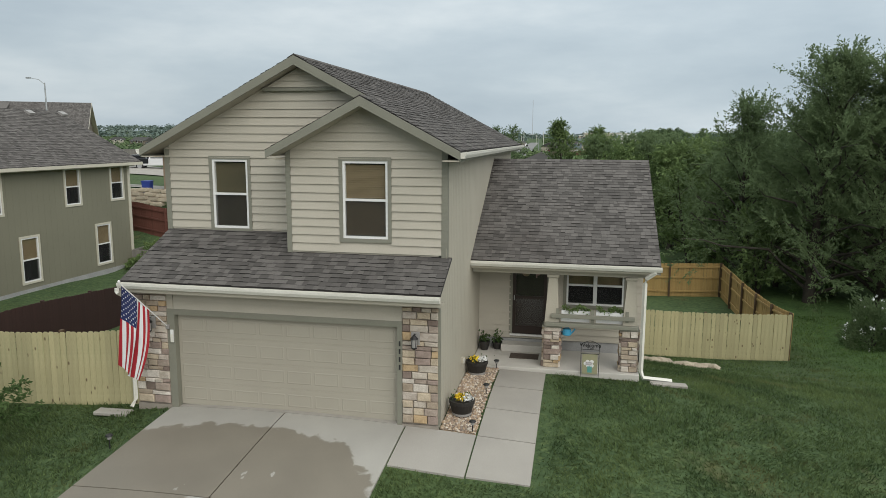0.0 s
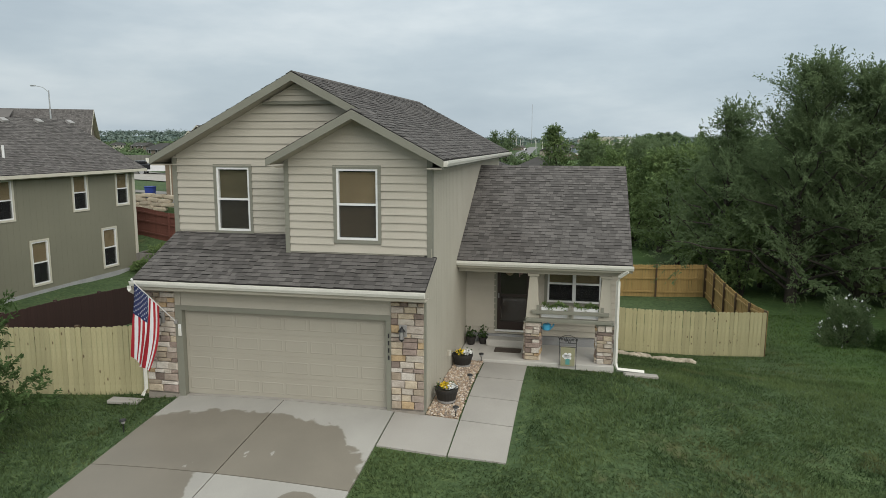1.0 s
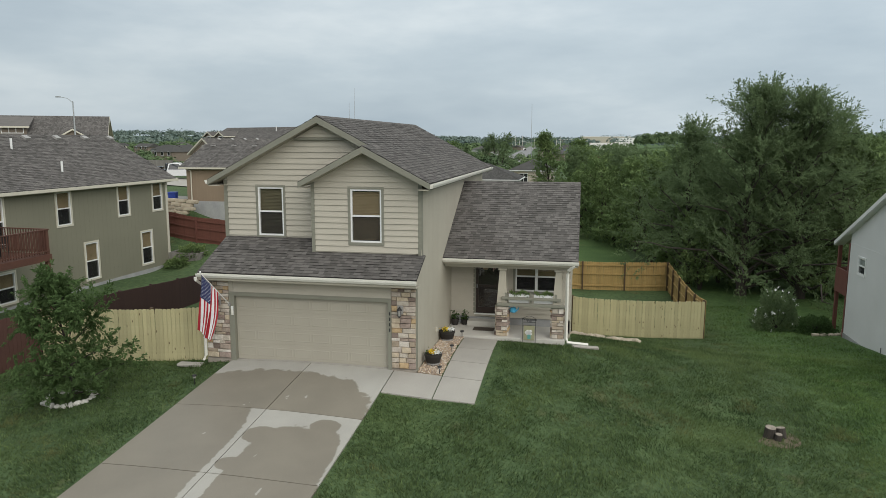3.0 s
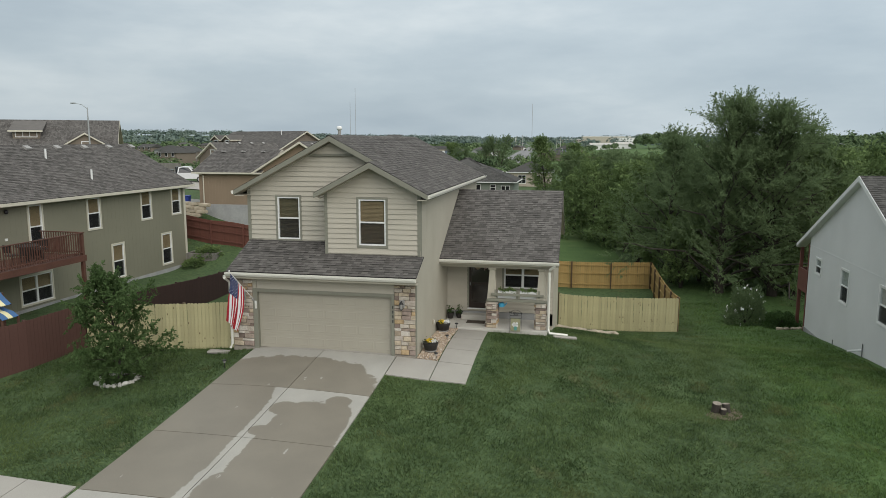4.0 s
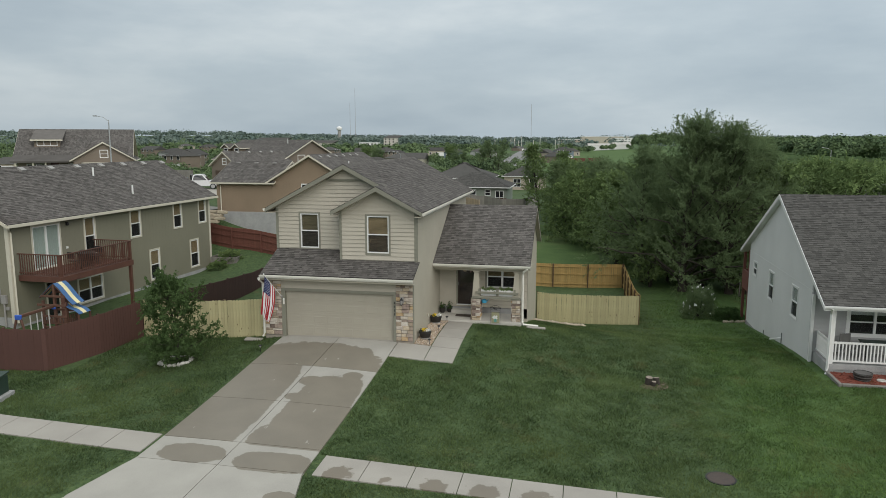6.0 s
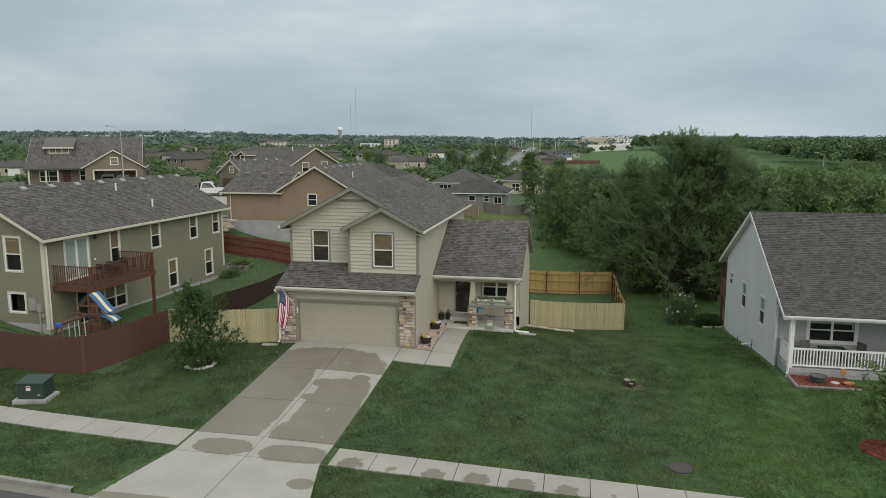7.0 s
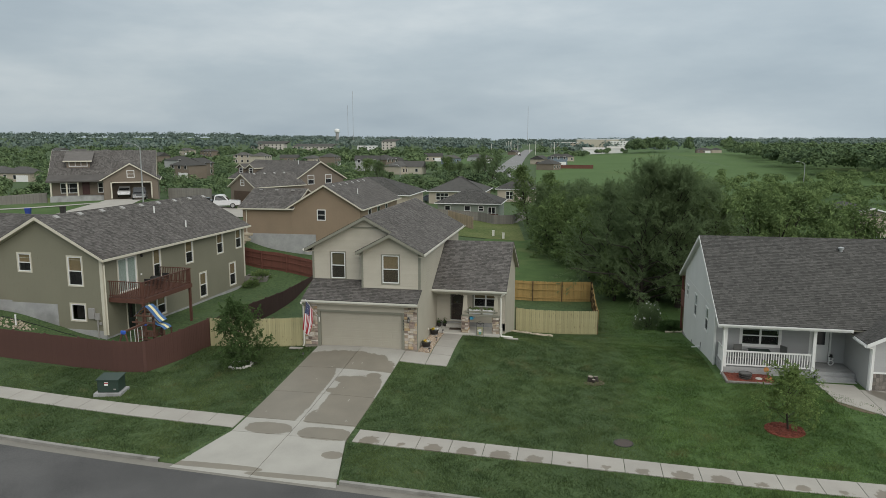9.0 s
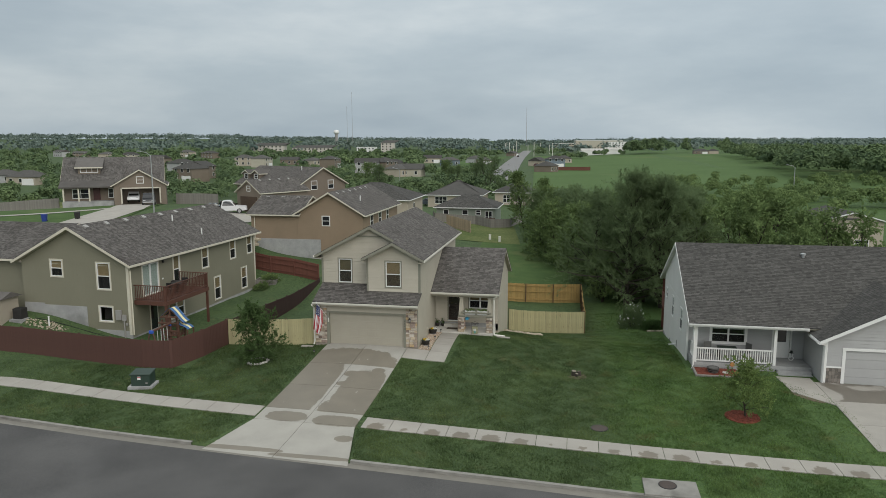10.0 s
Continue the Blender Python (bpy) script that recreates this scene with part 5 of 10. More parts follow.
def block(h, x0, x1, y0, y1, zb, ze, ridge, slope, wall, roofm, trim, over=0.4, wins=(), hip=False, plain=False, seed=1, coarse=True, rich=False, groove=0.0, trim_w=0.17):
    """A house block: four walls with windows, a roof with its ridge along x or y. ze: outer roof edge. wins: (side, u0, u1, z0, z1, cols)."""
    wt = ze + slope * over - 0.20
    puts = {"f": side("y", y0, -1), "b": side("y", y1, 1), "l": side("x", x0, -1), "r": side("x", x1, 1)}
    ext = {"f": (x0, x1), "b": (x0, x1), "l": (y0 + .15, y1 - .15), "r": (y0 + .15, y1 - .15)}
    for s in "fblr":
        ws = [w for w in wins if w[0] == s]
        wl_ = part("wall", holed_wall(bmesh.new(), *ext[s], zb, wt, [w[1:5] for w in ws], puts[s], 0.15), wall, h)
        if groove:
            grooved_panel(wl_, puts[s], *ext[s], lambda u: zb + .02, lambda u: wt, wall, pitch=groove, gap=.003, holes=[(w[1] - .09, w[2] + .09, w[3] - .09, w[4] + .09) for w in ws])
        for w in ws:
            if rich:
                window(wl_, puts[s], *w[1:5], trim=0.08, tmat=rich, blind=(w[6] if len(w) > 6 else 0.5), cols=w[5], slats=False, split=0 if len(w) > 6 else 1)
            elif w[5]:
                far_window(wl_, puts[s], *w[1:5], cols=w[5])
    X0, X1, Y0, Y1 = x0 - over, x1 + over, y0 - over, y1 + over
    if ridge == "x":
        half = (Y1 - Y0) / 2
        ym, zr = (Y0 + Y1) / 2, ze + slope * half
        i = half if hip else 0
        slopes = [[(X0, Y0, ze), (X1, Y0, ze), (X1 - i, ym, zr), (X0 + i, ym, zr)], [(X1, Y1, ze), (X0, Y1, ze), (X0 + i, ym, zr), (X1 - i, ym, zr)]]
        if hip:
            slopes += [[(X0, Y1, ze), (X0, Y0, ze), (X0 + i, ym, zr), (X0 + i - .001, ym, zr)], [(X1, Y0, ze), (X1, Y1, ze), (X1 - i, ym, zr), (X1 - i + .001, ym, zr)]]
        else:
            for sx_, xx in (("l", x0), ("r", x1)):
                dz = slope * over
                part("gable_wall", prism(bmesh.new(), [(xx, y0, wt), (xx, y1, wt), (xx, ym, zr - .2)], ((.15 if sx_ == "l" else -.15), 0, 0)), wall, h)
            for xx, t in ((X0, -.03), (X1, .03)):
                for ya in (Y0, Y1):
                    part("rake_board", prism(bmesh.new(), [(xx, ya, ze - .01), (xx, ym, zr - .01), (xx, ym, zr - trim_w - .03), (xx, ya, ze - trim_w)], (t, 0, 0)), trim, h)
    else:
        half = (X1 - X0) / 2
        xm, zr = (X0 + X1) / 2, ze + slope * half
        i = half if hip else 0
        slopes = [[(X1, Y0, ze), (X1, Y1, ze), (xm, Y1 - i, zr), (xm, Y0 + i, zr)], [(X0, Y1, ze), (X0, Y0, ze), (xm, Y0 + i, zr), (xm, Y1 - i, zr)]]
        if hip:
            slopes += [[(X0, Y0, ze), (X1, Y0, ze), (xm, Y0 + i, zr), (xm - .001, Y0 + i, zr)], [(X1, Y1, ze), (X0, Y1, ze), (xm, Y1 - i, zr), (xm + .001, Y1 - i, zr)]]
        else:
            for s_, yy in (("f", y0), ("b", y1)):
                part("gable_wall", prism(bmesh.new(), [(x0, yy, wt), (x1, yy, wt), (xm, yy, zr - .2)], (0, (.15 if s_ == "f" else -.15), 0)), wall, h)
            for yy, t in ((Y0, -.03), (Y1, .03)):
                for xa in (X0, X1):
                    part("rake_board", prism(bmesh.new(), [(xa, yy, ze - .01), (xm, yy, zr - .01), (xm, yy, zr - trim_w - .03), (xa, yy, ze - trim_w)], (0, t, 0)), trim, h)
    for k, s in enumerate(slopes):
        if plain:
            p = [Vector(q) for q in s]
            n = (p[1] - p[0]).cross(p[3] - p[0]).normalized()
            part("roof", prism(bmesh.new(), p, -n * (0.16 if n.z > 0 else -0.16)), roofm, h)
        else:
            roof_slope("roof", h, s, roofm, seed=seed * 10 + k, coarse=coarse, under=trim)
    runs = []
    if ridge == "x" or hip:
        runs += [(X0, X1, Y0 - .09, Y0 + .02), (X0, X1, Y1 - .02, Y1 + .09)]
    if ridge == "y" or hip:
        runs += [(X0 - .09, X0 + .02, Y0, Y1), (X1 - .02, X1 + .09, Y0, Y1)]
    for q in runs:
        part("eave_gutter", bbox(*q, ze - .15, ze - .02), trim, h)
    i, j = (.03, over + .05) if ridge == "y" and not hip else (over + .05, .03) if not hip else (.03, .03)
    part("soffit", bbox(X0 + i, X1 - i, Y0 + j, Y1 - j, ze - .19, ze - .165), trim, h)
    return zr


def roof_vent(h, x, y, z, sx_=0.16, tilt=0.0):
    m = pose(x, y, z, 0, tilt, 0)
    part("roof_vent", bbox(-sx_, sx_, -.17, .17, 0.0, 0.11, m), mat_vent, h, "small grey metal roof vent")


mat_vent = mat("vent_metal", (0.30, 0.29, 0.27), (0.25, 0.24, 0.23), rough=0.5, bump=0.05)

# olive house beyond the red fence
olive = thing("neighbour_house", "large olive-green sided house with dark shingle roof and cream trim", "house")
OX = -18.3
owins = [("r", 4.22, 4.98, 2.60, 4.58, 1), ("r", 7.95, 8.82, 3.05, 4.60, 1), ("r", 12.15, 13.0, 3.10, 4.64, 1), ("r", 15.0, 15.82, 3.12, 4.64, 1),
         ("r", 9.57, 10.45, .22, 2.0, 1), ("r", 13.85, 14.74, .26, 2.03, 1), ("r", 3.46, 5.28, .12, 1.40, 2), ("r", .70, 2.44, 2.40, 4.50, 2, 1.0),
         ("f", -24.2, -23.3, 3.83, 4.92, 1), ("f", -20.65, -19.68, 3.10, 4.84, 1), ("f", -20.65, -19.65, .93, 1.93, 1, 0.0)]
block(olive, -26.5, OX, -.7, 16.32, -1.2, 4.83, "y", .535, OLIVE, SHINGLE, CREAMTRIM, over=0.42, wins=owins, seed=3, coarse=False, rich=CREAMTRIM, groove=0.31)
block(olive, -42, -26.52, -.15, 9.0, -.5, 4.85, "x", .38, OLIVE, SHINGLE, CREAMTRIM, over=0.42, seed=4, coarse=False)
bm = bmesh.new()
for a, b, z in ((-26.5, -24.9, 1.95), (-24.9, -21.6, 1.85), (-21.6, -18.28, .36)):
    box(bm, a, b, -.735, -.6, -1.3, z)
box(bm, OX - .1, OX + .025, -.74, 16.34, -1.3, -.06)
part("foundation", bm, FOUND, olive, "bare concrete foundation stepping down the slope")
part("corner_board", bbox(OX - .16, OX + .035, -.74, -.6, .1, 4.75), CREAMTRIM, olive)
part("corner_board", bbox(OX - .06, OX + .035, 16.17, 16.35, -.3, 4.75), CREAMTRIM, olive)
downspout(olive, [(OX + .35, -1.0, 4.65), (OX + .08, -.62, 4.4), (OX + .08, -.62, .1)], material=CREAMTRIM)
for k in range(9):
    y = 0.2 + k * 2.05
    roof_vent(olive, -22.02, y, 7.05, tilt=-28 + 56)
for y, d in ((8.6, 1.3), (9.4, 3.3)):
    x = -22.4 + d
    part("vent_pipe", tube(bmesh.new(), [(x, y, 7.2 - d * .535), (x, y, 7.75 - d * .535)], 0.05, 8), WHITE, olive, "white plastic vent pipe")
bm = bmesh.new()
box(bm, -19.35, -18.95, -.86, -.73, 1.1, 1.75), box(bm, -18.9, -18.62, -.84, -.73, 1.05, 1.45), box(bm, -18.66, -18.52, -.82, -.73, .75, .9)
part("meter_box", bm, mat_vent, olive, "grey electric meter boxes")
tube(bm := bmesh.new(), [(-18.77, -.79, 1.06), (-18.77, -.79, -.1)], 0.045, 8)
part("conduit", bm, mat_vent, olive)
bd = part("basement_door", bbox(OX - .02, OX + .02, 1.34, 2.06, -.5, 1.62), DARKGLASS, olive, "dark glass basement door")
for q in ((1.25, 1.34, -.5, 1.71), (2.06, 2.15, -.5, 1.71), (1.34, 2.06, 1.62, 1.71)):
    part("door_frame", bbox(OX - .01, OX + .035, *q), CREAMTRIM, bd)
part("outlet_cover", bevel(bbox(OX + .005, OX + .04, 2.82, 2.96, 3.15, 3.26), .006), WHITE, olive)
part("wall_lamp", lathe(bmesh.new(), [(.03, .10), (.07, .06), (.09, -.02), (.06, -.08)], 10, (OX + .11, 2.92, 4.42)), BLACK, olive, "small dark wall lamp")
part("lamp_arm", bbox(OX + .005, OX + .11, 2.90, 2.94, 4.47, 4.51), BLACK, olive)
on_plot(rebase(olive, (-18.3, -.7, -.5), -2.3))

# its deck
deck = thing("raised_deck", "raised red-brown stained timber deck with balusters", "deck", group="")
DX0, DX1, DY0, DY1, DZ = OX + .04, -15.9, -.3, 4.75, 2.35
y = DY0
bm = bmesh.new()
while y < DY1 - .1:
    part("deck_board", bbox(DX0, DX1, y, y + .135, DZ - .03, DZ), DECKWOOD, deck)
    y += .142
for q in ((DX0, DX1, DY0 - .04, DY0, DZ - .27, DZ), (DX0, DX1, DY1, DY1 + .04, DZ - .27, DZ), (DX1, DX1 + .04, DY0 - .04, DY1 + .04, DZ - .27, DZ)):
    part("rim_joist", bbox(*q), DECKWOOD, deck)
for x, y in ((DX1 - .08, DY0 + .06), (DX1 - .08, DY1 - .08)):
    part("post", bbox(x - .07, x + .07, y - .07, y + .07, -.9, DZ + 1.02), DECKWOOD, deck)
for q in ((DX0, DX1, DY0 - .03, DY0 + .06), (DX0, DX1, DY1 - .06, DY1 + .03), (DX1 - .06, DX1 + .03, DY0, DY1)):
    part("hand_rail", bbox(*q, DZ + 1.0, DZ + 1.04), DECKWOOD, deck)
    part("lower_rail", bbox(q[0] + .02, q[1] - .02, q[2] + .02, q[3] - .02, DZ + .12, DZ + .16), DECKWOOD, deck)
bmesh_bal = bpy.data.meshes.new("baluster")
b_ = bbox(-.017, .017, -.017, .017, DZ + .05, DZ + 1.0)
b_.to_mesh(bmesh_bal), b_.free()
bmesh_bal.materials.append(DECKWOOD)
spots = [(DX0 + .1 + k * .13, DY0 + .015) for k in range(18)] + [(DX0 + .1 + k * .13, DY1 - .015) for k in range(18)] + [(DX1 - .015, DY0 + .1 + k * .13) for k in range(38)]
for x, y in spots:
    o = new("baluster", bmesh_bal)
    o.parent, o.location = deck, (x, y, 0)
on_plot(rebase(deck, (-18.3, -.7, -.5), -2.3))

# grey house with the white porch
grey = thing("neighbour_house", "light grey single-storey house with white porch and grey shingle roof", "house")
NX = 17.1
NW = NX - .17
nw = [(12.28, 13.02, 1.16, 1.87), (8.78, 9.67, .56, 1.95), (4.73, 5.63, .64, 2.02)]
pn = side("x", NW, -1)
PALEBLIND = mat("pale_grey_blind", (.50, .50, .48), (.44, .44, .42), rough=.8, bump=.05)
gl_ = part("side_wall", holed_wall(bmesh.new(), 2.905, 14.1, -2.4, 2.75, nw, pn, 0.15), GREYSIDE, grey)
for q in nw:
    window(gl_, pn, *q, trim=0.055, tmat=WHITE, blind=0.49, slats=False, bmat=PALEBLIND)
NY0, NY1, NZE, NS = .62, 15.5, 2.22, .505
nym = (NY0 + NY1) / 2
nzr = NZE + NS * (NY1 - NY0) / 2
part("gable_wall", prism(bmesh.new(), [(NW, 1.0, 2.15), (NW, 2.75, 2.75), (NW, 14.1, 2.75), (NW, nym, nzr - .2)], (.15, 0, 0)), GREYSIDE, grey)
bm = bmesh.new()
box(bm, NW - .008, NW + .02, 2.75, 14.1, 2.30, 2.34)
part("belt_board", bm, GREYSIDE, grey)
part("corner_board", bbox(NW - .02, NW + .09, 2.67, 2.80, -.7, 2.2), WHITE, grey)
for y, z in ((10.0, -1.7), (6.72, -.95)):
    part("drain_stub", tube(bmesh.new(), [(NW - .03, y, z - .4), (NW - .03, y, z + .42)], .02, 8), mat("dull_conduit", (.16, .165, .16), rough=.6, bump=.05), grey, "thin grey conduit up the wall")
part("drain_pipe", tube(bmesh.new(), [(NW + .02, 6.95, -.86), (NW - .50, 6.9, -.90)], .045, 8), WHITE, grey, "short white plastic drain pipe")
part("back_wall", bbox(NW + .15, 33, 13.95, 14.1, -2.4, 2.8), GREYSIDE, grey)
part("foundation", bbox(NW - .02, 23.7, 2.7, 14.12, -2.9, -1.75), FOUND, grey, "low concrete foundation")
pfn = side("y", 2.75, -1)
NWIN = (18.38, 20.35, .58, 1.64)
NDOOR = (21.98, 22.90, -.25, 1.80)
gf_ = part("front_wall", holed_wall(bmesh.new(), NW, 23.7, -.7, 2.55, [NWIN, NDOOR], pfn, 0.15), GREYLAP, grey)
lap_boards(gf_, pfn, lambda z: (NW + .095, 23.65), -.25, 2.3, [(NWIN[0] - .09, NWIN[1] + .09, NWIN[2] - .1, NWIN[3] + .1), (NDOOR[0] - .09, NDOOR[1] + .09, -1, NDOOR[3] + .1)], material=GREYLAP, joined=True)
window(gf_, pfn, *NWIN, trim=0.11, tmat=WHITE, blind=0.2, cols=2, slats=False, bmat=PALEBLIND)
nd = part("front_door", pbox(pfn, *NDOOR, .06, .10), WHITE, grey, "white front door with a glass light")
part("door_light", pbox(pfn, NDOOR[0] + .2, NDOOR[1] - .2, .75, 1.6, .05, .07), DARKGLASS, nd)
part("door_casing", (lambda b: (pb(b, pfn, NDOOR[0] - .1, NDOOR[0], -.25, 1.9, -.03, .05), pb(b, pfn, NDOOR[1], NDOOR[1] + .1, -.25, 1.9, -.03, .05), pb(b, pfn, NDOOR[0] - .1, NDOOR[1] + .1, 1.8, 1.9, -.03, .05), b)[-1])(bmesh.new()), WHITE, grey)
NX0, NX1 = 16.72, 33
roof_slope("roof", grey, [(NX0, NY0, NZE), (NX1, NY0, NZE), (NX1, nym, nzr), (NX0, nym, nzr)], SHINGLE2, seed=51)
roof_slope("roof", grey, [(NX1, NY1, NZE), (NX0, NY1, NZE), (NX0, nym, nzr), (NX1, nym, nzr)], SHINGLE2, seed=52)
for ya in (NY0, NY1):
    part("rake_board", prism(bmesh.new(), [(NX0, ya, NZE - .01), (NX0, nym, nzr - .01), (NX0, nym, nzr - .21), (NX0, ya, NZE - .18)], (-.03, 0, 0)), WHITE, grey, "white barge board")
part("rake_soffit", prism(bmesh.new(), [(NX0, NY0, NZE - .19), (NX0, nym, nzr - .21), (NX0, NY1, NZE - .19), (NX0, NY1, NZE - .21), (NX0, nym, nzr - .24), (NX0, NY0, NZE - .21)], (.4, 0, 0)), WHITE, grey)
gutter_run(grey, (NX0, NY0, NZE - .02), (23.2, NY0, NZE - .02), (0, -1, 0), material=WHITE)
part("fascia", bbox(NX0, 23.3, NY0, NY0 + .03, NZE - .19, NZE - .02), WHITE, grey)
part("porch_ceiling", bbox(NX, 23.25, NY0 + .03, 2.75, NZE - .16, NZE - .13), WHITE, grey)
# porch
NPZ = -.22
part("porch_floor", bbox(NX - .02, 23.68, .95, 2.74, NPZ - .22, NPZ), FOUND, grey, "grey concrete porch floor")
part("porch_skirt", bbox(NX, 21.7, .98, 2.7, -1.3, NPZ - .22), FOUND, grey)
for x, y in ((17.2, 1.05), (21.62, 1.05)):
    part("porch_post", bevel(bbox(x - .085, x + .085, y - .085, y + .085, NPZ, 2.06), .01), WHITE, grey, "white square porch post")
for x0, x1, y0, y1 in ((17.29, 21.53, 1.02, 1.08), (17.17, 17.23, 1.14, 2.74)):
    part("porch_rail", bbox(x0, x1, y0, y1, NPZ + .82, NPZ + .90), WHITE, grey)
    part("porch_rail", bbox(x0, x1, y0, y1, NPZ + .08, NPZ + .15), WHITE, grey)
me_b = bpy.data.meshes.new("baluster")
b_ = bbox(-.022, .022, -.022, .022, NPZ + .15, NPZ + .82)
b_.to_mesh(me_b), b_.free()
me_b.materials.append(WHITE)
for x, y in [(17.38 + .128 * k, 1.05) for k in range(33)] + [(17.2, 1.22 + .12 * k) for k in range(13)]:
    o = new("baluster", me_b)
    o.parent, o.location = grey, (x, y, 0)
for k in range(3):
    part("step", bbox(21.75, 23.6, .95 - .3 * (k + 1), .95 - .3 * k, -.95, NPZ - .17 * (k + 1)), FOUND, grey, "grey concrete step")
downspout(grey, [(17.0, NY0 - .06, 2.1), (17.05, .80, 1.85), (17.08, .9, -.40), (17.0, .75, -.58)], material=WHITE)
# garage wing
png = side("y", -.6, -1)
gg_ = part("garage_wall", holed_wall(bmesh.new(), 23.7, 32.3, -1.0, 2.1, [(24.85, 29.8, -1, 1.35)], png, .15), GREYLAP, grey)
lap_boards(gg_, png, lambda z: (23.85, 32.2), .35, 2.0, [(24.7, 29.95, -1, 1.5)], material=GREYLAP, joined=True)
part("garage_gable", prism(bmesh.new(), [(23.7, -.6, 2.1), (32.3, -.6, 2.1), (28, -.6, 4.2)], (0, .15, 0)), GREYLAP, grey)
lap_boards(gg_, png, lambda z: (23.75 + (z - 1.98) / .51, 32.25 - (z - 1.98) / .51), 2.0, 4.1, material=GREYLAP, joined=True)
part("garage_side_wall", bbox(23.7, 23.85, -.45, 2.75, -1, 1.93), GREYLAP, grey)
SHAKE = mat("brown_grey_shakes", (.20, .175, .15), (.12, .11, .10), rough=.9, scale=6, fine=30, bump=.6, by_piece=.3)
sp_ = part("shake_panel", bbox(23.9, 24.68, -.615, -.6, -.65, .33), DARK, grey, "weathered shake panel")
for r in range(5):
    for k in range(5):
        xa = 23.9 + .156 * k
        part("shake", prism(bmesh.new(), [(xa + .004, -.642, -.645 + .195 * r), (xa + .152, -.642, -.645 + .195 * r), (xa + .152, -.62, -.455 + .195 * r), (xa + .004, -.62, -.455 + .195 * r)], (0, .012, 0)), SHAKE, sp_)
for q in ((23.68, 23.9, -.645, -.55, -.7, 2.05), (24.68, 24.85, -.645, -.5, -.7, 1.5), (29.8, 30, -.645, -.5, -.7, 1.5), (24.85, 29.8, -.645, -.5, 1.35, 1.5), (23.9, 24.68, -.64, -.6, .33, .42)):
    part("white_trim", bbox(*q), WHITE, grey)
ngd = part("garage_door", bbox(24.86, 29.79, -.52, -.48, -.68, 1.35), GREYLAP, grey, "white sectional garage door")
for k in range(4):
    part("door_section", bevel(bbox(24.87, 29.78, -.545, -.515, -.67 + .505 * k, -.67 + .505 * k + .495), .012), GREYLAP, ngd)
gyb = 9.0
roof_slope("garage_roof", grey, [(23.35, gyb, 1.92), (23.35, -1.05, 1.92), (28, -1.05, 4.32), (28, gyb, 4.32)], SHINGLE2, seed=53)
roof_slope("garage_roof", grey, [(32.65, -1.05, 1.92), (32.65, gyb, 1.92), (28, gyb, 4.32), (28, -1.05, 4.32)], SHINGLE2, seed=54)
for xe in (23.35, 32.65):
    part("rake_board", prism(bmesh.new(), [(xe, -1.05, 1.91), (28, -1.05, 4.31), (28, -1.05, 4.10), (xe, -1.05, 1.73)], (0, -.03, 0)), WHITE, grey, "white barge board")
part("fascia", bbox(23.325, 23.345, -1.04, .6, 1.72, 1.90), WHITE, grey)
gutter_run(grey, (23.325, .5, 1.88), (23.325, -1.05, 1.88), (-1, 0, 0), material=WHITE)
downspout(grey, [(23.3, -.9, 1.8), (23.75, -.68, 1.6), (23.75, -.68, -.6)], material=WHITE)
part("vent_cap", lathe(bmesh.new(), [(.10, 0), (.10, .25), (.17, .26), (.17, .36), (.06, .40)], 12, (24.5, nym - 1.2, nzr - .75)), STEEL, grey, "round steel roof vent")
# red balcony at the back corner
for q in ((16.9, 20, 14.12, 15.6, -.1, .12), (16.9, 17.0, 14.12, 15.6, .12, 1.0), (17, 20, 15.5, 15.6, .12, 1.0), (16.92, 17.06, 15.44, 15.58, -2.6, 2.3), (16.92, 17.06, 14.14, 14.28, -2.5, 2.3)):
    part("balcony_timber", bbox(*q), REDRAIL, grey, "red stained balcony timber")
rebase(grey, (20, 5, -.9)).location.x += .33

# its drive
ndrive = tagged(new("neighbour_driveway"), "pale concrete driveway with damp patches", "driveway", kind="structure")
for k, (ya, yb) in enumerate(((-.65, -3.6), (-3.6, -6.6), (-6.6, -9.4))):
    for xa, xb in ((23.65, 27.1), (27.1, 30.2)):
        slab("driveway_panel", [(xa, yb), (xb, yb), (xb, ya), (xa, ya)], CONC_DRY if k else CONC_WET, ndrive)
slab("driveway_panel", [(22.0, -2.6), (23.65, -4.2), (23.65, .02), (21.8, .02)], CONC_DRY, ndrive)

# brown-tan house
tan = thing("neighbour_house", "brown-tan gabled house on a tall concrete foundation", "house")
block(tan, -20.65, -12.95, 33.5, 49, -1.5, 4.66, "y", .60, TANBROWN, SHINGLE, CREAMTRIM, over=.42, seed=6, groove=.3,
      wins=[("f", -17.65, -16.85, 3.45, 4.45, 1), ("r", 36.5, 37.5, 3.0, 4.3, 1), ("r", 40, 41.1, 3.0, 4.3, 1), ("r", 43.5, 44.5, 3.0, 4.3, 1)])
block(tan, -26.25, -20.67, 33.52, 41.5, .5, 4.62, "x", .42, TANBROWN, SHINGLE, CREAMTRIM, over=.42, seed=7, groove=.3)
part("foundation", bbox(-26.28, -17.9, 33.38, 33.47, -1.2, 1.83), FOUND, tan, "tall bare concrete foundation wall")
part("foundation", bbox(-26.34, -26.26, 33.38, 41.5, -.2, 1.83), FOUND, tan, "tall bare concrete foundation wall")
downspout(tan, [(-26.2, 33.05, 4.5), (-25.8, 33.42, 4.3), (-25.8, 33.38, .6)], material=CREAMTRIM)
for k in range(6):
    roof_vent(tan, -16.4, 35.0 + 2.2 * k, 6.92, tilt=29)
for k in range(3):
    roof_vent(tan, -25.6 + 1.9 * k, 36.9, 6.25, tilt=0)
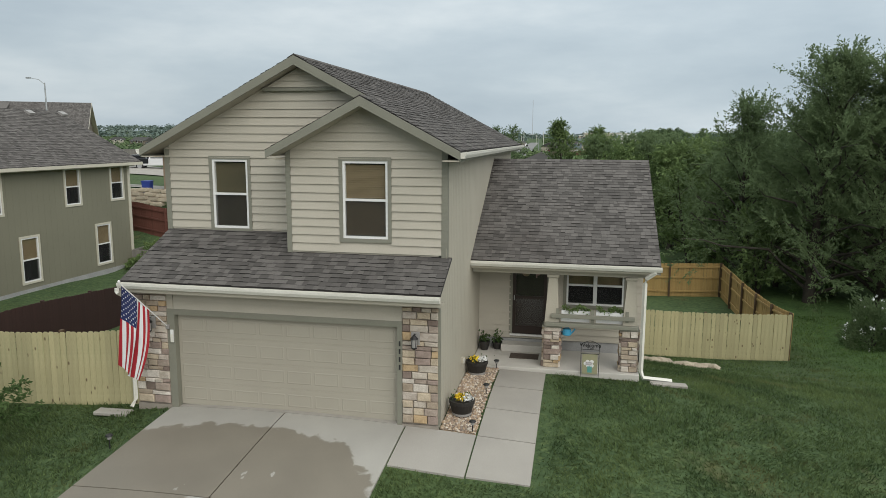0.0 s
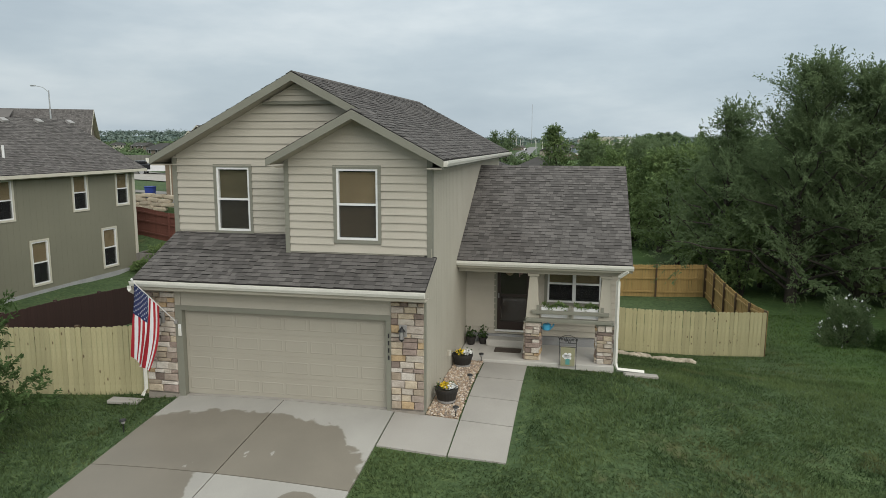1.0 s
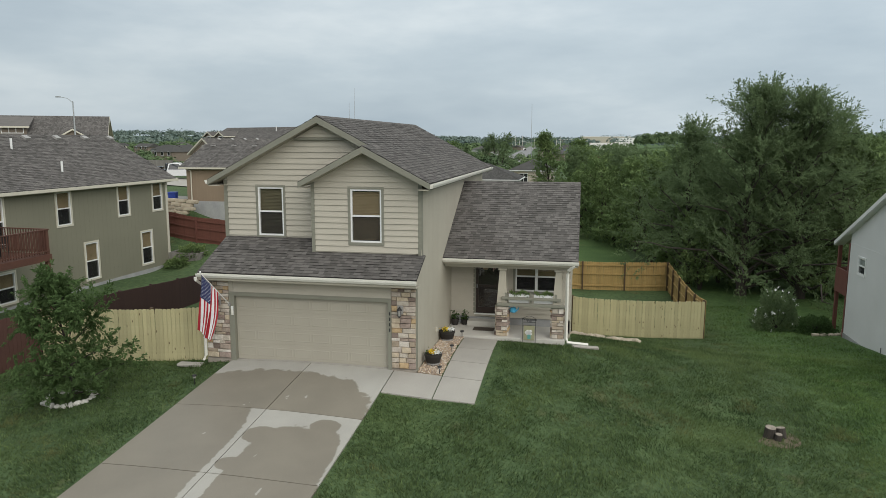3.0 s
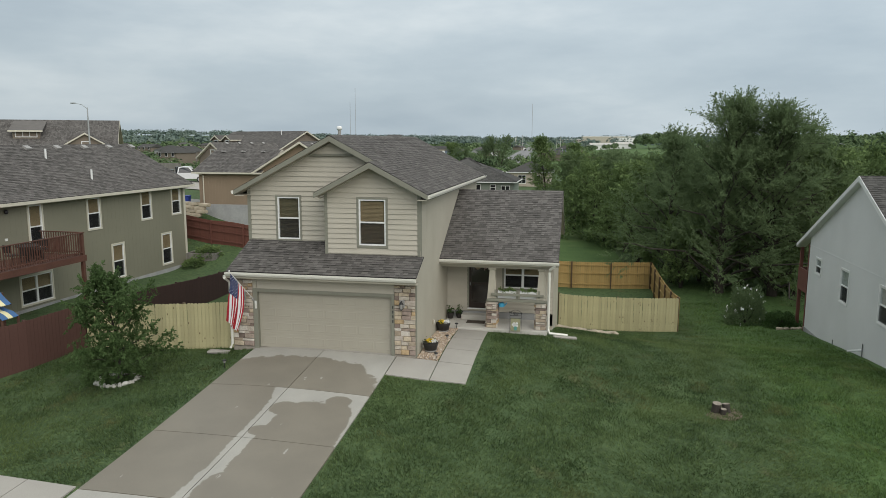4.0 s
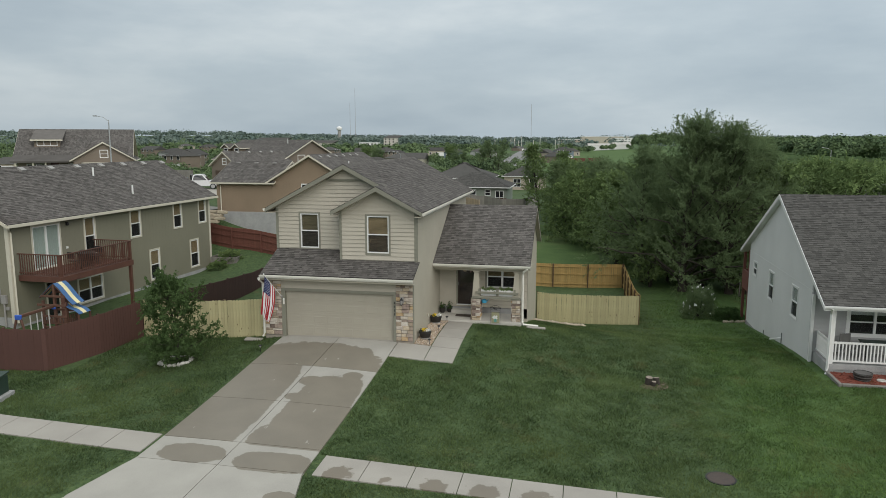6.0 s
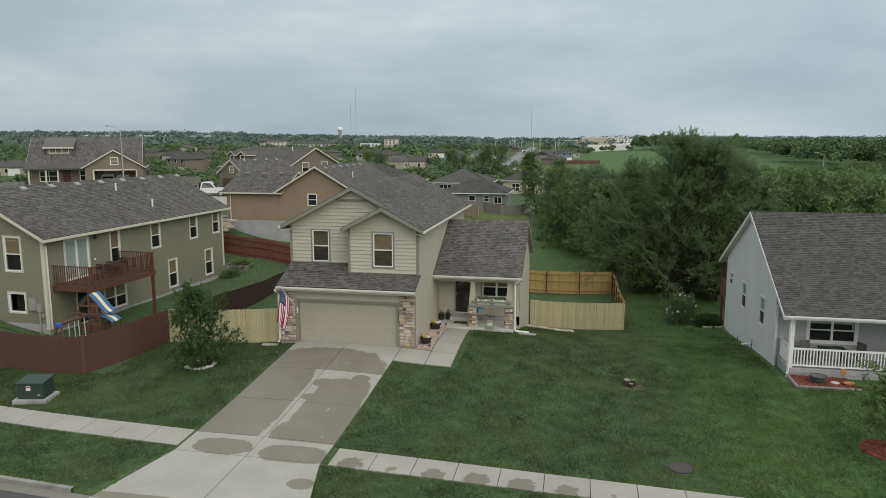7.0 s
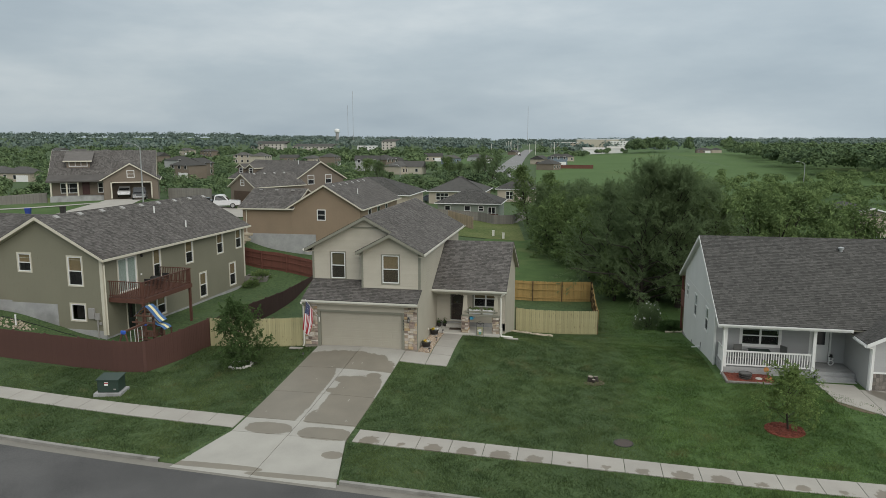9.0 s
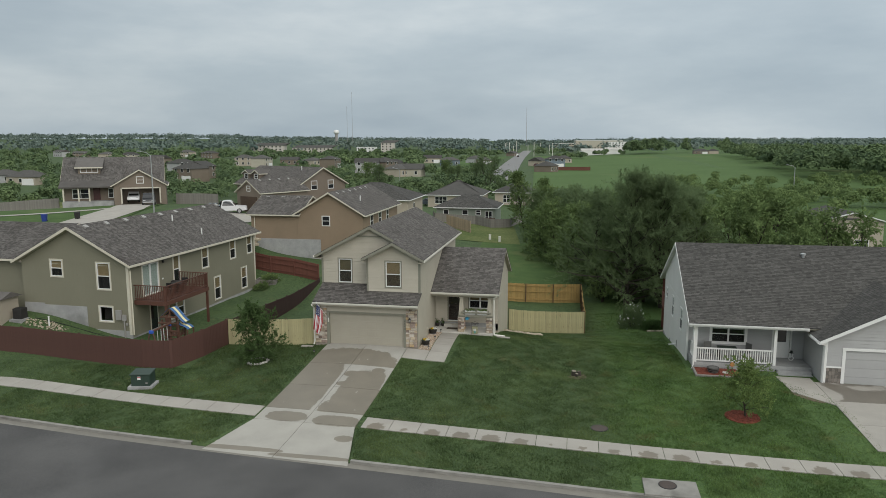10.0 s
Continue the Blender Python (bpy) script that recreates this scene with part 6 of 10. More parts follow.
part("vent_pipe", tube(bmesh.new(), [(-14.6, 38, 5.8), (-14.6, 38, 6.5)], .05, 8), WHITE, tan)
rebase(tan, (-20, 41, .5))

# taupe house with garage gable behind
taupe = thing("neighbour_house", "taupe sided house with brown shingle roof and cream trim", "house")
block(taupe, -52.7, -37.4, 67.2, 78, 1.5, 5.64, "x", .50, TAUPE, SHINGLE, CREAMTRIM, over=.42, seed=8, wins=[("r", 70.2, 71.4, 5.0, 6.3, 1), ("r", 74, 75.2, 5.0, 6.3, 1)])
block(taupe, -41.6, -36.0, 58.65, 68, 1.5, 5.12, "y", .62, TAUPE, SHINGLE, CREAMTRIM, over=.3, seed=10, wins=[("f", -39.15, -38.45, 5.35, 6.05, 1)])
part("garage_door", bbox(-40.7, -36.9, 58.55, 58.64, 2.3, 4.5), BLIND_D, taupe, "brown garage door")
for x in (-51.7, -49.1):
    block(taupe, x - .8, x + .8, 68.4, 71, 6.0, 7.35, "y", .6, TAUPE, SHINGLE, CREAMTRIM, over=.25, seed=11, plain=True, wins=[("f", x - .4, x + .4, 6.5, 7.2, 1)])
part("porch_post", bbox(-43.9, -43.7, 61, 61.2, 2, 4.6), CREAMTRIM, taupe)
part("porch_roof", prism(bmesh.new(), [(-44.2, 60.5, 4.7), (-41.5, 60.5, 4.7), (-41.5, 67.2, 5.6), (-44.2, 67.2, 5.6)], (0, 0, -.15)), SHINGLE, taupe)
for k in range(4):
    roof_vent(taupe, -38.4, 60.5 + 1.9 * k, 6.85, tilt=31)
part("vent_pipe", tube(bmesh.new(), [(-41, 71.5, 8.0), (-41, 71.5, 8.7)], .05, 8), WHITE, taupe)
rebase(taupe, (-38.8, 58.35, 2.2), -26)

# far-left house with porch, dormer and open garage
fh = thing("neighbour_house", "brown craftsman style house with dormer and open garage", "house")
block(fh, -63.6, -49.5, 51.5, 62.5, 3.0, 6.52, "x", .66, TAUPE, SHINGLE, CREAMTRIM, over=.5, seed=12, wins=[("f", -62.4, -60.2, 4.7, 5.95, 2), ("f", -57.3, -56.7, 4.7, 5.95, 1)])
block(fh, -56.4, -48.8, 49.2, 57, 3.0, 6.5, "y", .56, TAUPE, SHINGLE, CREAMTRIM, over=.35, seed=13, wins=[("f", -53.0, -52.1, 6.85, 7.7, 1), ("f", -55.2, -49.8, 3.5, 6.05, 0)])
part("dormer_wall", bbox(-61.7, -58.5, 53.4, 57, 7.3, 9.15), TAUPE, fh)
far_window(fh, side("y", 53.4, -1), -61.3, -58.9, 8.35, 8.95, cols=3, rail=False)
part("dormer_roof", prism(bmesh.new(), [(-62.1, 52.9, 9.1), (-62.1, 57, 10.42), (-62.1, 57, 10.25), (-62.1, 52.9, 8.93)], (4.0, 0, 0)), SHINGLE, fh)
part("dormer_trim", bbox(-62.12, -58.08, 52.85, 52.92, 8.92, 9.1), CREAMTRIM, fh)
# added panel: the garage's inner shade is painted as near-black
part("garage_gloom_panel", bbox(-56.2, -49.0, 55.8, 55.9, 3.5, 6.4), DARK, fh, "near-black panel giving the open garage its gloom")
for q in ((-55.4, -55.2, 49.0, 49.2, 3.9, 6.2), (-49.8, -49.6, 49.0, 49.2, 3.9, 6.2), (-55.4, -49.6, 49.0, 49.2, 6.05, 6.2)):
    part("garage_trim", bbox(*q), CREAMTRIM, fh)
part("front_door", bbox(-59.5, -58.5, 51.4, 51.5, 4.4, 6.3), mat("maroon_door", (.06, .02, .018), rough=.5), fh, "dark maroon front door")
part("porch_roof", prism(bmesh.new(), [(-64.1, 49.6, 6.42), (-56.4, 49.6, 6.42), (-56.4, 51.6, 7.1), (-64.1, 51.6, 7.1)], (0, 0, -.2)), SHINGLE, fh)
part("porch_floor", bbox(-63.7, -56.5, 49.8, 51.4, 3.3, 4.3), FOUND, fh)
for x in (-63.5, -61.4, -59.9):
    part("porch_post", bbox(x - .1, x + .1, 49.8, 50.0, 4.3, 6.35), CREAMTRIM, fh)
rebase(fh, (-57, 50.5, 3.9), 24)
fh.matrix_basis = pose(-65.5, 63.3, 2.68, 0, 0, 31) @ Matrix.Diagonal((1.055, 1.135, 1.135, 1))

# houses beyond the back gardens
sage = thing("neighbour_house", "sage green house with dark hip roof and wooden deck", "house")
block(sage, -13.6, -3.3, 79, 88, -3, 1.45, "x", .42, SAGE, SHINGLE2, WHITE, over=.45, hip=True, seed=15,
      wins=[("f", -12.3, -11.5, -.55, .95, 1), ("f", -9.0, -8.1, -.55, .95, 1), ("f", -6.6, -5.9, .2, .95, 1), ("f", -5.0, -3.9, -1.1, .8, 2)])
for q in ((-5.6, -3.2, 77.4, 79, -1.35, -1.2), (-5.6, -3.2, 77.4, 77.5, -.25, -.15), (-5.6, -5.5, 77.4, 79, -.25, -.15), (-5.6, -5.5, 77.4, 77.5, -3, -.2), (-3.3, -3.2, 77.4, 77.5, -3, -.2)):
    part("deck_timber", bbox(*q), DECKWOOD, sage)
for k in range(16):
    part("baluster", bbox(-5.5 + k * .145, -5.46 + k * .145, 77.43, 77.47, -1.2, -.2), DECKWOOD, sage)
rebase(sage, (-8.5, 83, -2))
beige = thing("neighbour_house", "beige house with dark hip roof", "house")
block(beige, -27, -13.9, 66, 77, -2.5, 3.7, "x", .40, CREAMSIDE, SHINGLE2, WHITE, over=.45, hip=True, seed=16, wins=[("f", -17.6, -15.8, 1.4, 2.8, 2), ("r", 70, 71, 1.4, 2.8, 1)])
rebase(beige, (-20, 71, -2)).location.x -= 1.75
hip2 = thing("neighbour_house", "cream house with a dark hip roof and white porch posts", "house")
block(hip2, -22.5, -10.5, 114, 127, -3, .9, "x", .42, CREAMSIDE, SHINGLE2, WHITE, over=.5, hip=True, seed=17, plain=True, wins=[("f", -20.8, -18.2, -1.0, .4, 3), ("f", -16, -14.8, -2, .4, 1)])
rebase(hip2, (-16, 120, -2))
hip3 = thing("neighbour_house", "small cream house with a dark hip roof", "house")
block(hip3, -8.5, 0, 124, 134, -3, .9, "y", .45, CREAMSIDE, SHINGLE2, WHITE, over=.5, hip=True, seed=18, plain=True, wins=[("f", -6.5, -5, -1.4, .2, 2), ("f", -3, -2, -1.4, .2, 1)])
rebase(hip3, (-4, 129, -2))
putty = thing("neighbour_house", "putty grey house with a boxed chimney on its gable", "house")
block(putty, 47.9, 56.2, 69, 80, -3.5, 3.0, "y", .29, CREAMSIDE, SHINGLE2, WHITE, over=.4, seed=19, plain=True, wins=[("f", 52.5, 54.3, -.8, .2, 2)])
part("chimney_box", bbox(50.8, 52.5, 68.4, 69, .35, 3.2), CREAMSIDE, putty)
part("chimney_cap", bbox(50.7, 52.6, 68.3, 69, 3.2, 3.4), SHINGLE2, putty)
rebase(putty, (52, 74, -2.5))
putty.location += Vector((-2.4, 0, -1.7))

# ---- trees ----
def unit(v):
    return v / np.maximum(np.linalg.norm(v, axis=-1, keepdims=True), 1e-9)


def leaf_mesh(name, P, D, size, material, parent, rg, aspect=0.5, out=None, loose=.38):
    """Leaves as bent diamonds at the points P along the ways D; out: where their upper faces look, as leaves turn to the light."""
    n = len(P)
    D = unit(D + rg.normal(0, loose * .9, (n, 3)))
    face = rg.normal(0, 1, (n, 3)) if out is None else unit(out) + rg.normal(0, loose, (n, 3))
    S = unit(np.cross(D, face))
    N = np.cross(S, D)
    L = size * rg.uniform(.6, 1.35, (n, 1))
    w = L * aspect * .5
    V = np.stack([P, P + D * L * .45 + S * w + N * L * .08, P + D * L - N * L * .12, P + D * L * .45 - S * w + N * L * .08], 1).reshape(-1, 3)
    F = np.arange(4 * n).reshape(n, 4)
    return quads(name, V, F, material, parent)


def make_tree(name, seed, height, spread, trunk_r, material, label, category="tree", limbs=26, secs=7, twigs=6, leaves=9, leaf=0.24, low=0.22, droop=0.25, top_sharp=1.0, twig_len=.9, group="", stems=1, wind=0.0, sway=.10, spray=0.0, rise=0.0, aspect=.5):
    rg = np.random.default_rng(seed)
    t = thing(name, label, category, group=group)
    bm = bmesh.new()
    P, D = [], []
    for stem in range(stems):
        lean = rg.normal(0, sway if stems == 1 else .22, 2)
        k = np.linspace(0, 1, 8)
        path = np.stack([lean[0] * height * k ** 1.3 + .12 * np.sin(k * 5 + seed) + (0 if stems == 1 else rg.uniform(-.15, .15)), lean[1] * height * k ** 1.3 + .12 * np.cos(k * 4 + seed), -.25 + (height * .93 + .25) * k], -1)
        tube(bm, [tuple(p) for p in path], [trunk_r * (1 - .93 * q) * (1.35 if q == 0 else 1) + .012 for q in k], 9)
        for i in range(limbs // stems):
            f = low + (0.97 - low) * ((i + rg.uniform(0, .9)) / (limbs // stems))
            base = np.array([np.interp(f, k, path[:, c]) for c in range(3)])
            az = i * 2.4 + rg.uniform(-.5, .5) + stem
            g = (f - low) / (1 - low)
            prof = (np.sin(np.pi * min(1, .18 + .82 * g) ** .8) ** .7 * .85 + .12) if top_sharp < 1.5 else (1 - g) ** .8 + .1
            ln = spread * prof * rg.uniform(.7 - .15 * spray, 1.2 + .2 * spray)
            el = np.radians(12 + rise + (58 - rise * .5) * g + rg.uniform(-12, 12))
            d0 = np.array([np.cos(az) * np.cos(el), np.sin(az) * np.cos(el), np.sin(el)])
            q = np.linspace(0, 1, 6)
            lp = base + d0 * ln * q[:, None] + np.array([0, 0, 1.0]) * (ln * (.18 * q - droop * 1.2 * q ** 2.2))[:, None] + rg.normal(0, .05 * ln, (6, 3)) * q[:, None] + np.array([wind, 0, 0]) * ln * (q ** 2)[:, None]
            r0 = max(.014, trunk_r * .42 * (1 - .75 * f))
            tube(bm, [tuple(p) for p in lp], [r0 * (1 - .9 * x) + .004 for x in q], 5, cap=False)
            for s in range(secs):
                a = .22 + .78 * (s + rg.uniform(0, .95)) / secs
                sb = np.array([np.interp(a, q, lp[:, c]) for c in range(3)])
                sd = unit(d0 * .7 + rg.normal(0, .65, 3) + np.array([0, 0, .15]))
                sl = ln * .36 * (1.15 - .5 * a) + .25
                for w_ in range(twigs):
                    b = (w_ + rg.uniform(.1, 1)) / twigs
                    tb = sb + sd * sl * b - np.array([0, 0, droop * .35 * sl * b * b])
                    td = unit(sd * (.6 + spray) + rg.normal(0, .6 - .2 * spray, 3) + np.array([wind, 0, .3 * spray - droop * .7 * (1 - spray)]))
                    tl = twig_len * rg.uniform(.5, 1.1)
                    u = np.sort(rg.uniform(0, 1, leaves))[:, None]
                    P.append(tb + td * tl * u + np.array([0, 0, -1.0]) * droop * .5 * tl * u ** 2 + rg.normal(0, .06 * twig_len * (1 - .55 * spray), (leaves, 3)))
                    D.append(np.repeat(unit(td + np.array([0, 0, -.25]))[None], leaves, 0))
    part("trunk", bm, BARK, t, "rough grey-brown trunk and limbs")
    P, D = np.concatenate(P), np.concatenate(D)
    out = unit(P - np.array([P[:, 0].mean(), P[:, 1].mean(), height * .42])) * .6 + np.array([0, 0, .85])
    leaf_mesh("crown", P, D, leaf, material, t, rg, aspect, out=out)
    return t


def set_at(t, x, y, s=1.0, turn=0.0, dz=0.0):
    t.matrix_basis = pose(x, y, g1(x, y) + dz, 0, 0, turn) @ Matrix.Diagonal((s, s, s, 1))
    return t


def plant(src, x, y, s=1.0, turn=0.0):
    c = copy_thing(src, Matrix.Identity(4))
    return set_at(c, x, y, s, turn)


elm_a = make_tree("elm_tree", 3, 12.1, 6.2, .26, LEAF_ELM, "tall dark green elm with feathery drooping sprays", limbs=60, secs=9, twigs=6, leaves=19, leaf=.15, aspect=.40, twig_len=1.35, spray=.8, rise=8, low=.04, droop=.28, top_sharp=2, wind=.10, sway=.02, group="trees of the wood")
set_at(elm_a, 15.2, 25.2)
elm_b = make_tree("elm_tree", 8, 11.6, 5.9, .25, LEAF_ELM, "tall dark green elm with feathery drooping sprays", limbs=60, secs=9, twigs=6, leaves=19, leaf=.15, aspect=.40, twig_len=1.35, spray=.8, rise=8, low=.04, droop=.28, top_sharp=2, wind=.14, sway=.02, group="trees of the wood")
set_at(elm_b, 18.2, 24.4)
elm_c = make_tree("elm_tree", 9, 12.8, 5.8, .25, LEAF_ELM, "tall dark green elm within the wood", limbs=44, secs=8, twigs=6, leaves=9, leaf=.19, twig_len=1.3, spray=.7, rise=14, low=.08, droop=.28, top_sharp=2, wind=.12, sway=.03, group="trees of the wood")
set_at(elm_c, 17.0, 31, .84)
hedge_a = make_tree("hedgerow_tree", 11, 9.2, 4.0, .16, LEAF_MID, "leafy mid-green hedgerow tree", limbs=30, secs=7, twigs=6, leaves=7, leaf=.32, aspect=.46, low=.06, droop=.18, stems=3, group="trees of the wood")
set_at(hedge_a, 10.4, 43.0, .84)
hedge_b = make_tree("hedgerow_tree", 12, 10.0, 4.4, .18, LEAF_ELM, "dark green hedgerow tree", limbs=30, secs=7, twigs=6, leaves=7, leaf=.32, aspect=.46, low=.05, droop=.22, stems=2, group="trees of the wood")
set_at(hedge_b, 12.6, 34.0, .72)
hedge_c = make_tree("hedgerow_tree", 14, 8.2, 3.8, .14, LEAF_MID, "bushy mid-green hedgerow tree", limbs=26, secs=7, twigs=6, leaves=7, leaf=.32, aspect=.46, low=.03, droop=.12, stems=3, group="trees of the wood")
set_at(hedge_c, 12.2, 31.8, .72)
tall_l = make_tree("cottonwood_tree", 15, 11.5, 3.2, .2, LEAF_MID, "slender mid-green tree at the wood's end", limbs=30, secs=7, twigs=6, leaves=7, leaf=.32, aspect=.46, low=.12, droop=.1, group="trees of the wood")
set_at(tall_l, 1.8, 76, .82)
WOOD = [(elm_c, 12.6, 28.6, .82), (elm_c, 20.9, 26.2, .80), (hedge_a, 22.5, 28.5, .98), (hedge_c, 26.5, 30, 1.05), (hedge_a, 31, 33, .88), (hedge_b, 20, 38, .95), (hedge_a, 15.5, 43, .86), (hedge_c, 7.6, 50, .88), (hedge_b, 6.4, 58, .80), (hedge_a, 4.6, 65, .84),
        (tall_l, 5.5, 72, .76), (hedge_b, 10.5, 54, .82), (hedge_a, 13, 49, .84), (hedge_b, 18.5, 48, .9), (hedge_b, 10, 64, .80), (hedge_a, 16, 58, .86), (hedge_b, 24, 47, .95), (hedge_a, 23, 56, .92), (hedge_a, 31, 43, .95),
        (hedge_c, 36.5, 39, .7), (hedge_a, 33, 52, .95), (hedge_c, 38, 48, .62), (hedge_c, 34.5, 28, 1.0), (hedge_c, 30, 25.5, .85),
        (hedge_a, 28, 64, .9), (hedge_b, 18, 68, .82), (hedge_a, 36, 68, .9), (hedge_c, 11.0, 37.5, .78), (hedge_c, 19.4, 24.0, .45), (hedge_c, 13.0, 26.4, .55), (hedge_c, 16.9, 26.8, .5), (hedge_c, 21.5, 25.2, .52), (hedge_c, 14.6, 29.2, .5), (hedge_c, 23.5, 25.0, .55), (hedge_c, 8.6, 46, .7), (hedge_c, 5.8, 54.5, .66), (hedge_b, -14.8, 162, 1.0), (hedge_b, -18.5, 168, .8), (hedge_a, -31, 188, .9), (hedge_b, -27, 176, .7), (hedge_b, -44, 150, .8), (hedge_a, -52, 160, .9)]
for i, (src, x, y, s) in enumerate(WOOD):
    plant(src, x, y, s, (i * 77) % 360)

# young tree on the lawn with a ring of pale stones
lawn_tree = make_tree("young_tree", 31, 3.75, 1.62, .05, LEAF_LT, "young broad-leaved tree with dense dark leaves", limbs=26, secs=7, twigs=6, leaves=18, leaf=.115, low=.08, droop=.15, twig_len=.42)
set_at(lawn_tree, -8.55, -2.95, .92)
maple = make_tree("young_maple", 33, 2.8, 1.5, .045, LEAF_OLV, "young maple with light olive-green leaves", limbs=20, secs=6, twigs=5, leaves=12, leaf=.125, low=.22, droop=.05, twig_len=.42)
set_at(maple, 18.7, -6.3, .88)


def ring_stones(name, x, y, r, label, n=22, flat=1.0, material=None):
    t = thing(name, label, "edging", (x, y, g1(x, y)))
    rg = random.Random(int(x * 10))
    for k in range(n):
        a = k * 2 * math.pi / n
        s = rg.uniform(.07, .12)
        bm = bmesh.new()
        bmesh.ops.create_icosphere(bm, subdivisions=1, radius=1, matrix=pose(math.cos(a) * r, math.sin(a) * r * flat, .03, rg.uniform(0, 90), 0, rg.uniform(0, 360)) @ Matrix.Diagonal((s * 1.3, s, s * .7, 1)))
        part("stone", bm, material or CHALK, t)
    return t


CHALK = mat("white_limestone", (.52, .50, .46), (.36, .35, .32), rough=.9, scale=6, fine=30, bump=.6, by_piece=.15)
ring_stones("stone_ring", -8.55, -2.95, .62, "ring of pale stones round a young tree")
mulch = thing("mulch_ring", "round bed of red bark mulch under a young maple", "mulch", (18.7, -6.3, g1(18.7, -6.3)))
bm = bmesh.new()
rg_ = random.Random(4)
for k in range(420):
    a, r = rg_.uniform(0, 6.28), .78 * math.sqrt(rg_.random())
    m = pose(math.cos(a) * r, math.sin(a) * r, .03 + .05 * (1 - r / .8), rg_.uniform(-25, 25), rg_.uniform(-25, 25), rg_.uniform(0, 360))
    box(bm, -.06, .06, -.022, .022, -.012, .012, m)
tagged(part("mulch_chips", bm, MULCH, mulch), kind="stuff")
part("mulch_bed", lathe(bmesh.new(), [(.86, -.05), (.84, .015), (.5, .05), (.05, .07)], 28), MULCH, mulch)

# shrubs beside the grey house


def shrub(name, x, y, r, h, label, material, n, leaf=.1, flowers=None, seed=1, nf=120):
    rg = np.random.default_rng(seed)
    t = thing(name, label, "shrub", (x, y, g1(x, y)))
    d = unit(rg.normal(0, 1, (n, 3)))
    d[:, 2] = np.abs(d[:, 2]) * .95 - .05
    k = rg.uniform(.45, 1, (n, 1)) ** .5
    lump = 1 + .22 * np.sin(d[:, :1] * 7 + seed) * np.cos(d[:, 1:2] * 6) + .12 * np.sin(d[:, 2:] * 11)
    P = d * k * lump * np.array([r, r, h])
    bm = bmesh.new()
    for a in range(9):
        e = d[a] * np.array([r, r, h]) * .8
        tube(bm, [(0, 0, -.05), tuple(e * .5 + np.array([0, 0, .1])), tuple(e)], [.03, .02, .006], 5)
    part("branch_cluster", bm, BARK, t)
    leaf_mesh("foliage", P, unit(d + np.array([0, 0, .3])), leaf, material, t, rg, out=d + np.array([0, 0, .5]))
    if flowers:
        e = unit(rg.normal(0, 1, (nf, 3)))
        e[:, 2] = np.abs(e[:, 2])
        Q = e * np.array([r, r, h]) * rg.uniform(.95, 1.06, (nf, 1))
        leaf_mesh("blossom", np.repeat(Q, 5, 0) + rg.normal(0, .03, (nf * 5, 3)), rg.normal(0, 1, (nf * 5, 3)), .07, flowers, t, rg, aspect=.9)
    return t


PETAL = mat("white_petals", (.75, .75, .72), (.66, .66, .64), rough=.7, bump=0)
YELLOW = mat("yellow_petals", (.75, .55, .03), (.65, .45, .02), rough=.7, bump=0)
LEAF_SHRUB = leaf_mat("shrub_leaves", (.095, .155, .055), (.055, .095, .034))
shrub("rose_of_sharon_bush", 15.1, 16.6, 1.05, 2.0, "tall dark green bush with white blossoms", LEAF_ELM, 5200, .12, PETAL, seed=5, nf=48)
shrub("round_shrub", 16.5, 15.4, .85, .75, "low rounded bright green shrub", LEAF_SHRUB, 3600, .10, seed=6)
shrub("round_shrub", 17.0, 16.3, .6, .6, "low rounded bright green shrub", LEAF_SHRUB, 2000, .10, seed=7)
shrub("weedy_shrub", -17.9, 19.7, .9, .7, "sprawling green garden plants by a raised bed", LEAF_MID, 1800, .14, seed=8)
shrub("weedy_shrub", -18.2, 18.5, .7, .5, "sprawling green garden plants by a raised bed", LEAF_MID, 1200, .14, seed=9)
edge = thing("stone_edging", "rough limestone edging round a shrub bed", "edging", (16.3, 14.7, g1(16.3, 14.7)))
rg_ = random.Random(9)
for k in range(6, 14):
    a = math.pi * (1.05 + .95 * k / 13)
    x, y = math.cos(a) * 1.5, .8 + math.sin(a) * 1.0
    bm = bevel(bbox(-.16, .16, -.10, .10, -.08, .14, pose(x, y, .0, rg_.uniform(-8, 8), rg_.uniform(-8, 8), math.degrees(a) + 90 + rg_.uniform(-15, 15))), .03)
    part("stone", bm, LIMESTONE, edge)

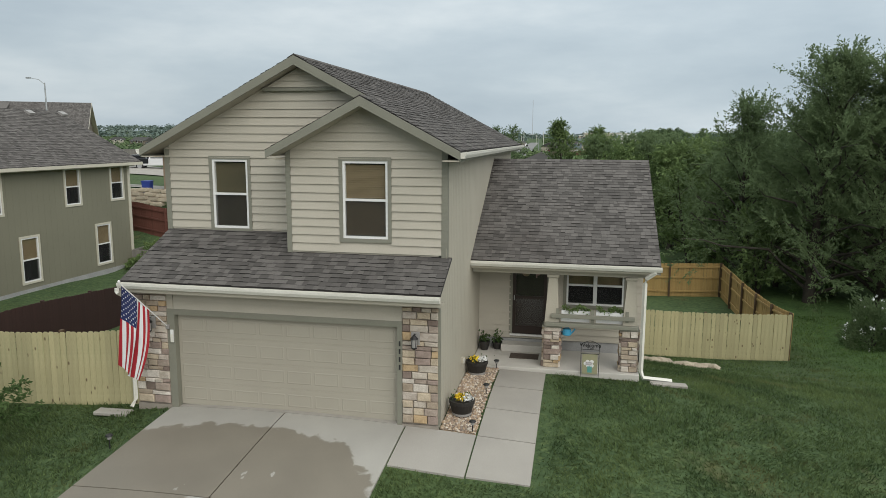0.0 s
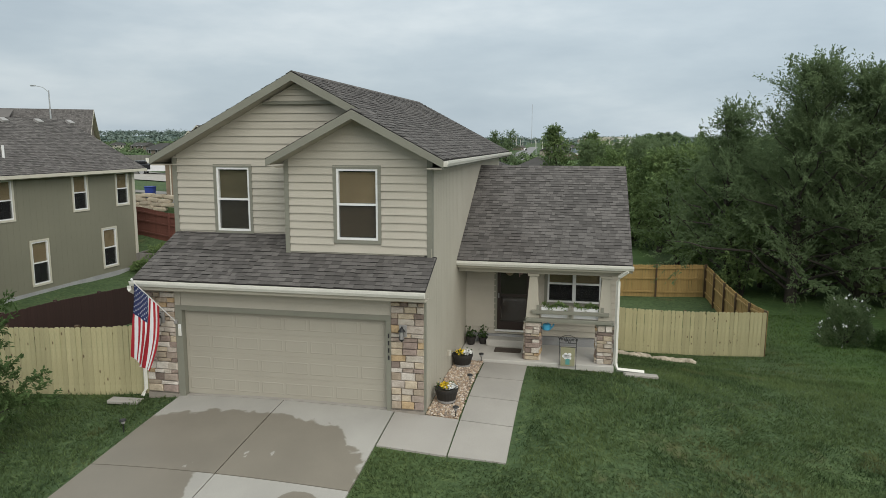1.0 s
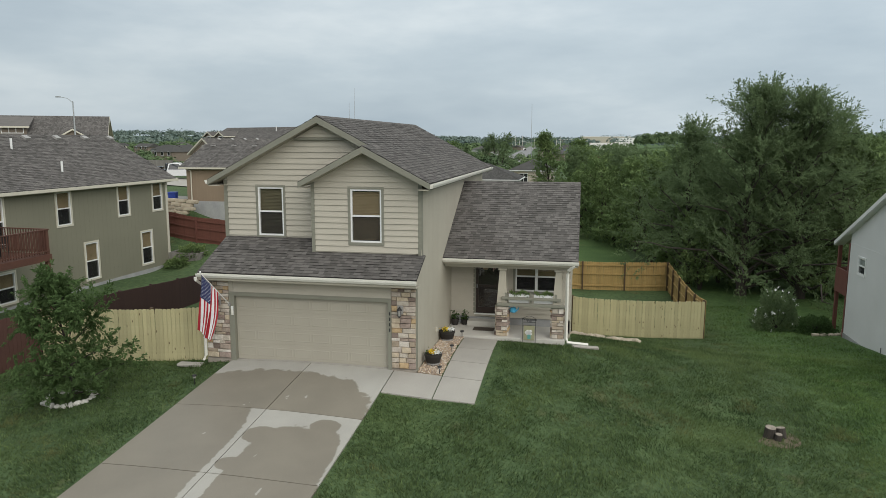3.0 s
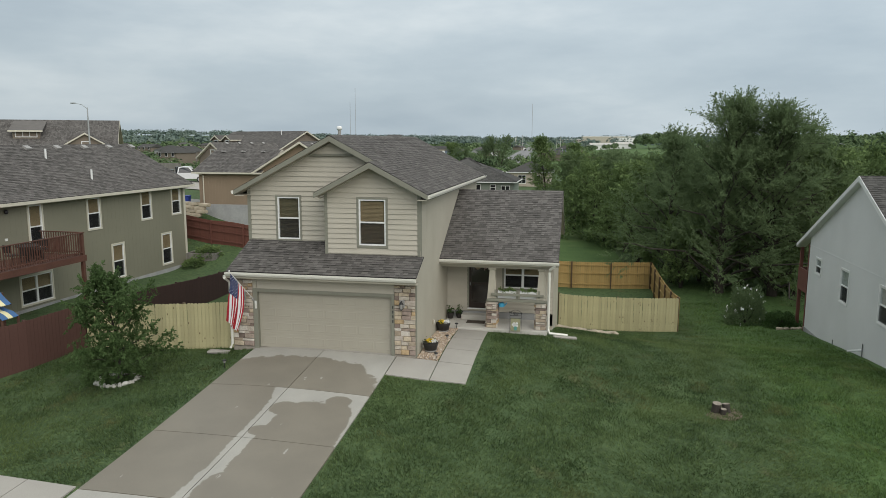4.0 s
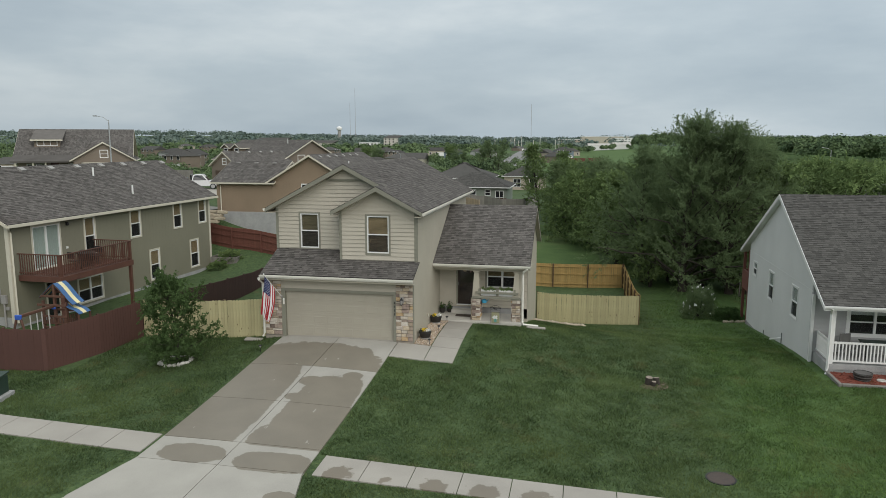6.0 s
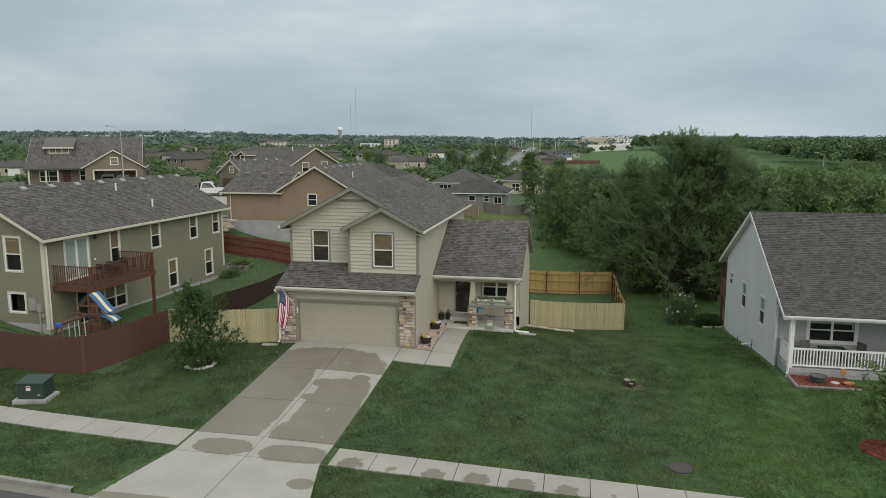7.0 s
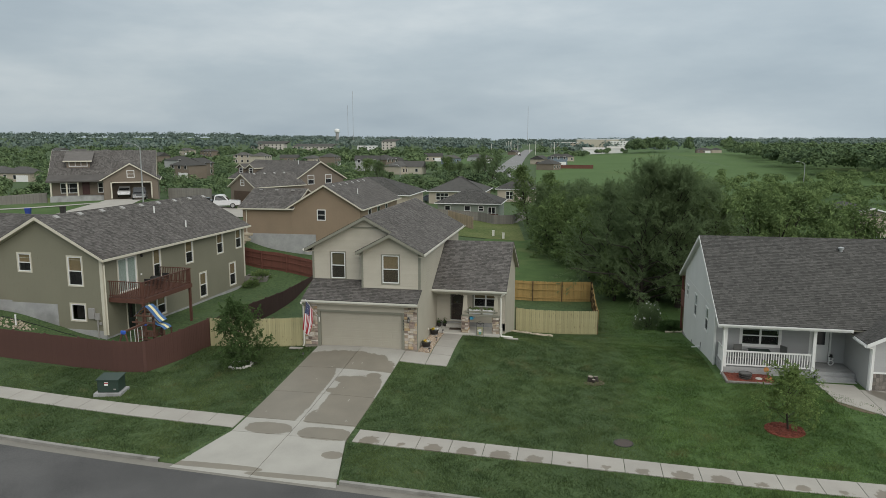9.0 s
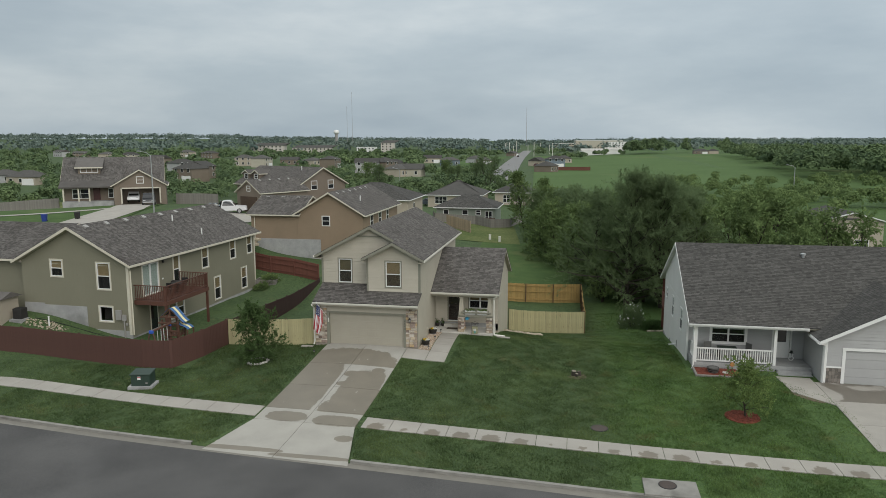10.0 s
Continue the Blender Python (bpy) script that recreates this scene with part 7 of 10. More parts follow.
# ---- porch of the main house ----
PORCHCONC = mat("pale_porch_concrete", (.50, .48, .435), (.42, .40, .36), rough=.8, scale=1.3, fine=60, bump=.12, stain=(.36, .345, .31), stain_at=.6)
porch = part("porch_floor", bevel(bbox(XR + .02, 5.06, 4.05, 5.79, -.35, .02), .012), PORCHCONC, house, "pale concrete porch floor")
part("porch_step", bevel(bbox(1.48, 2.78, 5.36, 5.79, .02, .21), .012), PORCHCONC, house, "pale concrete step")
for x in (2.66, 4.58):
    base = part("column_base", bbox(x + .03, x + .41, 4.25, 4.63, .02, 1.08), MORTAR, house, "square stone column base")
    stones(base, lambda u, z, d: Vector((u, 4.25 + d, z)), x + .02, x + .42, .03, 1.08, int(x * 9), fine=.8)
    stones(base, lambda u, z, d: Vector((x + .41 - d, u, z)), 4.24, 4.64, .03, 1.08, int(x * 9) + 1, fine=.8)
    stones(base, lambda u, z, d: Vector((x + .03 + d, u, z)), 4.24, 4.64, .03, 1.08, int(x * 9) + 2, fine=.8)
    cx, cy = x + .22, 4.44
    bm = bmesh.new()
    r0 = [bm.verts.new((cx + a * .19, cy + b * .19, 1.10)) for a, b in ((-1, -1), (1, -1), (1, 1), (-1, 1))]
    r1 = [bm.verts.new((cx + a * .105, cy + b * .105, 2.34)) for a, b in ((-1, -1), (1, -1), (1, 1), (-1, 1))]
    bm.faces.new(r0), bm.faces.new(r1)
    for i in range(4):
        bm.faces.new((r0[i], r0[(i + 1) % 4], r1[(i + 1) % 4], r1[i]))
    part("tapered_column", bm, PANEL, house, "tapered tan column")
    part("column_cap", bevel(bbox(cx - .15, cx + .15, cy - .15, cy + .15, 2.34, 2.41), .008), PANEL, house)
    part("column_plinth", bevel(bbox(cx - .24, cx + .24, cy - .24, cy + .24, 1.07, 1.11), .008), TRIM, house)
part("lower_rail", bevel(bbox(2.72, 4.98, 4.14, 4.32, 1.12, 1.21), .006), TRIM, house, "grey-green porch rail")
part("upper_rail", bevel(bbox(2.86, 4.90, 4.16, 4.26, 1.34, 1.43), .006), TRIM, house, "grey-green porch rail")
for x in (3.02, 3.88, 4.72):
    part("rail_stay", bbox(x - .04, x + .04, 4.262, 4.33, 1.10, 1.56), TRIM, house)
for x0 in (3.10, 3.96):
    fb = thing("flower_box", "long white flower box with trailing green plants behind the porch rail", "planter", (x0 + .36, 4.42, 1.21), group="flower boxes on the porch")
    bm = bmesh.new()
    for q in ((-.35, .35, -.075, -.06, 0, .29), (-.35, .35, .06, .075, 0, .29), (-.35, -.335, -.06, .06, 0, .29), (.335, .35, -.06, .06, 0, .29), (-.335, .335, -.06, .06, 0, .20)):
        box(bm, *q)
    part("trough", bm, WHITE, fb)
    rg = np.random.default_rng(int(x0 * 10))
    P = np.stack([rg.uniform(-.32, .32, 260), rg.uniform(-.09, .05, 260), .26 + rg.uniform(0, .1, 260)], -1)
    P[:, 2] += .05 * np.sin(P[:, 0] * 14)
    leaf_mesh("foliage", P, rg.normal(0, 1, (260, 3)) + np.array([0, -.2, .6]), .075, LEAF_MID, fb, rg, .6)

# front door behind a storm door
fd = part("front_door", pbox(pd, DOOR[0], DOOR[1], DOOR[2], DOOR[3], .02, .06), DOORBROWN, house, "dark brown front door behind a storm door")
bm = bmesh.new()
for q in ((DOOR[0], DOOR[0] + .09, DOOR[2], DOOR[3]), (DOOR[1] - .09, DOOR[1], DOOR[2], DOOR[3]), (DOOR[0] + .09, DOOR[1] - .09, DOOR[2], DOOR[2] + .24), (DOOR[0] + .09, DOOR[1] - .09, 1.42, 1.50)):
    pb(bm, pd, *q, -.005, .022)
part("storm_frame", bm, DOORBROWN, fd)
part("storm_glass", pbox(pd, DOOR[0] + .09, DOOR[1] - .09, DOOR[2] + .24, DOOR[3], .005, .010), GLASS, fd)
part("door_handle", tube(bmesh.new(), [pd(DOOR[0] + .05, 1.38, -.05), pd(DOOR[0] + .05, 1.52, -.05)], .014, 8), STEEL, fd, "steel pull handle")
part("sill", pbox(pd, DOOR[0] - .06, DOOR[1] + .06, DOOR[2] - .045, DOOR[2], -.06, .1), WHITE, fd, "white sill")
bm = bmesh.new()
for q in ((DOOR[0] - .09, DOOR[0], DOOR[2], 2.5), (DOOR[1], DOOR[1] + .09, DOOR[2], 2.5)):
    pb(bm, pd, *q, -.03, .03)
part("door_casing", bm, TRIM, house)
wr = part("wreath", lathe(bmesh.new(), [(.05, 0), (.09, .02), (.11, .0), (.09, -.02)], 14), mat("dried_flowers", (.35, .22, .16), (.16, .18, .10), rough=.9, scale=30, bump=.6), fd, "small wreath of dried flowers")
wr.matrix_basis = Matrix.Translation(pd(2.1, 2.16, -.03)) @ pose(0, 0, 0, 90, 0, 0)


def lettering(name, text, size, place, m, material, parent, align="CENTER"):
    cu = bpy.data.curves.new(name, "FONT")
    cu.body, cu.size, cu.align_x, cu.extrude, cu.offset = text, size, align, .004, size * .02
    cu.materials.append(material)
    o = new(name, cu)
    o.parent = parent
    o.matrix_basis = Matrix.Translation(place) @ m
    return o


lettering("monogram", "P", .26, pd(2.42, 2.02, -.012), pose(0, 0, 0, 90, 0, 0), mat("dusty_pink_paint", (.26, .16, .15), rough=.7, bump=0), fd)

# porch things
doormat = part("doormat", bevel(bbox(-.38, .38, -.22, .22, 0, .014), .004), mat("brown_coir", (.09, .07, .055), (.05, .04, .03), rough=.95, scale=12, fine=90, bump=.6))
doormat.matrix_basis = pose(2.15, 5.0, .021)
tagged(doormat, "dark brown coir doormat on the porch floor", "doormat")


def pot_plant(x, y, z, r, h, label, material, flowers=(), bushy=60, seed=1, lf=.09):
    t = thing("potted_plant", label, "plant pot", (x, y, z))
    bm = bmesh.new()
    lathe(bm, [(r * .62, 0), (r * .72, .02), (r * .97, h * .8), (r * 1.02, h * .82), (r * 1.03, h), (r * .93, h), (r * .9, h * .86)], 22)
    part("pot", bm, material, t)
    part("band", lathe(bmesh.new(), [(r * .72, h * .12), (r * .785, h * .12), (r * .80, h * .26), (r * .74, h * .26)], 22), mat_vent, t) if flowers else None
    rg = np.random.default_rng(seed)
    P = np.stack([rg.normal(0, r * .45, bushy), rg.normal(0, r * .45, bushy), h + np.abs(rg.normal(0, .06 if flowers else .12, bushy))], -1)
    leaf_mesh("foliage", P, rg.normal(0, 1, (bushy, 3)) + np.array([0, 0, .7]), lf, LEAF_SHRUB, t, rg, .6)
    for k, (fm, dx) in enumerate(flowers):
        Q = np.stack([rg.normal(dx, r * .22, 90), rg.normal(-.02, r * .26, 90), h + .03 + np.abs(rg.normal(0, .03, 90))], -1)
        leaf_mesh("blossom", Q, rg.normal(0, 1, (90, 3)), .055, fm, t, rg, .9)
    return t


DARKPOT = mat("dark_resin_pot", (.028, .025, .022), (.02, .018, .016), rough=.55, bump=.1)
pot_plant(1.10, 3.42, g1(1.1, 3.4) + .01, .27, .36, "dark round planter with yellow and white pansies on pebbles", DARKPOT, ((YELLOW, -.05), (PETAL, .12)), bushy=40, seed=3, lf=.06)
pot_plant(1.16, .78, g1(1.16, .8) + .01, .27, .36, "dark round planter with yellow and white pansies on pebbles", DARKPOT, ((YELLOW, -.04), (PETAL, .13)), bushy=40, seed=4, lf=.06)
pot_plant(1.02, 5.42, .021, .15, .24, "small dark pot with a dark leafy plant on the porch", DARKPOT, bushy=70, seed=5, lf=.09)
pot_plant(1.36, 5.56, .021, .14, .2, "small dark pot with a dark leafy plant on the porch", DARKPOT, bushy=70, seed=6, lf=.09)
can = thing("watering_can", "blue plastic watering can hanging from the porch rail", "watering can", (3.26, 4.36, .86))
BLUEPL = mat("blue_plastic", (.06, .33, .52), (.05, .28, .45), rough=.4, bump=.02)
part("body", lathe(bmesh.new(), [(.10, 0), (.115, .02), (.11, .15), (.08, .17), (.075, .165)], 16), BLUEPL, can)
part("spout", tube(bmesh.new(), [(.09, 0, .03), (.16, 0, .10), (.2, 0, .17)], [.025, .02, .022], 8), BLUEPL, can)
part("handle", tube(bmesh.new(), [(-.10, 0, .05), (-.17, 0, .12), (-.12, 0, .22), (0, 0, .235), (.06, 0, .16)], .012, 6), BLUEPL, can)
part("hook", tube(bmesh.new(), [(0, 0, .232), (0, -.08, .26), (0, -.1, .27)], .006, 5), BLACK, can)

sign = thing("garden_sign", "black metal welcome stand with a small floral garden flag", "sign", (3.85, 4.10 - .1, g1(3.85, 4.0)))
for x in (-.22, .22):
    part("leg", tube(bmesh.new(), [(x, 0, -.05), (x, 0, .86)], .008, 6), BLACK, sign)
for z in (.62, .73):
    part("cross_bar", tube(bmesh.new(), [(-.22, 0, z), (.22, 0, z)], .008, 6), BLACK, sign)
part("arch", tube(bmesh.new(), [(-.22 + .44 * k / 10, 0, .86 + .09 * math.sin(math.pi * k / 10)) for k in range(11)], .008, 6), BLACK, sign)
lettering("word", "Welcome", .13, (0, -.012, .80), pose(0, 0, 0, 90, 0, 0), BLACK, sign)
lettering("word", "Y'all", .10, (0, -.012, .735), pose(0, 0, 0, 90, 0, 0), BLACK, sign)
part("flag_cloth", bbox(-.185, .185, -.004, .004, .10, .615), mat("garden_flag_cloth", (.30, .27, .17), (.24, .25, .15), rough=.9, scale=9, bump=.2), sign, "olive-beige cloth")
bm = bmesh.new()
for k in range(6):
    a = k * 1.05
    cxx, czz = .10 * math.cos(a) * (1 if k else 0), .37 + .055 * math.sin(a)
    bmesh.ops.create_circle(bm, cap_ends=True, radius=.05, segments=9, matrix=Matrix.Translation((cxx, -.006, czz)) @ pose(0, 0, 0, 90, 0, 0))
part("printed_flowers", bm, PETAL, sign)
part("printed_vase", bbox(-.055, .055, -.007, -.005, .14, .30), mat("teal_print", (.10, .30, .27), rough=.9, bump=0), sign)

for x, y in ((1.53, 3.95), (1.52, 2.0), (1.50, .06), (-5.32, -1.85)):
    sl = thing("solar_light", "small black solar path light on a stake", "garden light", (x, y, g1(x, y)), group="solar path lights")
    part("stake", tube(bmesh.new(), [(0, 0, -.08), (0, 0, .22)], .012, 6), BLACK, sl)
    part("lens", lathe(bmesh.new(), [(.03, .19), (.04, .20), (.04, .25), (.03, .26)], 10), mat_vent, sl)
    part("cap", lathe(bmesh.new(), [(.06, .25), (.075, .26), (.06, .285), (.02, .295)], 12), BLACK, sl)

bed = thing("pebble_bed", "bed of mixed brown and buff river pebbles along the wall", "gravel", (1.2, 2, g1(1.2, 2)), kind="stuff")
V, F = [], []
rg = np.random.default_rng(5)
ico_v = np.array([(0, 0, 1), (1, 0, 0), (0, 1, 0), (-1, 0, 0), (0, -1, 0), (0, 0, -1)], float)
ico_f = np.array([(0, 1, 2), (0, 2, 3), (0, 3, 4), (0, 4, 1), (5, 2, 1), (5, 3, 2), (5, 4, 3), (5, 1, 4)])
n = 4300
px, py = rg.uniform(.85, 1.56, n), rg.uniform(.03, 4.02, n)
pz = gz(px, py) + rg.uniform(.01, .045, n)
s = rg.uniform(.018, .042, (n, 1, 1)) * np.array([1.25, 1, .75])
ang = rg.uniform(0, 6.28, n)
R = np.stack([np.stack([np.cos(ang), -np.sin(ang), 0 * ang], -1), np.stack([np.sin(ang), np.cos(ang), 0 * ang], -1), np.stack([0 * ang, 0 * ang, 0 * ang + 1], -1)], 1)
V = ((ico_v[None] * s) @ R.transpose(0, 2, 1) + np.stack([px, py, pz], -1)[:, None]).reshape(-1, 3) - np.array([1.2, 2, g1(1.2, 2)])
F = (ico_f[None] + 6 * np.arange(n)[:, None, None]).reshape(-1, 3)
quads("pebbles", V, F, PEBBLE, bed)
part("gravel_base", prism(bmesh.new(), [(x - 1.2, y - 2, g1(x, y) + .008 - g1(1.2, 2)) for x, y in ((.83, .03), (1.57, .03), (1.57, 4.03), (.83, 4.03))], (0, 0, -.12)), PEBBLE, bed)

# fittings on the walls
for x, z in ((-5.42, 1.88), (.36, 1.86)):
    la = thing("wall_lantern", "dark grey metal wall lantern on a stone pier", "wall lamp", (x, -.10, z), group="wall lanterns")
    part("back_plate", bevel(bbox(-.085, .085, -.03, .02, -.13, .13), .006), mat_vent, la, "grey mounting block")
    part("arm", tube(bmesh.new(), [(0, -.03, .09), (0, -.12, .12), (0, -.13, .05)], .012, 6), BLACK, la)
    part("roof", lathe(bmesh.new(), [(.085, .02), (.07, .04), (.03, .09), (.012, .10)], 8, (0, -.13, 0)), BLACK, la)
    part("glass", lathe(bmesh.new(), [(.05, -.15), (.065, .02)], 8, (0, -.13, 0)), mat_vent, la, "frosted glass")
    part("base", lathe(bmesh.new(), [(.02, -.2), (.058, -.17), (.06, -.15)], 8, (0, -.13, 0)), BLACK, la)
    for k in range(4):
        a = math.pi / 4 + k * math.pi / 2
        part("rib", tube(bmesh.new(), [(.054 * math.cos(a), -.13 + .054 * math.sin(a), -.15), (.07 * math.cos(a), -.13 + .07 * math.sin(a), .02)], .006, 4), BLACK, la)
nums = thing("house_number", "four dark figures set one over another on the trim", "house number", (.018, -.048, 1.46))
for k in range(4):
    part("figure_bar", bbox(-.016, .016, -.008, .002, .255 - .165 * k - .05, .255 - .165 * k + .05), BLACK, nums)
keypad = thing("door_keypad", "white garage door keypad on the trim", "keypad", (-4.99, -.047, 1.60))
part("housing", bevel(bbox(-.035, .035, -.03, 0, -.16, .12), .006), WHITE, keypad)
part("cover", bevel(bbox(-.03, .03, -.04, -.03, -.15, .02), .004), GUTTER, keypad)
outlet = thing("outlet_box", "small tan weatherproof outlet box", "outlet", (XR + .008, 2.73, .55))
part("housing", bevel(bbox(0, .06, -.045, .045, -.075, .075), .006), PANEL, outlet)
part("lid", bevel(bbox(.06, .075, -.04, .04, -.07, .06), .004), GUTTER, outlet)
downspout(house, [(5.32, PF - .06, 2.62), (5.12, PF + .02, 2.45), (5.10, 4.16, 2.30), (5.10, 4.16, .10), (5.16, 4.08, -.05), (5.85, 4.18, -.12)])
splash = part("splash_block", bevel(bbox(-.45, .45, -.10, .10, -.03, .06), .02), CONC_DRY)
splash.matrix_basis = pose(5.75, 4.0, g1(5.75, 4.0) + .02, 0, 3, 6)
tagged(splash, "long concrete splash block on the grass by the porch", "splash block")
splash2 = part("splash_block", bevel(bbox(-.40, .40, -.14, .14, -.03, .06), .02), CONC_DRY)
splash2.matrix_basis = pose(-6.35, -.30, g1(-6.35, -.3) + .03, 0, 0, 3)
tagged(splash2, "grey concrete splash block at the foot of the fence", "splash block")

# ---- the flag ----
flag = thing("flag", "American flag hanging from a white pole on the garage pier", "flag", (-5.08, -.06, 1.78))
A, B = Vector((0, 0, 0)), Vector((-.24, -1.19, 1.18))
pole_d = (B - A).normalized()
part("pole", tube(bmesh.new(), [A, B], .013, 8), WHITE, flag, "white metal pole")
part("finial", lathe(bmesh.new(), [(.01, 0), (.028, .015), (.028, .04), (.008, .055)], 10, tuple(B)), WHITE, flag)
part("bracket", bevel(bbox(-.04, .04, -.03, .055, -.05, .05), .008), mat_vent, flag, "cast metal bracket")
RED = mat("red_flag_cloth", (.34, .018, .028), (.28, .014, .022), rough=.85, fine=200, bump=.1)
WHC = mat("white_flag_cloth", (.68, .68, .68), (.60, .60, .61), rough=.85, fine=200, bump=.1)
BLC = mat("blue_flag_cloth", (.018, .028, .10), (.014, .022, .08), rough=.85, fine=200, bump=.1)
T0 = B - pole_d * .07
fold_side = pole_d.cross(Vector((0, 0, 1))).normalized()


def cloth(s, v):
    """s along the hoist from the tip (0..1), v down the fly (0..1); a light wind carries the foot aside."""
    p = T0 - pole_d * (.93 * s)
    q = Vector((-.52, -.92, -.60)).lerp(Vector((-.36, -.60, -1.02)), s) + Vector((0, 0, -.05 * math.sin(math.pi * s)))
    w = (.05 * math.sin(s * 11 + v * 1.8) + .03 * math.sin(s * 21 + 2.5 * v)) * min(1, .15 + v * 1.6)
    r = p.lerp(q, v) + Vector((.06 * math.sin(math.pi * v) * (.5 + s), 0, 0))
    return r + fold_side * w


def cloth_piece(name, s0, s1, v0, v1, material, lift=0.0, ns=2, nv=26):
    bm = bmesh.new()
    g = [[bm.verts.new(cloth(s0 + (s1 - s0) * i / ns, v0 + (v1 - v0) * j / nv) - fold_side * lift) for i in range(ns + 1)] for j in range(nv + 1)]
    for j in range(nv):
        for i in range(ns):
            bm.faces.new((g[j][i], g[j][i + 1], g[j + 1][i + 1], g[j + 1][i]))
    o = part(name, bm, material, flag)
    for f in o.data.polygons:
        f.use_smooth = True
    return o


for k in range(13):
    v0 = .40 if k < 7 else 0.0
    cloth_piece("stripe", k / 13, (k + 1) / 13, v0, 1.0, RED if k % 2 == 0 else WHC, ns=3)
cloth_piece("canton", 0, 7 / 13, 0, .40, BLC, ns=16, nv=16)
bm = bmesh.new()
for sgn in (1, -1):
    for r in range(9):
        for c in range(6 if r % 2 == 0 else 5):
            s = (7 / 13) * (r + 1) / 10
            v = .40 * ((2 * c + 1 if r % 2 == 0 else 2 * c + 2)) / 12
            ctr = cloth(s, v)
            du = (cloth(s + .01, v) - ctr).normalized()
            dv = (cloth(s, v + .01) - ctr).normalized()
            nn = du.cross(dv).normalized() * .004 * sgn
            pts = [ctr + nn + (du * math.cos(a) + dv * math.sin(a)) * (.021 if q % 2 == 0 else .009) for q, a in enumerate(math.pi * 2 * q / 10 for q in range(10))]
            vs = [bm.verts.new(p) for p in pts]
            bm.faces.new(vs)
st = part("stars", bm, WHC, flag)
tagged(st, kind="stuff")

# ---- fences ----
_pickets = {}


def fence(name, label, pts, h, material, sink=None, face=1, board=.14, gap=.005, rails=True, post=None, joined=False, dog=True, pitch=2.4, rail_mat=None):
    """A board fence along pts (x, y); face: the side (left of the run: 1) on which boards stand before rails and posts."""
    f = thing(name, label, "fence", (pts[0][0], pts[0][1], g1(*pts[0])))
    bas = Matrix.Translation((pts[0][0], pts[0][1], g1(*pts[0])))
    inv = bas.inverted()
    rg = random.Random(len(pts) * 7 + int(h * 10))
    bmj = bmesh.new()
    for (xa, ya), (xb, yb) in zip(pts, pts[1:]):
        L = math.hypot(xb - xa, yb - ya)
        d = Vector(((xb - xa) / L, (yb - ya) / L, 0))
        nrm = Vector((-d.y, d.x, 0)) * face
        ang = math.degrees(math.atan2(d.y, d.x))
        n = int(L / (board + gap))
        zs = gz(np.array([xa + d.x * (i + .5) * L / n for i in range(n)]), np.array([ya + d.y * (i + .5) * L / n for i in range(n)]))
        low = (lambda x, y: 0.0) if sink is None else sink
        for i in range(n):
            c = Vector((xa, ya, 0)) + d * ((i + .5) * L / n) + nrm * .03
            key = (material.name, board, h, rg.randrange(3), face)
            if key not in _pickets:
                e = [0, .006, -.008][key[3]]
                bm = bmesh.new()
                hw, t = board / 2, .009
                prof = [(-hw, -.06), (hw, -.06), (hw, h + e - .03), (hw - .03, h + e), (-hw + .03, h + e), (-hw, h + e - .03)] if dog else [(-hw, -.06), (hw, -.06), (hw, h + e), (-hw, h + e)]
                prism(bm, [(x, -t, z) for x, z in prof], (0, 2 * t, 0))
                bmesh.ops.recalc_face_normals(bm, faces=bm.faces)
                me = bpy.data.meshes.new("board")
                bm.to_mesh(me), bm.free()
                me.materials.append(material)
                _pickets[key] = me
            m = pose(c.x, c.y, float(zs[i]) - low(c.x, c.y), rg.uniform(-.5, .5) * (1 if dog else .2), rg.uniform(-.4, .4) * (1 if dog else .3), ang)
            if joined:
                me = _pickets[key]
                bt = bmesh.new()
                bt.from_mesh(me)
                bmesh.ops.transform(bt, matrix=inv @ m, verts=bt.verts)
                tmp = bpy.data.meshes.new("t")
                bt.to_mesh(tmp), bt.free()
                bmj.from_mesh(tmp)
                bpy.data.meshes.remove(tmp)
            else:
                o = new("board", _pickets[key])
                o.parent = f
                o.matrix_basis = inv @ m
        np_ = max(1, round(L / pitch))
        for k in range(np_ + 1):
            c = Vector((xa, ya, 0)) + d * (L * k / np_) - nrm * .05
            z = g1(c.x, c.y) - low(c.x, c.y)
            part("post", bbox(-.045, .045, -.045, .045, z - .1, z + h + .03, inv @ pose(c.x, c.y, 0, 0, 0, ang)), post or material, f)
        if rails:
            for k in range(np_):
                for hz in (.25, h * .55, h - .25):
                    a = Vector((xa, ya, 0)) + d * (L * k / np_) + nrm * .002
                    b = Vector((xa, ya, 0)) + d * (L * (k + 1) / np_) + nrm * .002
                    za, zb = g1(a.x, a.y) + hz - low(a.x, a.y), g1(b.x, b.y) + hz - low(b.x, b.y)
                    bm = bmesh.new()
                    prism(bm, [inv @ Vector((a.x, a.y, za)), inv @ Vector((b.x, b.y, zb)), inv @ Vector((b.x, b.y, zb + .085)), inv @ Vector((a.x, a.y, za + .085))], -nrm * .038)
                    part("rail", bm, rail_mat or material, f)
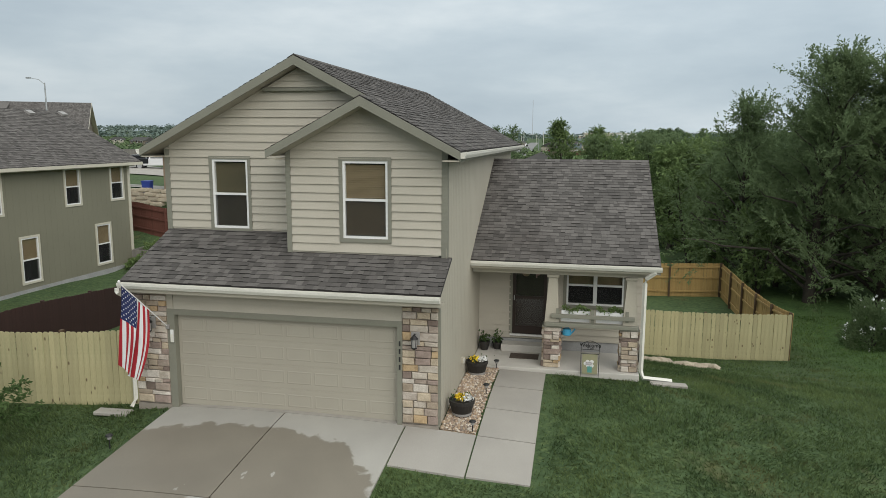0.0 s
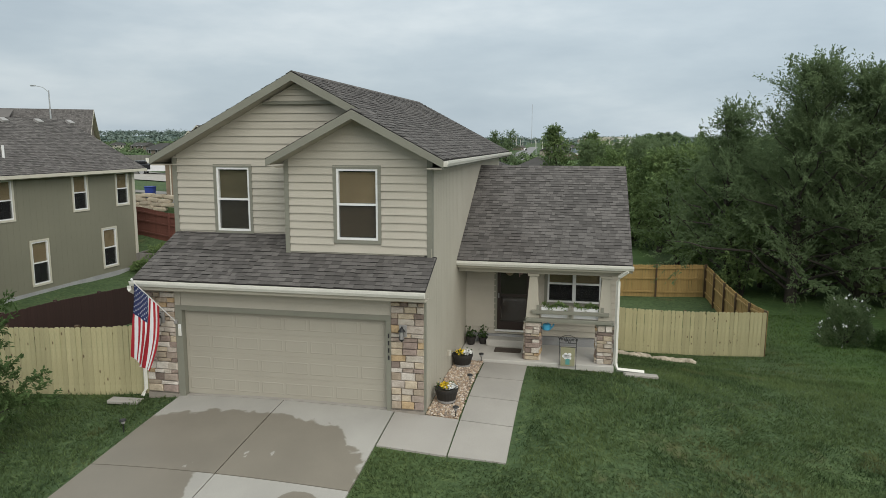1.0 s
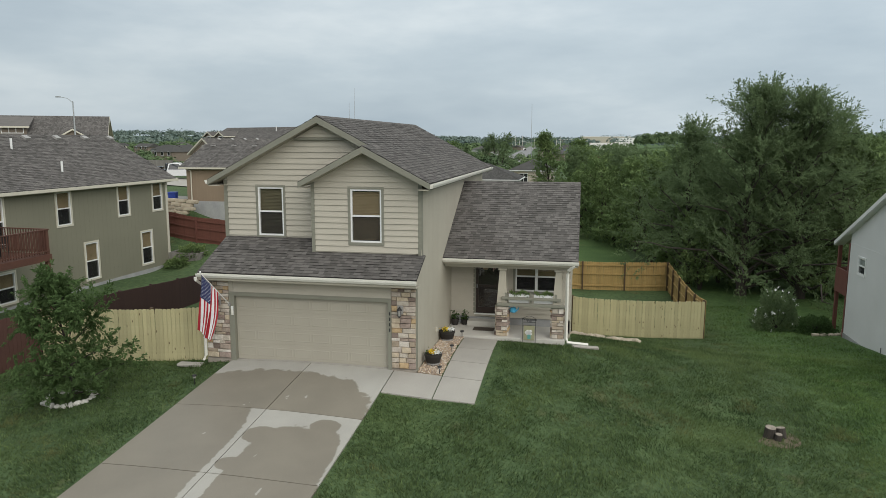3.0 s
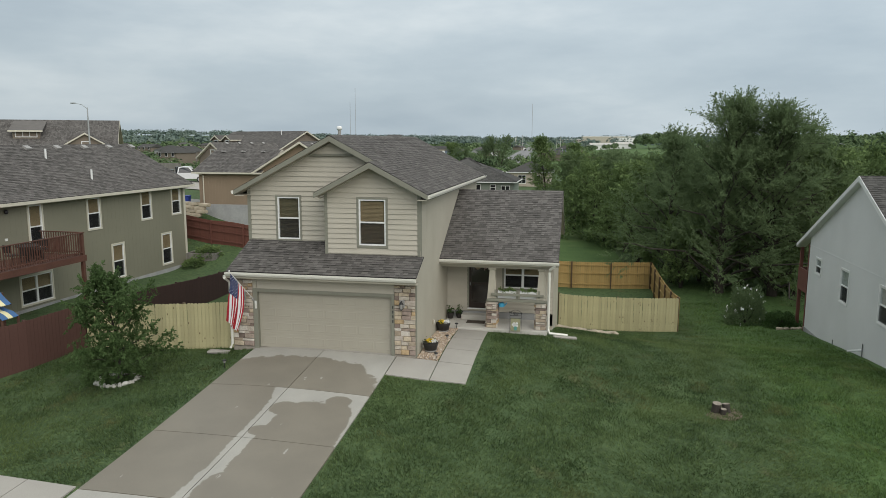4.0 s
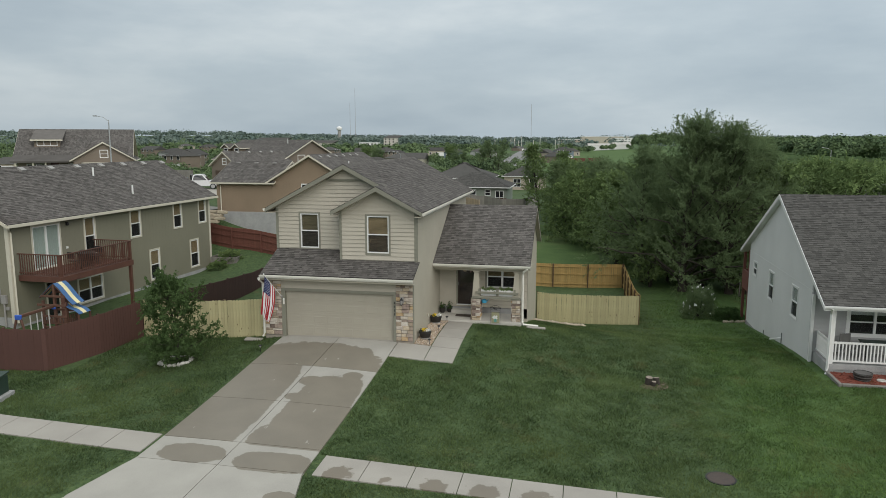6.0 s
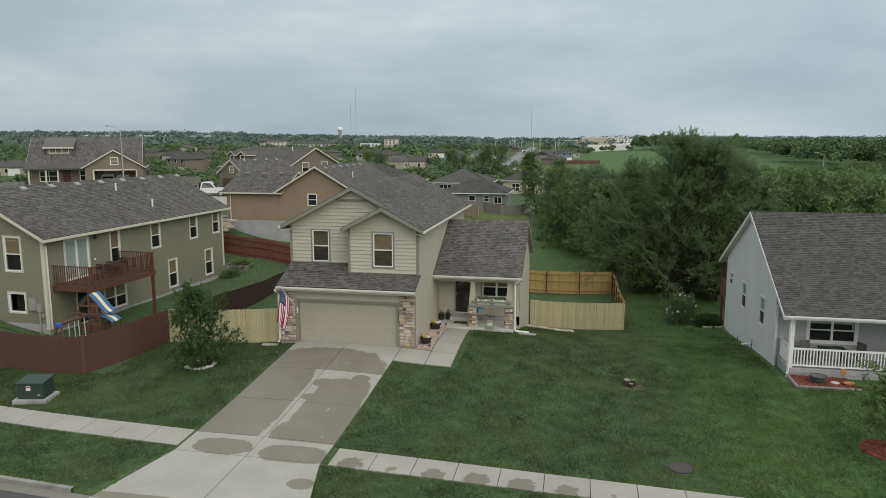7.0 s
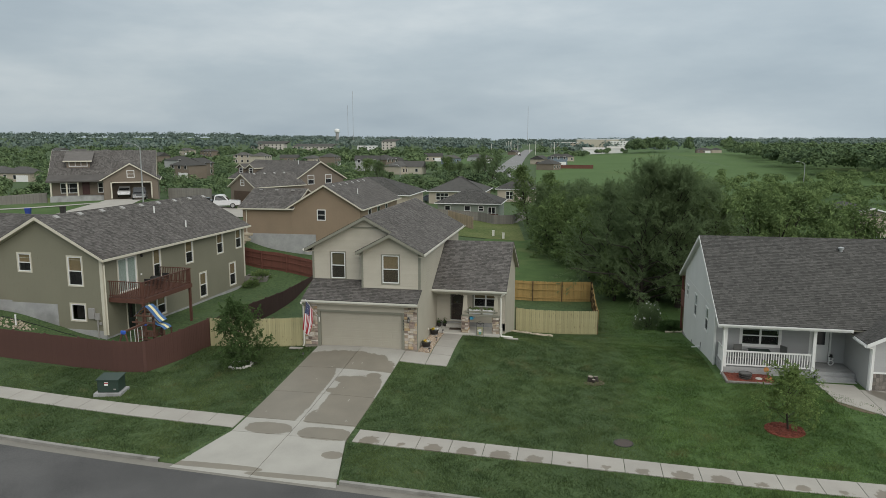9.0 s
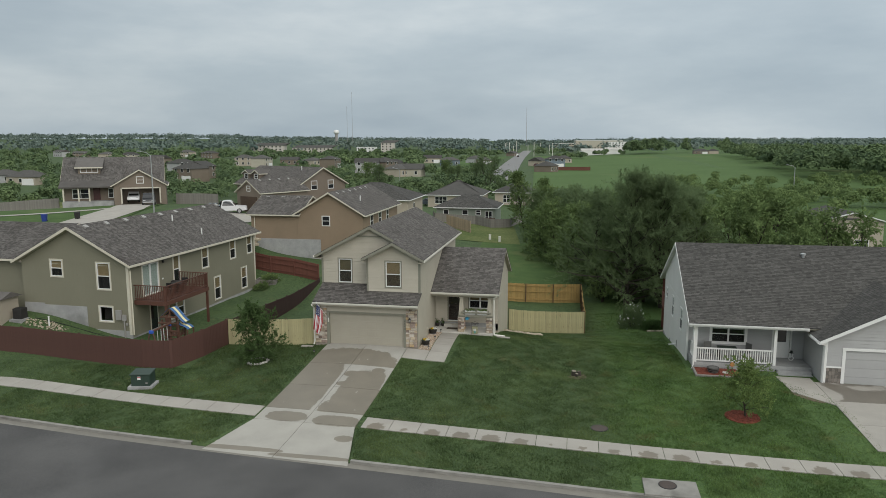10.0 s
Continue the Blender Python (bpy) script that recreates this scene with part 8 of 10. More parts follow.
    for p0, p1, p2 in zip(pts, pts[1:], pts[2:]):
        d0, d1 = Vector((p1[0] - p0[0], p1[1] - p0[1], 0)).normalized(), Vector((p2[0] - p1[0], p2[1] - p1[1], 0)).normalized()
        dm = (d0 + d1).normalized()
        c = Vector((p1[0], p1[1], 0)) + Vector((-dm.y, dm.x, 0)) * face * .024
        z = g1(p1[0], p1[1]) - (sink(*p1) if sink else 0)
        part("corner_board", bbox(-.08, .08, -.008, .008, z - .06, z + h - .004, inv @ pose(c.x, c.y, 0, 0, 0, math.degrees(math.atan2(dm.y, dm.x)))), material, f)
    if joined:
        part("boards", bmj, material, f)
    else:
        bmj.free()
    return f


fence("wooden_fence", "new pale pine board fence beside the garage", [(-12.1, .32), (-6.0, .32)], 1.72, PINE, face=-1, post=POSTWOOD)
fence("wooden_fence", "new pale pine board fence with knots, outer face", [(5.25, 13.72), (11.2, 13.72)], 1.76, PINE, face=-1, post=POSTWOOD)
fence("wooden_fence", "honey-coloured pine fence seen from inside with posts and rails", [(11.22, 13.74), (11.0, 25.75)], 1.80, PINE_IN, face=-1, post=POSTWOOD)
fence("wooden_fence", "honey-coloured pine fence seen from inside with posts and rails", [(11.0, 25.8), (.5, 25.8)], 1.82, PINE_IN, face=-1, post=POSTWOOD)
fence("red_fence", "smooth red-brown stained board fence curving along the lawn", [(-12.15, .25), (-12.55, -2.2), (-13.35, -4.5), (-15.2, -4.55), (-20, -3.9), (-27, -2.95)], 1.72, REDFENCE, face=1, dog=False, gap=.001)
fence("red_fence", "smooth red-brown stained board fence curving along the lawn", [(-27, -2.95), (-40, -1.0)], 1.72, REDFENCE, face=-1, dog=False, gap=.001, joined=True)
fence("brown_fence", "dark brown stained board fence between two gardens", [(-12.2, .4), (-12.9, 12), (-13.2, 20.3)], 1.55, BROWNFENCE, sink=lambda x, y: g1(x, y) + 1.55 - float(np.interp(y, [.4, 4.4, 9, 13, 20.3], [1.05, .85, .45, .15, .05])), face=-1, dog=False, gap=.001)
fence("rust_red_fence", "rust-red board fence with posts and rails at the garden's end", [(-13.3, 20.4), (-21, 21.6)], 1.62, REDRAIL, face=-1, dog=False, gap=.001)
fence("rust_red_fence", "rust-red board fence with posts and rails at the garden's end", [(-21, 21.6), (-27, 20.5)], 1.62, REDRAIL, face=-1, dog=False, gap=.001, joined=True)

# ---- lawn furniture and utilities ----
GREENMETAL = mat("green_utility_paint", (.028, .050, .038), (.022, .040, .031), rough=.5, bump=.05, scale=2)
tf = thing("transformer_box", "dark green pad-mounted transformer on a concrete pad", "utility box", (-13.25, -7.5, g1(-13.25, -7.5)), 12)
part("pad", bevel(bbox(-.68, .66, -.56, .54, -.1, .16), .015), FOUND, tf, "concrete pad")
part("cabinet", bevel(bbox(-.52, .52, -.42, .42, .16, .80), .02), GREENMETAL, tf)
part("lid", bevel(prism(bmesh.new(), [(-.56, -.48, .78), (-.56, .46, .86), (-.56, .46, .92), (-.56, -.48, .84)], (1.12, 0, 0)), .01), GREENMETAL, tf)
part("warning_label", bbox(-.16, .02, -.425, -.418, .52, .70), WHITE, tf, "faded white and red sticker")
part("label_band", bbox(-.16, .02, -.43, -.424, .62, .67), RED, tf)
part("latch", bevel(bbox(.28, .40, -.45, -.415, .30, .36), .008), mat_vent, tf)

logs = thing("tree_stump", "two sawn log stumps on bare soil in the lawn", "stump", (10.6, -.98, g1(10.6, -.98)))
LOGEND = mat("grey_sawn_wood", (.30, .26, .21), (.17, .145, .12), rough=.95, scale=8, fine=40, bump=.5)
for x, y, r, h, tl in ((-.16, 0, .14, .30, 6), (.16, .06, .12, .26, -10), (.02, -.16, .09, .18, 4)):
    bm = bmesh.new()
    lathe(bm, [(r * 1.1, -.03), (r, .05), (r * .97, h)], 14)
    o = part("log", bm, BARK, logs)
    o.matrix_basis = pose(x, y, 0, tl, tl * .6, 0)
    e = part("sawn_top", lathe(bmesh.new(), [(r * .93, 0), (r * .93, .012)], 14), LOGEND, o)
    e.matrix_basis = Matrix.Translation((0, 0, h))
soil = part("soil_patch", lathe(bmesh.new(), [(.62, -.02), (.60, .012), (.1, .02)], 20), mat("bare_soil", (.14, .11, .075), (.09, .075, .045), rough=.95, scale=6, bump=.6), logs, "bare brown soil")


sp = thing("soil_patch", "bare brown soil along the edge of a drive", "soil", (22.55, -3.15, g1(22.55, -3.15)), -48)
bm = lathe(bmesh.new(), [(1.05, -.02), (.95, .012), (.1, .02)], 22)
bmesh.ops.transform(bm, matrix=Matrix.Diagonal((1, .32, 1, 1)), verts=bm.verts)
part("soil", bm, soil.data.materials[0], sp)


def manhole(x, y, r, label):
    t = thing("manhole_cover", label, "manhole", (x, y, g1(x, y) + .01))
    part("ring", lathe(bmesh.new(), [(r * 1.08, -.1), (r * 1.08, .015), (r, .018), (r, .0)], 28), BLACK, t)
    part("lid", lathe(bmesh.new(), [(r * .98, -.05), (r * .98, .018), (r * .9, .022), (.02, .022)], 28), mat("rusty_iron", (.075, .055, .045), (.05, .04, .035), rough=.75, scale=9, bump=.4), t, "rusty iron lid")
    return t


manhole(11.7, -8.8, .38, "round rusty iron manhole cover in the lawn")
inlet = thing("inlet_slab", "square concrete storm inlet slab by the kerb", "storm inlet", (14.3, -14.45, g1(14.3, -14.2)))
part("slab", bevel(bbox(-1.05, 1.05, -.62, .75, -.2, .05), .015), CURB, inlet)
manhole(14.2, -14.2, .33, "round rusty iron manhole cover in a concrete slab").location.z += .045

rocks = thing("rock_border", "flat pale limestone rocks edging the slope", "rocks", (6.45, 10.1, g1(6.45, 10.1)))
rg_ = random.Random(12)
for k in range(13):
    x = -1.1 + .19 * k + (.35 if k > 6 else 0) + rg_.uniform(-.05, .05)
    y = .1 * math.sin(k * 1.3) + (-.25 if k > 6 else .1) + rg_.uniform(-.15, .15)
    z = g1(6.45 + x, 10.1 + y) - g1(6.45, 10.1)
    bm = bmesh.new()
    bmesh.ops.create_icosphere(bm, subdivisions=2, radius=1, matrix=pose(x, y, z + .03, rg_.uniform(-10, 10), rg_.uniform(-10, 10), rg_.uniform(0, 180)) @ Matrix.Diagonal((rg_.uniform(.22, .42), rg_.uniform(.16, .28), rg_.uniform(.07, .13), 1)))
    for v in bm.verts:
        v.co += Vector((noise.noise(v.co * 6), noise.noise(v.co * 6 + Vector((9, 0, 0))), noise.noise(v.co * 6 + Vector((0, 9, 0))))) * .06
    part("rock", bm, LIMESTONE, rocks)

# play set by the red fence
play = thing("play_set", "timber play set with blue and yellow striped canopies and swings", "play set", (-14.9, -1.9, g1(-14.9, -1.9)))
CEDAR = mat("cedar_timber", (.115, .056, .036), (.08, .040, .027), rough=.75, scale=3, fine=20, bump=.2)
STR_B, STR_Y = mat("blue_canopy_cloth", (.050, .125, .27), (.042, .105, .23), rough=.8, bump=.1), mat("pale_canopy_cloth", (.66, .60, .36), (.58, .52, .30), rough=.8, bump=.1)
BLUEDEEP = mat("deep_blue_plastic", (.035, .10, .42), (.03, .085, .36), rough=.4, bump=.02)
ROPE = mat("pale_rope_sleeve", (.52, .52, .50), (.42, .42, .40), rough=.6, bump=.1)
for x, y, z in ((-.58, 0, 2.25), (0, 0, 2.98), (.55, 0, 2.2), (-.58, .72, 2.25), (0, .72, 2.98), (.55, .72, 2.2)):
    part("post", bbox(x - .045, x + .045, y - .045, y + .045, -.2, z), CEDAR, play)
part("platform", bbox(-.66, .62, -.06, .78, 1.22, 1.28), CEDAR, play)
for x0, x1, y, z in ((-.62, .58, -.07, 2.42), (-.82, .62, -.08, 2.02), (-.64, .62, -.07, 1.52), (-.64, .95, -.07, 1.02), (-.64, .62, -.07, .62), (-.62, .58, .77, 2.42), (-.64, .62, .77, 1.62)):
    part("beam", bevel(bbox(x0, x1, y - .02, y + .02, z, z + .10), .008), CEDAR, play)
for k in range(7):
    part("slat", bbox(-.52 + .17 * k - .04, -.52 + .17 * k + .04, -.062, -.046, 1.28, 1.53), CEDAR, play)
for k in range(5):
    part("slat", bbox(.555, .575, .05 + .15 * k, .13 + .15 * k, 1.28, 1.62), CEDAR, play)


def canopy(p, q, y0, y1, sag, name, label):
    """A cloth strip from p to q (x, z), sagging between its bars, with a pale middle stripe."""
    def strip(ya, yb, lift):
        bm = bmesh.new()
        rows = []
        for k in range(9):
            f = k / 8
            x, z = p[0] + (q[0] - p[0]) * f, p[1] + (q[1] - p[1]) * f + sag * math.sin(math.pi * 2 * f) + lift
            rows.append([bm.verts.new((x, y, z + h)) for h in (0, -.012) for y in (ya, yb)])
        for a, b in zip(rows, rows[1:]):
            for m, n in ((0, 1), (1, 3), (3, 2), (2, 0)):
                bm.faces.new((a[m], a[n], b[n], b[m]))
        bm.faces.new((rows[0][0], rows[0][2], rows[0][3], rows[0][1])), bm.faces.new((rows[-1][0], rows[-1][1], rows[-1][3], rows[-1][2]))
        bmesh.ops.recalc_face_normals(bm, faces=bm.faces)
        return bm
    c = part(name, strip(y0, y1, 0), STR_B, play, label)
    part("stripe", strip(y0 + (y1 - y0) * .36, y0 + (y1 - y0) * .66, .006), STR_Y, c)
    part("under_stripe", strip(y0 + (y1 - y0) * .36, y0 + (y1 - y0) * .66, -.006), STR_Y, c)


canopy((.03, 3.03), (.93, 2.14), -.04, .72, .035, "canopy", "blue cloth canopy with a pale yellow stripe")
canopy((-.03, 3.03), (-.72, 2.42), -.04, .72, .02, "canopy", "blue cloth canopy with a pale yellow stripe")
canopy((.50, 2.13), (1.22, 1.72), -.06, .68, -.04, "slide_cover", "blue striped cloth over the slide's head")
for y in (0, .72):
    part("rafter", tube(bmesh.new(), [(0, y, 2.98), (-.74, y, 2.36)], .03, 6), CEDAR, play)
    part("rafter", tube(bmesh.new(), [(0, y, 2.98), (.90, y, 2.10)], .03, 6), CEDAR, play)
    part("cover_post", bbox(1.12, 1.19, y - .035, y + .035, -.2, 1.70), CEDAR, play)
part("ladder", tube(bmesh.new(), [(.66, .08, 1.2), (1.12, .02, -.1)], .04, 6), CEDAR, play)
part("swing_beam", bevel(bbox(-.06, .04, -2.10, .04, 1.98, 2.10), .012), CEDAR, play)
part("bracket", bevel(bbox(-.16, .14, -2.14, -2.02, 1.92, 2.13), .03), BLUEDEEP, play, "blue plastic bracket")
part("bracket", bevel(bbox(-.10, .10, -.13, -.05, 1.90, 2.0), .02), BLUEDEEP, play, "blue plastic bracket")
for x in (-.72, .70):
    part("swing_leg", tube(bmesh.new(), [(x * .12, -2.08, 2.02), (x, -2.12, -.12)], .05, 6), CEDAR, play)
part("leg_tie", tube(bmesh.new(), [(-.42, -2.1, .9), (.42, -2.1, .9)], .035, 6), CEDAR, play)
for y0, y1, m in ((-1.46, -1.08, BLACK), (-.80, -.40, BLUEPL)):
    for y in (y0, y1):
        part("swing_rope", tube(bmesh.new(), [(-.01, y, 2.0), (.02, y, .62)], .022, 6), ROPE, play, "pale sleeved swing rope")
    part("swing_seat", bevel(bbox(-.09, .11, y0 - .03, y1 + .03, .56, .61), .02), m, play)

# air conditioner, shed and gravel beside the olive house
def plot_at(x, y):
    q = PLOT @ Vector((x, y, 0))
    return (q.x, q.y, g1(q.x, q.y))


ac = thing("air_conditioner", "dark grey air conditioner unit on a pad", "air conditioner", plot_at(-25.9, -1.55))
part("body", bevel(bbox(-.33, .33, -.33, .33, .05, .78), .03), DARK, ac)
part("top_grille", lathe(bmesh.new(), [(.30, .78), (.30, .81), (.05, .83)], 18), BLACK, ac)
part("pad", bbox(-.5, .5, -.5, .5, -.2, .05), FOUND, ac)
shed = thing("garden_shed", "small cream shed with a shallow roof and double door", "shed", plot_at(-27.5, -1.75))
part("walls", bbox(-1.5, 1.0, -.8, .9, -.3, 1.55), CREAMSIDE, shed)
part("roof", prism(bmesh.new(), [(-1.7, -1.0, 1.58), (-1.7, 1.1, 1.58), (-1.7, .05, 1.98)], (2.95, 0, 0)), SHINGLE, shed)
part("fascia", bbox(-1.72, 1.27, -1.03, -1.0, 1.48, 1.60), CREAMTRIM, shed)
for x in (-.9, -.1):
    part("door", bbox(x, x + .75, -.83, -.8, .05, 1.45), CREAMTRIM, shed)
gravel = thing("rock_heap", "heap of buff landscaping rock on the slope", "rocks", plot_at(-23.9, -1.75), kind="stuff")
GX, GY, GZ = plot_at(-23.9, -1.75)
bm = bmesh.new()
for k in range(120):
    a, r = rg_.uniform(0, 6.28), math.sqrt(rg_.random())
    x, y = 1.75 * r * math.cos(a), .45 * r * math.sin(a)
    bmesh.ops.create_icosphere(bm, subdivisions=1, radius=rg_.uniform(.03, .08), matrix=pose(x, y, g1(GX + x, GY + y) - GZ + .03, rg_.uniform(0, 90), 0, rg_.uniform(0, 90)))
part("rocks", bm, LIMESTONE, gravel)

EX, EY, EZ = plot_at(-22, -1.1)
edg = thing("landscape_edging", "black landscape edging strip along the foundation", "edging", (EX, EY, EZ))
for k in range(12):
    xa, xb = -3.2 + .53 * k, -2.67 + .53 * k
    za, zb = g1(EX + xa, EY) - EZ, g1(EX + xb, EY) - EZ
    part("strip", prism(bmesh.new(), [(xa, -.16, za - .05), (xb, -.16, zb - .05), (xb, -.16, zb + .02), (xa, -.16, za + .02)], (0, .025, 0)), BLACK, edg)
pvc = thing("vent_pipe", "short white plastic pipe standing in the rock bed", "pipe", plot_at(-23.6, -1.75))
part("pipe", tube(bmesh.new(), [(0, 0, -.1), (0, 0, .62)], .05, 10), WHITE, pvc)
part("cap", lathe(bmesh.new(), [(.058, .6), (.06, .68), (.02, .69)], 10), WHITE, pvc)

# raised bed and limestone retaining wall
rb = thing("raised_bed", "weathered timber raised garden bed", "garden bed", (-18.1, 19.6, g1(-18.1, 19.6)), 4)
for q in ((-1.0, 1.0, -.6, -.55), (-1.0, 1.0, .55, .6), (-1.0, -.95, -.55, .55), (.95, 1.0, -.55, .55)):
    part("plank", bbox(*q, -.2, .35), GREYWOOD, rb)
part("soil", bbox(-.95, .95, -.55, .55, -.2, .28), mat("dark_soil", (.05, .04, .03), rough=.95, bump=.5), rb)
rw = thing("retaining_wall", "dry-laid buff limestone block retaining wall", "retaining wall", (-27.6, 31.6, g1(-27.6, 31.6)), -4)
for r in range(4):
    for k in range(6):
        x = -2.6 + k * .95 + (.45 if r % 2 else 0) + rg_.uniform(-.1, .1)
        bm = bevel(bbox(-.46, .46, -.28, .28, 0, .27, pose(x, .22 * r, r * .27 - .25 + .05 * math.sin(x * 2), rg_.uniform(-4, 4), rg_.uniform(-4, 4), rg_.uniform(-7, 7))), .06, 2)
        part("block", bm, LIMESTONE, rw)

# on the deck
grill = thing("deck_grill", "dark covered grill on the timber deck", "grill", (-17.4, 3.35, DZ), -2.3)
part("cart", bevel(bbox(-.40, .40, -.24, .24, .12, .50), .02), BLACK, grill)
part("lid", bevel(prism(bmesh.new(), [(-.34, -.22, .51), (-.34, .22, .51), (-.34, .20, .62), (-.34, .05, .68), (-.34, -.16, .64)], (.72, 0, 0)), .03), DARK, grill)
part("side_shelf", bevel(bbox(.41, .70, -.2, .2, .46, .50), .01), DARK, grill)
for x in (-.36, .36):
    for y in (-.2, .2):
        part("leg", bbox(x - .02, x + .02, y - .02, y + .02, 0, .13), BLACK, grill)
on_plot(grill)
dtab = thing("deck_table", "small dark round table on the timber deck", "table", (-16.7, 2.4, DZ))
part("table_top", lathe(bmesh.new(), [(.02, .68), (.45, .68), (.46, .70), (.44, .72), (.02, .725)], 20), BLACK, dtab)
part("column", tube(bmesh.new(), [(0, 0, 0), (0, 0, .69)], .035, 8), BLACK, dtab)
for a in range(4):
    part("foot", tube(bmesh.new(), [(0, 0, .10), (.32 * math.cos(a * 1.571 + .4), .32 * math.sin(a * 1.571 + .4), .02)], .02, 6), BLACK, dtab)
on_plot(dtab)
for x, y, tr in ((-16.75, 3.25, 8), (-16.7, 1.55, 175)):
    dc = thing("deck_chair", "dark metal chair on the timber deck", "chair", (x, y, DZ), tr, group="chairs on the deck")
    on_plot(dc)
    part("seat", bbox(-.22, .22, -.22, .22, .42, .45), BLACK, dc)
    part("backrest", bevel(bbox(-.22, .22, .19, .22, .55, .88), .01), BLACK, dc)
    for a in (-.2, .2):
        part("front_leg", tube(bmesh.new(), [(a, -.2, 0), (a, -.2, .43)], .014, 6), BLACK, dc)
        part("back_leg", tube(bmesh.new(), [(a, .2, 0), (a, .205, .86)], .014, 6), BLACK, dc)

# bits on the grey house's porch
SLING = mat("grey_patio_sling", (.15, .15, .14), (.11, .11, .105), rough=.7, bump=.1)
for x, y, tr in ((18.5, 2.0, 20), (20.6, 2.1, -60)):
    ch = thing("patio_chair", "grey patio chair on the white porch", "chair", (x, y, NPZ), tr, group="patio chairs")
    part("seat", bbox(-.24, .24, -.24, .24, .40, .44), SLING, ch)
    part("backrest", bbox(-.24, .24, .2, .24, .44, .95), SLING, ch)
    for a in (-.21, .21):
        for b in (-.21, .21):
            part("leg", bbox(a - .02, a + .02, b - .02, b + .02, 0, .40), SLING, ch)
tb = thing("patio_table", "grey-green patio table on the white porch", "table", (19.5, 1.9, NPZ))
part("table_top", bevel(bbox(-.55, .55, -.4, .4, .69, .72), .01), GREENMETAL, tb)
for a in (-.48, .48):
    for b in (-.33, .33):
        part("leg", bbox(a - .025, a + .025, b - .025, b + .025, 0, .69), BLACK, tb)
mz = g1(18.5, .2)
mb = thing("mulch_bed", "red mulch bed framed with grey timbers before the white porch", "mulch", (18.5, .2, mz))
part("mulch", bevel(bbox(-1.02, 1.35, -.72, .72, -.15, .05), .02), MULCH, mb)
bm = bmesh.new()
rg_ = random.Random(14)
for k in range(260):
    box(bm, -.05, .05, -.02, .02, -.01, .01, pose(rg_.uniform(-.98, 1.3), rg_.uniform(-.68, .68), .055, rg_.uniform(-20, 20), rg_.uniform(-20, 20), rg_.uniform(0, 360)))
tagged(part("mulch_chips", bm, MULCH, mb), kind="stuff")
part("timber", bevel(bbox(-1.16, -1.03, -.86, .72, -.15, .10), .02), GREYWOOD, mb, "weathered grey timber")
part("timber", bevel(bbox(-1.02, 1.4, -.86, -.73, -.15, .09), .02), GREYWOOD, mb, "weathered grey timber")
HOOP = mat("dull_hoop_metal", (.13, .125, .12), (.10, .096, .09), rough=.6, bump=.05)
brl = thing("half_barrel", "dark half-barrel planter with grey hoops on red mulch", "planter", (18.42, .1, mz + .05))
part("staves", lathe(bmesh.new(), [(.26, 0), (.32, .16), (.33, .30), (.30, .30), (.28, .24), (.02, .24)], 18), DARKPOT, brl)
for z, r in ((.05, .285), (.16, .327), (.27, .338)):
    part("hoop", lathe(bmesh.new(), [(r - .02, z - .016), (r, z - .016), (r + .004, z + .016), (r - .02, z + .016)], 18), HOOP, brl, "grey metal hoop")
step = thing("stepping_stone", "round pale stone lying on red mulch", "stone", (19.1, .1, mz + .05))
part("stone", lathe(bmesh.new(), [(.17, -.01), (.18, .02), (.15, .045), (.02, .05)], 16), CHALK, step)
TERRA = mat("orange_terracotta", (.42, .20, .07), (.34, .155, .055), rough=.8, scale=5, bump=.2)
sun_o = thing("garden_ornament", "orange disc ornament on a short stake in mulch", "ornament", (19.55, .55, mz + .05))
part("stake", tube(bmesh.new(), [(0, 0, -.05), (0, 0, .30)], .012, 6), BLACK, sun_o)
disc = part("disc", lathe(bmesh.new(), [(.02, -.02), (.13, -.015), (.14, 0), (.13, .015), (.02, .02)], 16), TERRA, sun_o)
disc.matrix_basis = Matrix.Translation((0, 0, .38)) @ pose(0, 0, 0, 90, 0, 0)
shell = thing("garden_ornament", "orange shell-shaped dish lying on red mulch", "ornament", (19.6, -.05, mz + .05), 25)
bm = lathe(bmesh.new(), [(.10, 0), (.20, .03), (.24, .10), (.21, .10), (.16, .05), (.02, .04)], 14)
bmesh.ops.transform(bm, matrix=Matrix.Diagonal((1.1, .7, 1, 1)), verts=bm.verts)
part("dish", bm, TERRA, shell)
orn = thing("porch_ornament", "white ring-shaped ornament by the front door", "ornament", (23.05, 2.2, NPZ))
for z, r in ((.16, .13), (.38, .095)):
    bm = bmesh.new()
    tube(bm, [(r * math.cos(k * math.pi / 8), 0, r * math.sin(k * math.pi / 8)) for k in range(17)], .028, 6)
    o = part("ring", bm, WHITE, orn)
    o.matrix_basis = Matrix.Translation((.15, 0, z))
part("hat", lathe(bmesh.new(), [(.12, .48), (.12, .50), (.075, .51), (.07, .62), (.02, .63)], 12, (.15, 0, 0)), BLACK, orn, "black hat")

